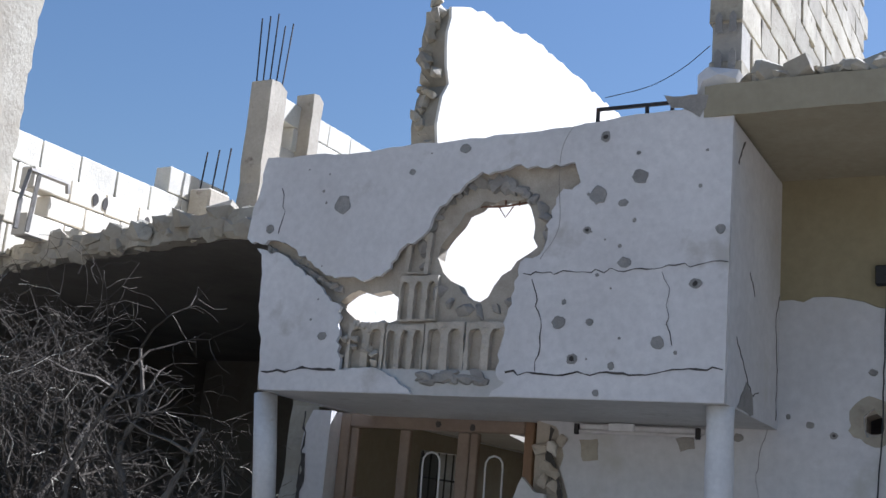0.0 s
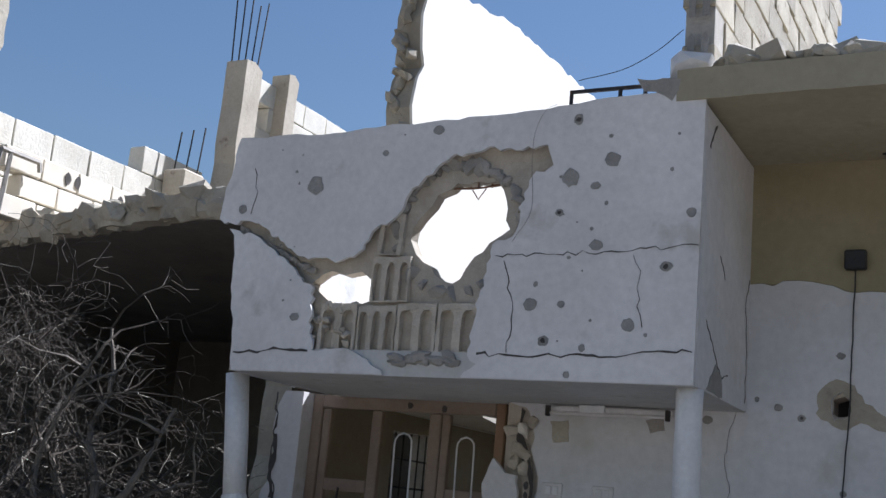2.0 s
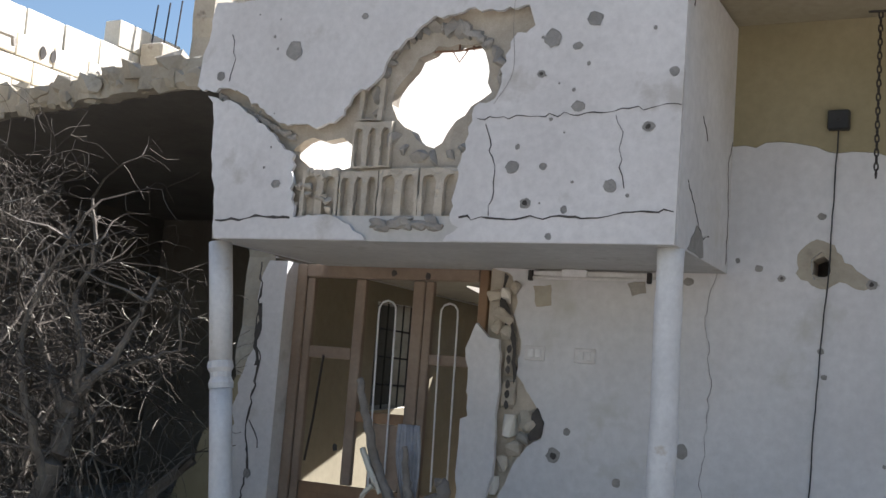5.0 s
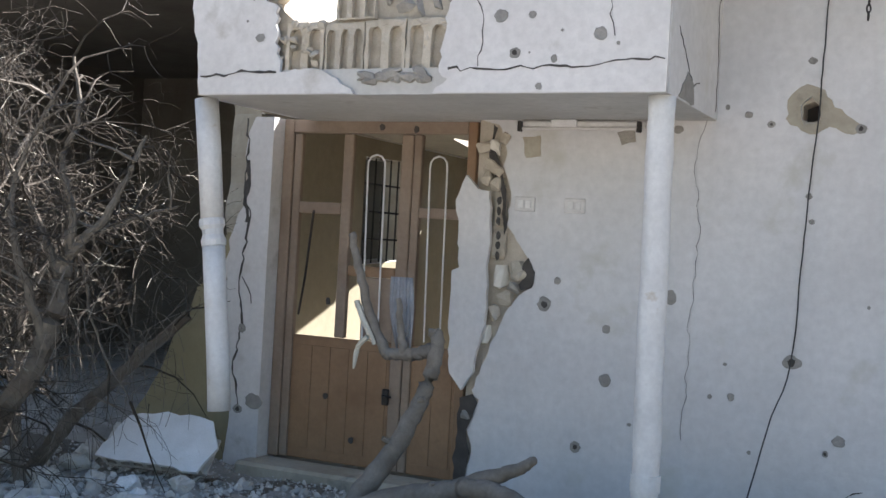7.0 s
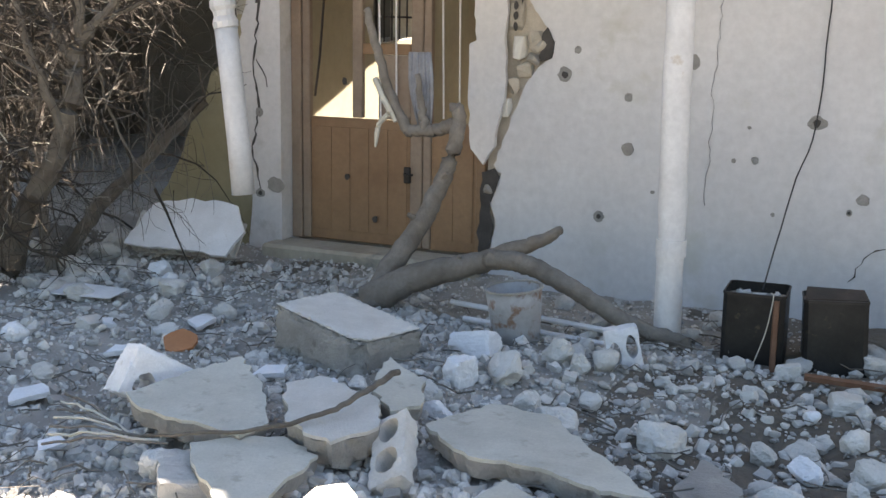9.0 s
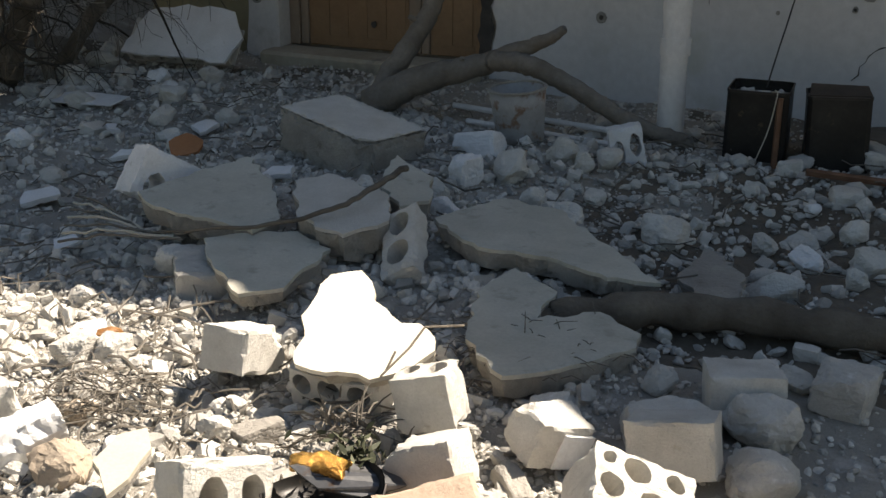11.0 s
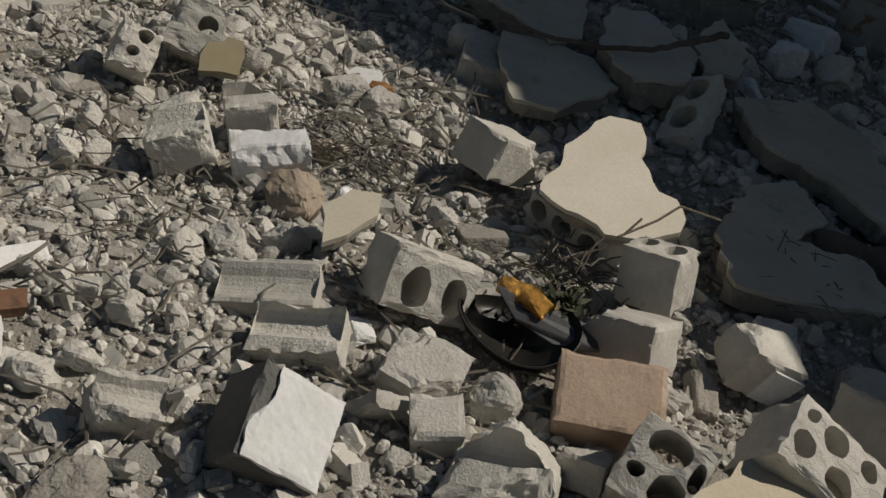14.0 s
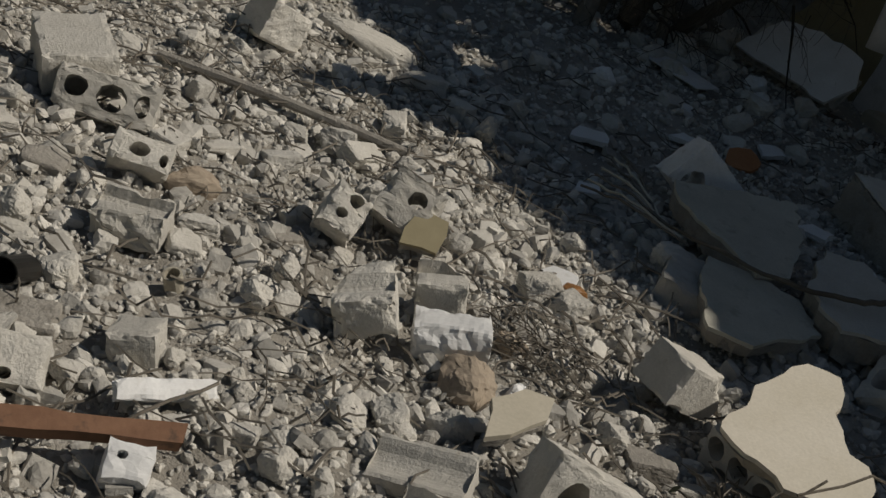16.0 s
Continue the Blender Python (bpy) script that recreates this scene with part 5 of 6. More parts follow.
FIELD = (
    (-3.58, -4.21, 0.23, 0.19, 0.16, PALE, 1), (-3.58, -3.76, 0.40, 0.12, 0.09, PALE, 8), (-2.95, -3.63, 0.09, 0.09, 0.11, BLOCK, 0), (-3.12, -3.65, 0.124, 0.08, 0.07, PALE, 11),
    (-3.32, -3.69, 0.18, 0.10, 0.07, RUBBLE, 6), (-2.92, -4.03, 0.113, 0.085, 0.07, BLOCK, 1), (-2.79, -4.30, 0.132, 0.109, 0.09, RUBBLE, 3), (-2.70, -4.26, 0.156, 0.086, 0.065, PALE, 16),
    (-2.45, -4.90, 0.075, 0.15, 0.08, BROWN_STONE, 9), (-2.49, -5.27, 0.12, 0.09, 0.05, CONCRETE, 6), (-2.17, -4.22, 0.093, 0.089, 0.075, RUBBLE, 12), (-2.21, -4.10, 0.072, 0.08, 0.06, BLOCK, 21),
    (-1.94, -4.08, 0.115, 0.10, 0.086, PALE, 26), (-1.57, -4.55, 0.165, 0.135, 0.105, BROWN_STONE, 14), (-1.52, -4.44, 0.058, 0.064, 0.055, CHIP, 5), (-1.48, -4.91, 0.092, 0.085, 0.065, PALE, 13),
    (-1.47, -4.81, 0.096, 0.095, 0.075, RUBBLE, 10), (-1.42, -4.68, 0.098, 0.085, 0.07, RUBBLE, 7), (-1.91, -4.94, 0.074, 0.08, 0.068, PALE, 2), (-2.03, -4.80, 0.07, 0.075, 0.065, RUBBLE, 15),
    (-2.61, -4.57, 0.114, 0.075, 0.06, RUBBLE, 31), (-1.66, -5.42, 0.082, 0.065, 0.05, RUBBLE, 4), (-1.63, -5.37, 0.05, 0.05, 0.042, RUBBLE, 0), (-2.21, -4.72, 0.115, 0.065, 0.03, CONCRETE, 6),
    (-2.13, -4.86, 0.076, 0.05, 0.036, BLOCK, 11), (-2.23, -4.96, 0.12, 0.075, 0.055, RUBBLE, 3), (-2.29, -5.09, 0.077, 0.055, 0.042, CONCRETE, 26), (-1.80, -4.36, 0.056, 0.06, 0.035, BLOCK, 1),
    (-3.44, -4.56, 0.10, 0.10, 0.08, PALE, 12), (-2.78, -4.68, 0.084, 0.067, 0.05, CONCRETE, 9), (-2.66, -4.89, 0.095, 0.075, 0.06, RUBBLE, 16), (-2.41, -5.18, 0.08, 0.065, 0.05, PALE, 5),
    (-1.75, -4.78, 0.07, 0.045, 0.03, CONCRETE, 21), (-1.59, -4.89, 0.05, 0.05, 0.04, PALE, 8), (-1.41, -5.08, 0.045, 0.05, 0.042, PALE, 0), (-1.49, -5.32, 0.07, 0.065, 0.05, RUBBLE, 7),
    (-1.52, -5.22, 0.05, 0.05, 0.05, PALE, 10), (-2.95, -4.59, 0.07, 0.07, 0.055, RUBBLE, 13), (-2.84, -4.42, 0.105, 0.07, 0.055, BLOCK, 2), (-2.67, -4.73, 0.125, 0.07, 0.03, PALE, 6),
    (-1.41, -5.45, 0.06, 0.045, 0.035, PALE, 15), (-1.30, -5.35, 0.07, 0.045, 0.04, RUBBLE, 31), (-1.33, -5.58, 0.06, 0.045, 0.035, PALE, 4), (-1.32, -5.53, 0.068, 0.05, 0.035, RUBBLE, 14),
    (-2.60, -5.31, 0.067, 0.06, 0.045, RUBBLE, 12), (-2.83, -5.28, 0.064, 0.07, 0.06, PALE, 3), (-3.09, -4.65, 0.072, 0.08, 0.065, RUBBLE, 26), (-0.79, -4.94, 0.042, 0.045, 0.036, BLOCK, 1),
    (-0.82, -4.67, 0.10, 0.10, 0.085, RUBBLE, 9), (-0.63, -4.20, 0.06, 0.14, 0.05, CONCRETE, 6), (-1.59, -4.15, 0.045, 0.05, 0.045, BLOCK, 11), (-1.72, -4.32, 0.07, 0.06, 0.045, BROWN_STONE, 16),
    (-1.26, -4.24, 0.126, 0.08, 0.05, CONCRETE, 21), (-1.34, -4.30, 0.07, 0.075, 0.07, PALE, 2), (-0.60, -4.65, 0.094, 0.084, 0.07, BLOCK, 1), (-0.48, -4.72, 0.08, 0.05, 0.035, PALE, 15),
    (-1.10, -4.75, 0.075, 0.05, 0.03, CHIP, 6), (-1.27, -5.34, 0.08, 0.085, 0.06, RUBBLE, 10), (-1.02, -5.40, 0.17, 0.10, 0.06, CONCRETE, 7), (-1.40, -5.10, 0.05, 0.05, 0.04, RUBBLE, 12),
    (-1.54, -5.11, 0.04, 0.045, 0.038, PALE, 0), (-1.69, -5.26, 0.058, 0.063, 0.05, BLOCK, 26), (-1.89, -4.86, 0.064, 0.07, 0.055, PALE, 8), (-0.20, -3.72, 0.19, 0.17, 0.15, RUBBLE, 4),
    (-0.16, -3.95, 0.16, 0.15, 0.10, RUBBLE, 9), (-1.99, -5.35, 0.09, 0.08, 0.075, PALE, 13), (-0.66, -3.90, 0.13, 0.10, 0.08, RUBBLE, 1),
)
for i, (x, y, w, d, h, m, k) in enumerate(FIELD):
    lump(x, y, w, d, h, (i * 67) % 180, k, m, ("sun-bleached broken concrete lump in the rubble", "rough grey stone fragment among chips", "angular piece of broken block lying in rubble")[i % 3], (i * 29) % 34 - 17)
# shaded pieces before the house
thick_lump = cast("thick concrete lump with a dusty white flat top", (-2.28, -1.985, 0.165), (7, 0, 72), (0.36, 0.56, 0.20), CONCRETE, 50, 0.032, [((-0.8, -0.5, 0), 0.26), ((0.5, 0.8, 0), 0.30)], name="concrete_lump")
cast("dusty white coat", (0, 0, 0.104), (0, 0, 0), (0.352, 0.552, 0.012), PALE, 51, 0.018, [((-0.8, -0.5, 0), 0.257), ((0.5, 0.8, 0), 0.297)], name="plaster_facing", owner=thick_lump)

OLIVE_COAT = surface("greenish_cream_coat", (0.44, 0.42, 0.35), (0.58, 0.555, 0.47), 0.85, 5.0, 100, 0.6, 0.003, (0.36, 0.335, 0.275), 0.57, 0.10)
coated(-2.17, -3.10, [(-0.26, -0.11), (-0.21, 0.05), (-0.11, 0.34), (0.10, 0.18), (0.30, -0.08), (0.27, -0.20), (-0.13, -0.19)], 0.08, 0, 5, 3, OLIVE_COAT, CONCRETE, 0.05, "flat greenish-cream slab of wall", 32)
celled("white block corner with an open cell", (-2.53, -2.93, 0.19), (-14, 32, 52), (0.30, 0.18, 0.19), [(-0.07, -0.04, 0.040, 0.050)], CHIP, 33, 0.014)
coated(-1.77, -3.44, [(-0.25, 0.04), (-0.14, 0.16), (-0.03, 0.24), (0.14, 0.17), (0.15, -0.05), (0.17, -0.15), (0.08, -0.25), (-0.13, -0.09)], 0.05, 0, 2, 3, OLIVE_COAT, CONCRETE, 0.03, "cream-coated wall slab with block cells under it", 34)
celled("pale hollow block lying under a slab", (-1.98, -3.49, 0.10), (-6, 0, -50), (0.29, 0.16, 0.14), [(-0.092, 0.005, 0.034, 0.046), (0.0, 0.0, 0.036, 0.046), (0.094, 0.005, 0.032, 0.044)], BLOCK, 35, 0.016)
celled("pale block web with two large cells", (-1.42, -3.16, 0.19), (-62, -30, 10), (0.13, 0.08, 0.29), [(0.0, 0.075, 0.038, 0.050), (0.0, -0.055, 0.042, 0.052)], PALE, 36, 0.018)
coated(-1.02, -2.96, [(-0.39, -0.01), (-0.28, 0.30), (-0.05, 0.29), (0.13, 0.09), (0.42, -0.18), (0.27, -0.22), (0.06, -0.15), (-0.16, -0.18)], 0.06, 0, 0, 2, OLIVE_COAT, CONCRETE, 0.02, "large cream plaster slab broken at both ends", 37)
coated(-0.80, -3.53, [(-0.25, 0.09), (-0.22, 0.30), (-0.05, 0.20), (-0.04, 0.01), (0.10, 0.13), (0.24, 0.05), (0.25, -0.03), (0.13, -0.20), (0.0, -0.33), (-0.16, -0.19)], 0.07, 0, 2, 2, OLIVE_COAT, CONCRETE, 0.005, "cream wall slab littered with straw", 38)
coated(-1.71, -3.05, [(-0.24, 0.11), (-0.16, 0.20), (0.11, 0.12), (0.22, -0.07), (0.13, -0.21), (-0.08, -0.14)], 0.11, 0, 8, 0, PALE, CONCRETE, 0.03, "white-faced lump of broken wall", 40)
coated(-1.61, -2.77, [(-0.16, 0.22), (0.05, 0.10), (0.13, -0.10), (0.07, -0.20), (-0.08, -0.06)], 0.06, 0, 3, 6, OLIVE_COAT, CONCRETE, 0.07, "tilted wedge of greenish wall plaster", 45)
coated(-0.49, -2.89, [(-0.11, -0.02), (-0.09, 0.26), (0.08, 0.06), (0.11, -0.17), (0.0, -0.15)], 0.05, 0, 2, -4, CONCRETE, CONCRETE, -0.01, "flat brownish slab fragment tilted on rubble", 46)
SHADE_FIELD = (
    (-1.79, -1.72, 0.224, 0.142, 0.13, CHIP, 6), (-1.65, -2.18, 0.15, 0.12, 0.15, CHIP, 3), (-1.53, -2.00, 0.24, 0.167, 0.13, PALE, 12), (-1.40, -1.75, 0.126, 0.13, 0.13, PALE, 0),
    (-0.78, -2.45, 0.19, 0.165, 0.14, PALE, 5), (-0.45, -2.32, 0.122, 0.096, 0.08, PALE, 2), (-0.29, -2.43, 0.138, 0.10, 0.08, CHIP, 10), (-0.33, -2.78, 0.20, 0.122, 0.10, PALE, 7),
    (-0.17, -2.07, 0.139, 0.096, 0.08, PALE, 9), (-0.09, -2.39, 0.145, 0.139, 0.11, PALE, 13), (-0.35, -1.87, 0.067, 0.074, 0.06, CHIP, 8), (-3.75, -2.44, 0.123, 0.129, 0.10, CHIP, 4),
    (-3.61, -2.09, 0.169, 0.093, 0.06, PALE, 16), (-3.26, -2.75, 0.136, 0.111, 0.09, PALE, 14), (-2.23, -3.73, 0.10, 0.075, 0.06, PALE, 15), (-2.10, -3.46, 0.129, 0.102, 0.10, PALE, 3),
    (-2.02, -2.56, 0.11, 0.09, 0.09, CHIP, 12), (-1.53, -2.63, 0.102, 0.092, 0.075, CHIP, 0), (-1.15, -2.45, 0.175, 0.164, 0.12, PALE, 5), (-0.74, -2.78, 0.072, 0.06, 0.05, PALE, 2),
    (-0.17, -3.41, 0.107, 0.08, 0.06, PALE, 10), (-0.47, -3.60, 0.087, 0.096, 0.08, PALE, 7), (-0.04, -3.45, 0.151, 0.151, 0.12, RUBBLE, 1), (-2.78, -1.49, 0.112, 0.065, 0.05, PALE, 9),
    (-3.25, -1.98, 0.137, 0.085, 0.07, PALE, 13), (-4.71, -0.75, 0.183, 0.147, 0.13, PALE, 8), (-4.86, -0.50, 0.15, 0.13, 0.12, PALE, 4), (-4.67, -1.08, 0.175, 0.123, 0.11, PALE, 6),
    (-4.11, -0.98, 0.152, 0.125, 0.11, CHIP, 14), (-3.83, -0.86, 0.20, 0.12, 0.10, PALE, 15), (-1.13, -2.12, 0.088, 0.088, 0.07, PALE, 3), (-0.23, -1.50, 0.12, 0.096, 0.075, PALE, 12),
    (-5.10, -1.20, 0.15, 0.12, 0.09, PALE, 3), (-5.25, -0.80, 0.17, 0.13, 0.11, PALE, 9), (-4.62, -1.45, 0.12, 0.10, 0.08, PALE, 12), (-4.85, -1.65, 0.14, 0.10, 0.08, PALE, 14), (-4.30, -1.40, 0.11, 0.09, 0.07, PALE, 4), (-4.95, -0.35, 0.16, 0.13, 0.12, PALE, 7), (-4.62, -0.42, 0.14, 0.12, 0.11, PALE, 13),
    (-4.40, -0.95, 0.14, 0.11, 0.09, PALE, 0), (-4.95, -0.95, 0.16, 0.12, 0.10, PALE, 2), (-4.50, -1.25, 0.13, 0.10, 0.09, PALE, 5), (-3.95, -1.10, 0.10, 0.09, 0.07, CHIP, 7), (-3.65, -1.05, 0.11, 0.08, 0.07, PALE, 10),
)
for i, (x, y, w, d, h, m, k) in enumerate(SHADE_FIELD):
    lump(x, y, w, d, h, (i * 53) % 180, k, m, ("pale broken concrete lump before the house", "grey-white plaster-dusted stone in shade", "angular block fragment lying in shade")[i % 3], (i * 23) % 40 - 20)
cast("grey square concrete block in shade", (-0.261, -3.611, 0.145), (-8, -2, 19), (0.185, 0.168, 0.125), BLOCK, 52, 0.012)
lump(-0.40, -3.80, 0.22, 0.12, 0.10, 25, 8, BLOCK, "grey block edge half in shade", 3, 0.0, "half_block")
celled("white hollow block standing upright", (-1.19, -1.50, 0.15), (-6, -12, 22), (0.145, 0.12, 0.19), [(-0.037, -0.01, 0.026, 0.05), (0.037, 0.01, 0.024, 0.05)], CHIP, 39)
for x, y, rz, s in ((-3.18, -2.38, 20, 0.13), (-3.05, -3.05, 50, 0.15), (-3.22, -1.77, 80, 0.14), (-2.95, -2.55, 120, 0.09), (-2.35, -2.45, 10, 0.14), (-2.6, -3.4, 60, 0.10), (-2.02, -3.95, 30, 0.12), (-3.5, -2.1, 140, 0.09)):
    sh = coated(x, y, [(-s / 2, -s * 0.3), (s / 2, -s * 0.25), (s * 0.4, s * 0.3), (-s * 0.3, s * 0.35)], 0.012, rz, 10, -8, CHIP, CHIP, 0.02, "thin bluish-white plaster shard", int(rz), "plaster_shard")
white = thing("ribbed_slab", "white slab with ribbed cells leaning by the door jamb", "slab")
white.matrix_basis = pose(-4.23, -0.57, settle(-4.23, -0.57, 0.35, 0.18), 46, 0, 10)
part("face", plate([(p.x, p.y) for p in jag([(-0.36, -0.14), (0.33, -0.18), (0.40, 0.0), (0.30, 0.18), (-0.02, 0.22), (-0.26, 0.16)], 0.07, 0.014, 41)], [], xy, 0.03, 0.05), CHIP, white, "white plaster face")
for k in range(8):
    part("rib", boxed(-0.34 + 0.09 * k, -0.31 + 0.09 * k, -0.13, 0.12, -0.045, 0.029), BLOCK, white)
part("base", boxed(-0.33, 0.34, -0.13, 0.12, -0.065, -0.046), BLOCK, white)

# smaller rubble, scattered unevenly
scat = random.Random(21)
made = 0
TAKEN += [(-0.93, -4.46, 0.21), (-1.0, -4.27, 0.14)]
while made < 235:
    u = scat.random()
    if u < 0.38:
        x, y = scat.uniform(-3.9, -0.9), scat.uniform(-5.6, -3.3)
    else:
        x, y = (scat.uniform(-4.6, 0.4), scat.uniform(-3.4, -0.35)) if u < 0.66 else (scat.uniform(-5.0, -3.7), scat.uniform(-1.7, -0.7)) if u < 0.84 else (scat.uniform(-1.8, 0.2), scat.uniform(-2.9, -1.3))
    s = 0.04 + (0.055 if y < -3.3 else 0.10) * scat.random() ** 2.4
    if any((x - a) ** 2 + (y - b) ** 2 < (r + s * 0.4) ** 2 for a, b, r in TAKEN):
        continue
    m = (RUBBLE, RUBBLE, PALE, BLOCK, PALE, PALE)[scat.randrange(6)]
    lump(x, y, s * scat.uniform(0.9, 1.5), s * scat.uniform(0.8, 1.1), s * scat.uniform(0.6, 1.0), scat.uniform(0, 180), scat.randrange(16), m, ("broken grey concrete chunk lying on the rubble", "small pale concrete fragment in the rubble")[s < 0.08], scat.uniform(-20, 20))
    made += 1

# crushed stone, far too many to count
gen = np.random.default_rng(8)


def strewn(name, shape, faces, px, py, size, label, low=0.72, high=1.12):
    """Many small stones as one mesh: shape is a unit stone, jittered and turned for each."""
    n, m = len(px), len(shape)
    local = shape[None] * gen.uniform(low, high, (n, m, 1)) * np.stack([gen.uniform(0.9, 1.4, n), gen.uniform(0.8, 1.1, n), gen.uniform(0.5, 0.85, n)], 1)[:, None] * size[:, None, None]
    q = gen.normal(size=(n, 4)) * (1.0, 0.35, 0.35, 1.0)
    q /= np.linalg.norm(q, axis=1)[:, None]
    w, i, j, k = q.T
    rot = np.stack([np.stack([1 - 2 * (j * j + k * k), 2 * (i * j - k * w), 2 * (i * k + j * w)], 1), np.stack([2 * (i * j + k * w), 1 - 2 * (i * i + k * k), 2 * (j * k - i * w)], 1), np.stack([2 * (i * k - j * w), 2 * (j * k + i * w), 1 - 2 * (i * i + j * j)], 1)], 1)
    local = np.einsum("nab,nmb->nma", rot, local)
    pz = np.array([lie(a, b) + 0.03 * noise.noise(Vector((a * 9, b * 9, 1))) for a, b in zip(px, py)]) + size * 0.3
    vv = (local + np.stack([px, py, pz], 1)[:, None]).reshape(-1, 3)
    ff = (faces[None] + m * np.arange(n)[:, None, None]).reshape(-1, faces.shape[1])
    me = bpy.data.meshes.new(name)
    me.from_pydata(vv.tolist(), [], ff.tolist())
    me.materials.append(GRAVEL)
    return tagged(new(name, me), label, "gravel", "", "stuff")


G = (1 + 5 ** 0.5) / 2
ICO = np.array([(-1, G, 0), (1, G, 0), (-1, -G, 0), (1, -G, 0), (0, -1, G), (0, 1, G), (0, -1, -G), (0, 1, -G), (G, 0, -1), (G, 0, 1), (-G, 0, -1), (-G, 0, 1)], float) / (1 + G * G) ** 0.5
ICO_F = np.array([(a, b, c) for a in range(12) for b in range(a + 1, 12) for c in range(b + 1, 12) if max(np.linalg.norm(ICO[a] - ICO[b]), np.linalg.norm(ICO[b] - ICO[c]), np.linalg.norm(ICO[a] - ICO[c])) < 1.1])
flip = np.array([np.dot(np.cross(ICO[b] - ICO[a], ICO[c] - ICO[a]), ICO[a]) < 0 for a, b, c in ICO_F])
ICO_F[flip] = ICO_F[flip][:, ::-1]
N = 56000
px = np.where(gen.random(N) < 0.62, gen.uniform(-4.3, -0.5, N), gen.uniform(-5.4, 0.9, N))
py = np.where(gen.random(N) < 0.62, gen.uniform(-6.0, -3.5, N), gen.uniform(-4.4, -0.02, N))
bare = (px > -0.8 + 0.3 * gen.standard_normal(N)) & (py > -3.3) & (gen.random(N) < 0.8)
px, py = px[~bare], py[~bare]
N = len(px)
clump = np.array([noise.noise(Vector((a * 1.7, b * 1.7, 5.0))) for a, b in zip(px, py)])
strewn("gravel", ICO, ICO_F, px, py, (0.0032 + 0.0125 * gen.random(N) ** 2.4) * (1 + 0.5 * clump), "crushed concrete and stone chips covering the ground")
# larger crumbs, three shapes
M = 5200
for k in range(3):
    piece = chunk_mesh(1200 + k, k == 1, 3)
    shape = np.array([v.co[:] for v in piece.vertices]) * 2.0
    faces = np.array([p.vertices[:] for p in piece.polygons])
    px, py = gen.uniform(-4.4, -0.6, M), gen.uniform(-5.8, -3.2, M)
    px[2700:4300], py[2700:4300] = -2.6 + 2.9 * gen.random(1600) ** 1.7, gen.uniform(-3.4, -1.0, 1600)
    px[4300:], py[4300:] = gen.uniform(-5.2, -2.4, 900), gen.uniform(-3.4, -0.4, 900)
    strewn("rubble_crumb", shape, faces, px, py, 0.0055 + 0.025 * gen.random(M) ** 3.0, "walnut-sized broken concrete crumbs among the chips", 0.93, 1.06)

for k in range(60):
    t = scat.random()
    x = -4.5 - 3.8 * t
    y = -0.17 + 0.22 * (-(x + 4.46))
    s = scat.uniform(0.06, 0.2)
    part("crumb", hull((s * 1.6, s * 0.8, s), 2600 + k, 14, 0.4, at=pose(x, y + scat.uniform(-0.02, 0.05), 3.56 + scat.uniform(-0.08, 0.1), scat.uniform(-20, 20), scat.uniform(-15, 15), 0)), CONCRETE_EDGE, left_slab)
# crumbs on the broken edge of the left slab
for k in range(46):
    t = scat.random()
    x = -4.55 - 3.6 * t
    y = -0.12 + 0.24 * (-(x + 4.46)) * 0.92 + scat.uniform(-0.02, 0.25)
    s = scat.uniform(0.05, 0.16)
    part("crumb", hull((s * 1.5, s * 1.2, s), 2000 + k, 12, 0.4, at=pose(x, y, 3.655 + s * 0.2, scat.uniform(-20, 20), 0, scat.uniform(0, 180))), CONCRETE_EDGE, left_slab)

# ---- clutter ----
for k, (x, y, tilt) in enumerate(((-0.735, -0.95, 0), (-0.39, -0.92, -7))):
    can = thing("square_tin", ("blackened square tin filled with rubble" if k == 0 else "blackened square tin with a burnt bent lid"), "tin", "square tins")
    can.matrix_basis = pose(x, y, lie(x, y) - 0.01, tilt * 0.4, tilt * 0.3, 4 + 6 * k)
    rect = [(-0.135, -0.115), (-0.115, -0.135), (0.115, -0.135), (0.135, -0.115), (0.135, 0.115), (0.115, 0.135), (-0.115, 0.135), (-0.135, 0.115)]
    inner_rect = [(a * 0.975, b * 0.975) for a, b in rect]
    part("body", plate(rect, [inner_rect], xy, -0.02, 0.33), TIN, can)
    for z in (-0.015, 0.322):
        part("rim", plate([(a * 1.02, b * 1.02) for a, b in rect], [inner_rect], xy, z, z + 0.012), IRON, can)
    part("fill" if k == 0 else "lid", plate(inner_rect, [], xy, 0.27 if k == 0 else 0.30, 0.285 if k == 0 else 0.31), EARTH if k == 0 else IRON, can)
    if k == 0:
        for j in range(16):
            a, b = scat.uniform(-0.1, 0.1), scat.uniform(-0.1, 0.1)
            part("stone", hull((0.05, 0.04, 0.035), 2100 + j, 10, 0.4, at=pose(a, b, 0.295)), RUBBLE, can)
    else:
        part("bent_flap", plate([(-0.13, -0.13), (0.13, -0.13), (0.12, -0.02), (-0.12, 0.0)], [], lambda u, v, t: (u, v, t + 0.25 * (v + 0.13)), 0.335, 0.342), IRON, can)
blue = thing("blue_drum", "dark blue metal drum against the wall", "drum")
part("body", tube(bmesh.new(), [(0.03, -0.62, -0.02), (0.03, -0.62, 0.30)], 0.14, 20), surface("blue_paint", (0.02, 0.03, 0.06), (0.04, 0.06, 0.11), 0.5, 8, 50, 0.3, 0.002, (0.1, 0.06, 0.04), 0.6), blue)
part("rim", tube(bmesh.new(), [(0.03, -0.62, 0.301), (0.03, -0.62, 0.315)], 0.146, 20), IRON, blue)
thin = thing("thin_wire", "thin pale wire hanging from the tin's rim", "wire")
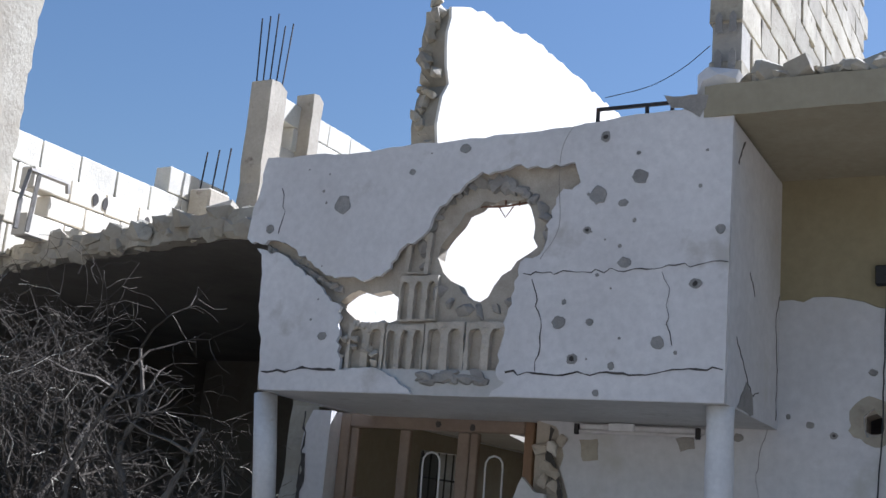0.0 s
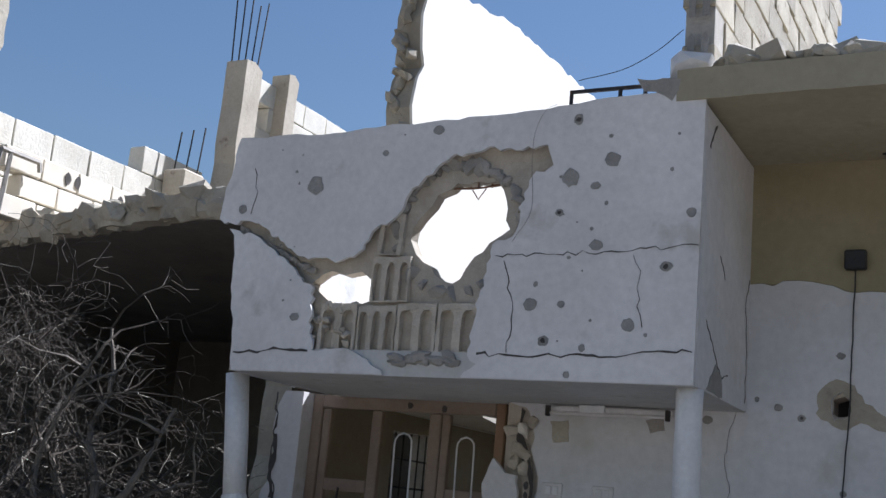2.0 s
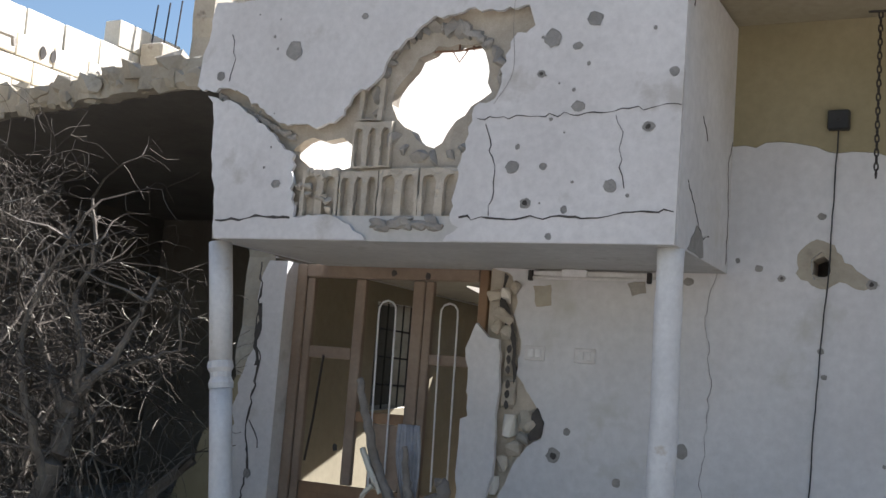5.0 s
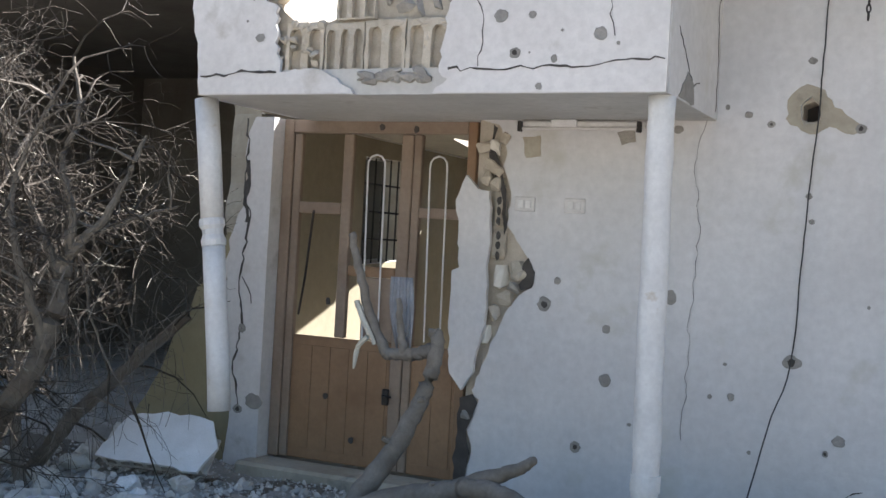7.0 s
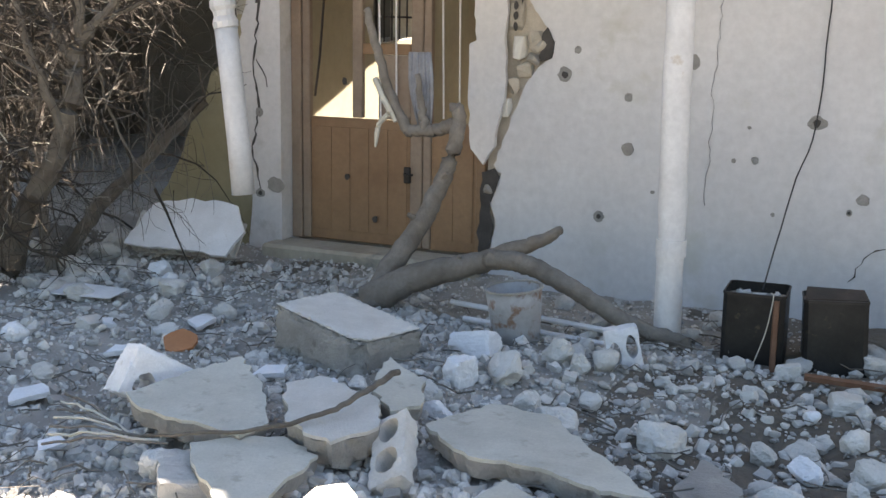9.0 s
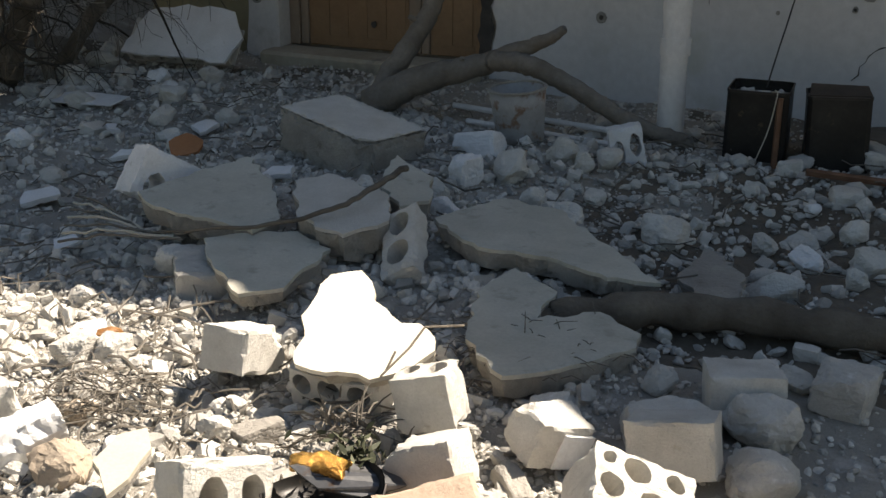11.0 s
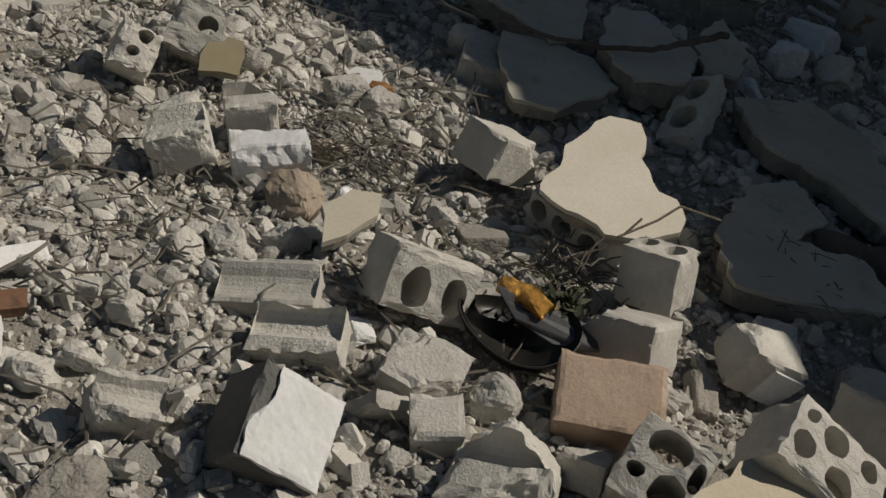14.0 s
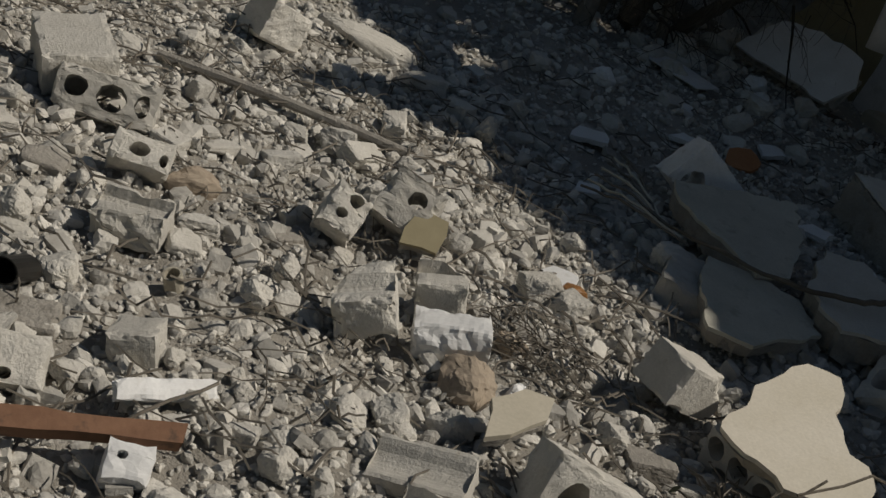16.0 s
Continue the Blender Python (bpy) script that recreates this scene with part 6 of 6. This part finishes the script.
part("wire", tube(bmesh.new(), bend([(-0.66, -1.04, 0.36), (-0.64, -1.10, 0.35), (-0.66, -1.12, 0.2), (-0.70, -1.14, 0.06)], 5), 0.003, 4), STRAW, thin)
stake = thing("wooden_stake", "weathered stake leaning on the tin", "stake")
part("stake", tube(bmesh.new(), [(-0.62, -1.13, 0.02), (-0.625, -1.10, 0.34)], 0.014, 5), RUST, stake)
bucket = thing("paint_bucket", "rusty grey metal bucket without a lid", "bucket")
bucket.matrix_basis = pose(-1.71, -1.42, settle(-1.71, -1.42, 0.16, -0.01), 3, -4, 0)
bm = bmesh.new()
n = 24
rings = [[bm.verts.new((r * math.cos(2 * math.pi * k / n), r * math.sin(2 * math.pi * k / n), z)) for k in range(n)] for r, z in ((0.105, 0.0), (0.112, 0.08), (0.122, 0.18), (0.130, 0.265), (0.124, 0.265), (0.116, 0.18), (0.10, 0.02))]
for a, b in zip(rings, rings[1:]):
    for k in range(n):
        bm.faces.new((a[k], a[(k + 1) % n], b[(k + 1) % n], b[k]))
bm.faces.new(rings[-1])
bm.faces.new(rings[0])
part("pail", bm, surface("bucket_metal", (0.29, 0.285, 0.275), (0.40, 0.395, 0.385), 0.7, 6, 40, 0.3, 0.002, (0.20, 0.12, 0.075), 0.54), bucket, "", True)
part("rim", plate(ring(0, 0, 0.136, 0.136, 24), [ring(0, 0, 0.122, 0.122, 24)], xy, 0.262, 0.270), CONCRETE, bucket)
for k, (a, b) in enumerate((((-2.25, -0.98, 0.12), (-1.28, -1.16, 0.12)), ((-2.1, -1.15, 0.09), (-1.30, -1.28, 0.09)))):
    rod = thing("metal_pipe", "thin grey metal pipe lying behind the bucket", "pipe", "metal pipes")
    part("pipe", tube(bmesh.new(), [a, b], 0.014, 8), PIPE, rod)
disc = thing("clay_shard", "orange-brown clay shard in the rubble", "shard")
disc.matrix_basis = pose(-3.00, -2.20, settle(-3.0, -2.2, 0.08, 0.03), 24, 0, 20)
part("shard", plate(ring(0, 0, 0.085, 0.075, 11, 4, 0.2), [], xy, 0, 0.014), surface("terracotta", (0.36, 0.15, 0.06), (0.46, 0.21, 0.09), 0.85, 7, 50, 0.3, 0.003), disc)
tin_sheet = thing("bent_sheet", "bent grey metal sheet under the bush", "sheet")
tin_sheet.matrix_basis = pose(-4.16, -1.58, settle(-4.16, -1.58, 0.2, 0.04), 6, 3, 15)
part("sheet", plate([(-0.24, -0.07), (0.22, -0.10), (0.26, 0.05), (-0.02, 0.10), (-0.22, 0.06)], [], lambda u, v, t: (u, v, t + 0.25 * abs(u) * u), 0.0, 0.006), PIPE, tin_sheet)
bar = thing("steel_bar", "flat rust-brown steel bar lying in the sun", "bar")
part("bar", plate([(p.x, p.y) for p in jag([(-0.24, -0.02), (0.19, -0.022), (0.20, 0.018), (-0.24, 0.02)], 0.06, 0.003, 51)], [], xy, 0.0, 0.03), RUST, bar)
bar.matrix_basis = pose(-1.437, -5.485, settle(-1.437, -5.485, 0.1, 0.07), 20, 0, 77)
low_bar = thing("steel_bar", "rust-brown steel bar beside the tins", "bar")
part("bar", boxed(-0.35, 0.35, -0.02, 0.02, 0, 0.02), RUST, low_bar)
low_bar.matrix_basis = pose(-0.10, -1.36, 0.08, 4, 3, 8)
long_rod = thing("metal_pipe", "grey conduit half buried in sunlit rubble", "pipe", "metal pipes")
part("pipe", tube(bmesh.new(), bend([(-3.3, -4.72, lie(-3.3, -4.72) + 0.04), (-3.0, -4.4, lie(-3, -4.4) + 0.05), (-2.72, -4.08, lie(-2.72, -4.08) + 0.03)], 5), 0.018, 8), CONCRETE, long_rod)
log = thing("fallen_log", "grey-brown weathered log lying across the rubble", "log")
bm = bmesh.new()
tube(bm, bend([(-0.84, -3.40, 0.14), (-0.6, -3.24, 0.16), (-0.30, -3.14, 0.15), (0.05, -3.10, 0.14), (0.5, -3.0, 0.13)], 6, 0.006, 5), [0.052 + 0.007 * math.sin(k * 1.7) for k in range(25)], 10)
part("trunk", bm, LOG, log, "", True)
part("broken_end", hull((0.2, 0.12, 0.1), 2300, 16, 0.3, at=pose(-0.88, -3.44, 0.14, 0, 0, 30)), LOG, log)
for k in range(10):
    part("splinter", tube(bmesh.new(), [(-0.82, -3.39, 0.155), (-0.90 - 0.015 * (k % 4), -3.47 + 0.018 * k, 0.17 + 0.01 * (k % 3))], [0.007, 0.002], 4), LOG, log)

foil = thing("gold_foil", "crumpled shiny gold foil wrapper", "wrapper")
GOLD = surface("gold_foil", (0.30, 0.15, 0.035), (0.48, 0.27, 0.07), 0.25, 14, 60, 0.9, 0.01, None, 0.6, 0.0, 0.9)
bm = hull((0.15, 0.075, 0.035), 2400, 30, 0.3)
bmesh.ops.subdivide_edges(bm, edges=bm.edges, cuts=2, use_grid_fill=True)
for v in bm.verts:
    v.co += noise.noise_vector(v.co * 40) * 0.010
part("wrapper", bm, GOLD, foil)
foil.matrix_basis = pose(-0.955, -4.462, settle(-0.955, -4.462, 0.1, 0.125), 14, 6, 24)
brown = thing("gold_foil", "small brown crumpled wrapper in dry grass", "wrapper")
bm = hull((0.09, 0.07, 0.06), 2410, 26, 0.3)
part("wrapper", bm, surface("brown_foil", (0.25, 0.12, 0.04), (0.36, 0.18, 0.07), 0.35, 14, 60, 0.8, 0.008), brown)
brown.matrix_basis = pose(-1.92, -3.98, settle(-1.92, -3.98, 0.05, 0.04), 0, 0, 40)
pan = thing("bent_pan", "dark bent metal pan half buried under foil", "pan")
pan.matrix_basis = pose(-0.915, -4.485, settle(-0.915, -4.485, 0.1, 0.048), 6, -6, 20)
dish = bmesh.new()
shells = []
for r, z in ((0.128, 0.040), (0.122, 0.018), (0.105, 0.004), (0.05, -0.004), (0.048, 0.0), (0.102, 0.009), (0.117, 0.022), (0.124, 0.041)):
    shells.append([dish.verts.new((r * (1.05 if math.cos(a) < 0 else 0.92) * math.cos(a), r * 0.82 * math.sin(a), z + 0.016 * math.sin(2 * a + 0.6) * r / 0.128)) for a in [2 * math.pi * k / 28 for k in range(28)]])
for a, b in zip(shells, shells[1:]):
    for k in range(28):
        dish.faces.new((a[k], a[(k + 1) % 28], b[(k + 1) % 28], b[k]))
dish.faces.new(shells[3])
dish.faces.new(shells[4])
part("dish", dish, TIN, pan, "", True)
part("rim", tube(bmesh.new(), [(0.13 * (1.05 if math.cos(a) < 0 else 0.92) * math.cos(a), 0.107 * math.sin(a), 0.041 + 0.016 * math.sin(2 * a + 0.6)) for a in [3.3 + 3.0 * k / 22 for k in range(23)]], 0.003, 6), IRON, pan, "dark rolled rim")
blade = thing("bent_sheet", "bent strip of grey sheet metal below gold foil", "sheet")
blade.matrix_basis = pose(-0.90, -4.44, 0.20, 16, 10, 34)
part("sheet", plate(jag([(-0.12, 0.0), (-0.06, -0.040), (0.03, -0.050), (0.12, -0.030), (0.09, 0.03), (-0.05, 0.045)], 0.03, 0.002, 88), [], lambda u, v, t: (u, v, t + 1.6 * u * u - 0.02), 0.0, 0.003), surface("grey_sheet", (0.10, 0.10, 0.10), (0.20, 0.20, 0.20), 0.4, 8, 60, 0.3, 0.002, (0.12, 0.07, 0.04), 0.6, 0.0, 0.7), blade)
leafy = thing("dark_weed", "dark green withered weed beside gold foil", "weed")
leaf_rnd = random.Random(90)
leaf_v, leaf_f = [], []
for k in range(110):
    c = Vector((-0.93 + leaf_rnd.gauss(0, 0.04), -4.36 + leaf_rnd.gauss(0, 0.03), 0.18 + abs(leaf_rnd.gauss(0, 0.022))))
    a = Vector([leaf_rnd.gauss(0, 1) for _ in range(3)]).normalized() * leaf_rnd.uniform(0.010, 0.024)
    b = a.cross(Vector([leaf_rnd.gauss(0, 1) for _ in range(3)])).normalized() * 0.006
    o = len(leaf_v)
    leaf_v += [(c - a)[:], (c + b)[:], (c + a)[:], (c - b)[:]]
    leaf_f.append((o, o + 1, o + 2, o + 3))
leaf_mesh = bpy.data.meshes.new("leaf_tuft")
leaf_mesh.from_pydata(leaf_v, [], leaf_f)
leaf_mesh.materials.append(surface("withered_leaf", (0.035, 0.042, 0.018), (0.07, 0.075, 0.035), 0.7, 20, 80, 0.3, 0.001))
leaf_tuft = new("leaf_tuft", leaf_mesh)
leaf_tuft.parent = leafy
tagged(leaf_tuft, kind="stuff")


# ---- fallen branch before the door ----
branch = thing("fallen_branch", "bare grey forked branch leaning before the door", "branch")
root = (-2.62, -1.15, 0.10)


def limb(name, points, r0, r1, seed, sides=9):
    pts = bend(points, 7, 0.006, seed)
    n = len(pts)
    rnd = random.Random(seed)
    return part(name, tube(bmesh.new(), pts, [(r0 + (r1 - r0) * i / (n - 1)) * (1 + rnd.uniform(-0.03, 0.03)) for i in range(n)], sides), BARK, branch, "", True)


limb("trunk", [(-2.72, -1.12, 0.06), root, (-2.60, -1.0, 0.26), (-2.47, -0.88, 0.50), (-2.37, -0.80, 0.78), (-2.33, -0.75, 1.02), (-2.36, -0.74, 1.10)], 0.072, 0.032, 1)
limb("bough", [(-2.36, -0.76, 1.00), (-2.45, -0.75, 0.97), (-2.55, -0.75, 0.955), (-2.63, -0.75, 0.95)], 0.036, 0.03, 2)
limb("bough", [(-2.62, -0.75, 0.95), (-2.69, -0.75, 1.05), (-2.76, -0.75, 1.20), (-2.84, -0.74, 1.42), (-2.89, -0.73, 1.58)], 0.032, 0.020, 3)
limb("bough", [(-2.52, -0.75, 0.97), (-2.56, -0.74, 1.1), (-2.58, -0.74, 1.25)], 0.026, 0.014, 4)
limb("bough", [(-2.66, -1.13, 0.10), (-2.43, -1.06, 0.24), (-2.20, -1.03, 0.31), (-2.05, -1.0, 0.36), (-1.92, -1.0, 0.42), (-1.76, -1.02, 0.49), (-1.66, -1.03, 0.55)], 0.085, 0.022, 5)
limb("bough", [(-2.02, -1.02, 0.37), (-1.86, -1.06, 0.38), (-1.70, -1.09, 0.345), (-1.54, -1.1, 0.28), (-1.40, -1.08, 0.20), (-1.22, -1.02, 0.11), (-1.02, -0.98, 0.06)], 0.052, 0.036, 6)
peel = part("peeled_twig", tube(bmesh.new(), bend([(-2.82, -0.76, 1.22), (-2.76, -0.78, 1.12), (-2.72, -0.79, 1.05), (-2.78, -0.79, 0.98), (-2.80, -0.79, 0.86)], 5), [0.016] * 10 + [0.014] * 8 + [0.012, 0.010, 0.005], 6), STRAW, branch, "peeled pale twig")
part("peeled_twig", tube(bmesh.new(), bend([(-2.82, -0.76, 1.20), (-2.74, -0.78, 1.10), (-2.68, -0.79, 1.0)], 5), 0.011, 6), STRAW, branch, "peeled pale twig")
for k, (a, b) in enumerate((((-2.47, -0.88, 0.5), (-2.53, -0.93, 0.54)), ((-2.2, -1.03, 0.31), (-2.17, -1.06, 0.38)), ((-2.4, -0.82, 0.72), (-2.34, -0.86, 0.76)))):
    part("knot", tube(bmesh.new(), [a, b], [0.022, 0.012], 7), BARK, branch)


# ---- the dry bush ----
def grow(rnd, p, d, length, r, level, out):
    n = 6 if level < 2 else 4
    pts, rad = [p.copy()], [r]
    for i in range(n):
        d = (d + Vector([rnd.gauss(0, 1) for _ in range(3)]) * (0.16 + 0.06 * level) + Vector((0, 0, -0.05 * level))).normalized()
        p = p + d * (length / n)
        if p.z < 0.05:
            p.z = 0.05
        pts.append(p.copy())
        rad.append(max(0.0012, r * (1 - 0.75 * (i + 1) / n)))
        if level < 3 and i > 0:
            for _ in range((3, 3, 2)[level] if rnd.random() < 0.85 else 1):
                side = (d * 0.7 + Vector([rnd.gauss(0, 1) for _ in range(3)]) * 0.7).normalized()
                grow(rnd, p, side, length * rnd.uniform(0.35, 0.6), max(0.0017, rad[-1] * 0.5), level + 1, out)
    out.append((level, pts, rad))


def tubes(lines, sides):
    vs, fs = [], []
    for pts, rad in lines:
        start = len(vs)
        for i, p in enumerate(pts):
            d = (pts[min(i + 1, len(pts) - 1)] - pts[max(i - 1, 0)]).normalized()
            a = d.cross(Vector((0.3, 0.2, 0.93)))
            a = a.normalized() if a.length > 1e-3 else Vector((1, 0, 0))
            b = d.cross(a)
            for k in range(sides):
                q = p + (a * math.cos(2 * math.pi * k / sides) + b * math.sin(2 * math.pi * k / sides)) * rad[i]
                vs.append(q[:])
        for i in range(len(pts) - 1):
            for k in range(sides):
                o = start + i * sides
                fs.append((o + k, o + (k + 1) % sides, o + sides + (k + 1) % sides, o + sides + k))
    return vs, fs


def raw(name, vs, fs, material, parent, label=""):
    me = bpy.data.meshes.new(name)
    me.from_pydata(vs, [], fs)
    me.materials.append(material)
    ob = new(name, me)
    ob.parent = parent
    if label:
        tagged(ob, label)
    return ob


brnd = random.Random(17)
bush = thing("dry_bush", "large leafless tangle of grey dry branches", "bush")
lines = []
for x, y, lx, ly, length, r in ((-4.80, -1.75, 0.22, 0.15, 2.0, 0.055), (-4.95, -1.55, -0.15, 0.25, 2.2, 0.05), (-4.75, -1.15, 0.0, 0.05, 1.7, 0.04), (-5.2, -1.1, 0.2, -0.1, 2.2, 0.045), (-5.4, -1.5, -0.2, 0.0, 2.2, 0.05), (-5.7, -0.9, 0.1, -0.25, 2.2, 0.045)):
    grow(brnd, Vector((x, y, lie(x, y) - 0.03)), Vector((lx, ly, 1)).normalized(), length, r, 0, lines)
lines = [ln for ln in lines if max(p.x for p in ln[1]) < -3.98 and max(p.z for p in ln[1]) < 3.0]
BRANCHES = (
    ([(-4.88, -1.38, 0.02), (-4.74, -1.35, 0.44), (-4.52, -1.35, 0.71), (-4.40, -1.35, 1.0), (-4.39, -1.3, 1.23), (-4.36, -1.3, 1.37)], 0.075, 0.045),
    ([(-4.36, -1.3, 1.36), (-4.28, -1.25, 1.48), (-4.19, -1.2, 1.59), (-4.07, -1.15, 1.87), (-4.02, -1.1, 2.06)], 0.034, 0.010),
    ([(-4.27, -1.24, 1.47), (-4.21, -1.2, 1.52), (-4.07, -1.05, 1.61), (-3.89, -0.95, 1.68)], 0.022, 0.006),
    ([(-4.85, -1.0, 0.05), (-4.70, -0.9, 0.32), (-4.59, -0.7, 0.55), (-4.47, -0.5, 0.75), (-4.24, -0.35, 1.02)], 0.050, 0.032),
    ([(-4.40, -1.36, 0.85), (-4.48, -1.5, 1.28), (-4.59, -1.5, 1.67), (-4.50, -1.45, 2.02), (-4.33, -1.4, 2.36)], 0.028, 0.008),
    ([(-4.39, -1.3, 1.22), (-4.57, -1.3, 1.53), (-4.66, -1.35, 1.74), (-4.79, -1.4, 1.92)], 0.030, 0.010),
    ([(-4.36, -1.3, 1.36), (-4.33, -1.3, 1.6), (-4.43, -1.3, 1.88), (-4.37, -1.25, 2.17), (-4.48, -1.2, 2.49)], 0.030, 0.008),
    ([(-4.36, -1.26, 1.40), (-4.32, -1.2, 1.29), (-4.30, -1.15, 1.04), (-4.16, -1.15, 0.79), (-3.99, -1.15, 0.59)], 0.012, 0.003),
)
side_lines = []
for k, (pts, r0, r1) in enumerate(BRANCHES):
    pts = bend(pts, 5, 0.008, 200 + k)
    n = len(pts)
    # log brown limbs, kept dark for the shade they stand in
    raw("trunk" if k in (0, 3) else "bough", *tubes([(pts, [r0 + (r1 - r0) * i / (n - 1) for i in range(n)])], 8), LOG, bush)
    for i in range(4 if k in (0, 3) else 2, n, 2):
        d = (pts[i] - pts[i - 1]).normalized() + Vector([brnd.gauss(0, 0.8) for _ in range(3)])
        grow(brnd, pts[i], d.normalized(), brnd.uniform(0.35, 0.7), 0.009, 2, side_lines)
side_lines = [ln for ln in side_lines if max(p.x for p in ln[1]) < -3.85]
tagged(raw("pale_tangle", *tubes([(p, r) for _, p, r in side_lines[::3]], 4), TWIG, bush), kind="stuff")
# twigs coloured as if shaded
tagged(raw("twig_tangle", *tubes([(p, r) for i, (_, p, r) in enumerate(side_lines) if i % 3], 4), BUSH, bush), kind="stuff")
for level, pts, rad in lines:
    if level == 0:
        raw("trunk", *tubes([(pts, rad)], 8), BARK, bush)
mid = [(p, r) for level, p, r in lines if level == 1]
fine = [(p, r) for level, p, r in lines if level >= 2]
# boughs and fine twigs share the shade-darkened colour
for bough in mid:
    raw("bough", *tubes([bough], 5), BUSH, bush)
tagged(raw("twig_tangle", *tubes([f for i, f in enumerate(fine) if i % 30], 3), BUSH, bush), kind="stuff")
tagged(raw("bleached_tangle", *tubes([f for i, f in enumerate(fine) if i % 30 == 0], 3), STRAW, bush), kind="stuff")

# hanging dry grass and vines under the bush
tuft_lines = []
for k in range(200):
    x, y = brnd.uniform(-5.3, -4.1), brnd.uniform(-1.5, -0.5)
    z = brnd.uniform(0.5, 1.2)
    p = Vector((x, y, z))
    d = Vector((brnd.gauss(0, 0.3), brnd.gauss(0, 0.3), brnd.choice((0.6, -0.9)))).normalized()
    pts = [p.copy()]
    for i in range(5):
        d = (d + Vector((brnd.gauss(0, 0.12), brnd.gauss(0, 0.12), -0.16))).normalized()
        p = p + d * 0.09
        p.z = max(p.z, 0.06)
        pts.append(p.copy())
    tuft_lines.append((pts, [0.002] * 5 + [0.001]))
tagged(raw("dry_grass", *tubes(tuft_lines, 3), TWIG, bush), kind="stuff")

# ---- twigs and roots on the rubble ----
root_thing = thing("dead_root", "long thin dead root lying over the slabs", "root")
part("root", tube(bmesh.new(), bend([(-1.58, -2.84, 0.35), (-1.60, -3.02, 0.33), (-1.66, -3.16, 0.29), (-1.80, -3.28, 0.25), (-2.05, -3.38, 0.22), (-2.31, -3.44, 0.18)], 6, 0.004, 2), [0.012 - 0.00025 * i for i in range(31)], 7), LOG, root_thing)
for k in range(7):
    part("rootlet", tube(bmesh.new(), bend([(-2.1 - 0.03 * k, -3.41, 0.19), (-2.3 - 0.04 * k, -3.38 + 0.04 * (k - 3), 0.20), (-2.5 - 0.05 * k, -3.33 + 0.07 * (k - 3), 0.16)], 4, 0.006, k), 0.0045, 4), STRAW if k % 2 else TWIG, root_thing)
for k, (pts) in enumerate(([(-0.94, -4.22, 0.31), (-0.93, -4.10, 0.33), (-0.93, -4.02, 0.35)], [(-0.93, -4.02, 0.35), (-0.87, -3.93, 0.33)], [(-0.94, -4.20, 0.31), (-0.94, -4.15, 0.34)])):
    st = thing("dry_twig", "thin dark dry twig lying on a block", "twig", "dry twigs")
    part("twig", tube(bmesh.new(), pts, 0.003, 5), LOG, st)
weed = thing("dry_weed", "withered weed tuft between the blocks", "weed")
wl = []
for k in range(90):
    p = Vector((-1.02 + brnd.gauss(0, 0.05), -4.22 + brnd.gauss(0, 0.05), 0.16))
    d = Vector((brnd.gauss(0, 0.8), brnd.gauss(0, 0.8), brnd.uniform(0.1, 0.9))).normalized()
    L = brnd.uniform(0.04, 0.12)
    wl.append(([p, p + d * L * 0.5, p + d * L + Vector((0, 0, -0.02))], [0.003, 0.0025, 0.001]))
tagged(raw("stem_tuft", *tubes(wl, 3), TWIG, weed), kind="stuff")
litter = []
for k in range(650):
    if k % 3:
        x, y = brnd.uniform(-3.8, -0.9), brnd.uniform(-5.6, -3.6)
    else:
        x, y = brnd.uniform(-4.2, 0.3), brnd.uniform(-3.6, -0.4)
    a, L = brnd.uniform(0, 2 * math.pi), brnd.uniform(0.05, 0.3) * (1.6 if k % 17 == 0 else 1)
    p = Vector((x, y, lie(x, y) + brnd.uniform(0.02, 0.06)))
    pts = [p.copy()]
    for i in range(4):
        a += brnd.gauss(0, 0.25)
        p = p + Vector((math.cos(a), math.sin(a), 0)) * L / 4
        p.z = lie(p.x, p.y) + brnd.uniform(0.02, 0.06)
        pts.append(p.copy())
    r = brnd.uniform(0.0015, 0.004)
    litter.append((pts, [r] * 5))
tagged(raw("twig_litter", *tubes(litter, 4), TWIG, None), "thin dry twigs and roots littering the rubble", "twigs", "", "stuff")
for k in range(2):
    x, y = ((-1.70, -4.28), (-0.86, -3.62))[k]
    tl = []
    for j in range(160):
        a, b = x + brnd.gauss(0, 0.10), y + brnd.gauss(0, 0.07)
        p = Vector((a, b, lie(a, b) + (0.05 if k == 0 else 0.07)))
        q = Vector((brnd.gauss(0, 1), brnd.gauss(0, 1), brnd.uniform(0, 0.25))).normalized() * brnd.uniform(0.03, 0.1)
        tl.append(([p, p + q * 0.5 + Vector((0, 0, 0.01)), p + q], [0.0016, 0.0016, 0.001]))
    tagged(raw("dry_grass", *tubes(tl, 3), (TWIG, LOG)[k], None), "matted tuft of dry grass", "grass", "", "stuff")
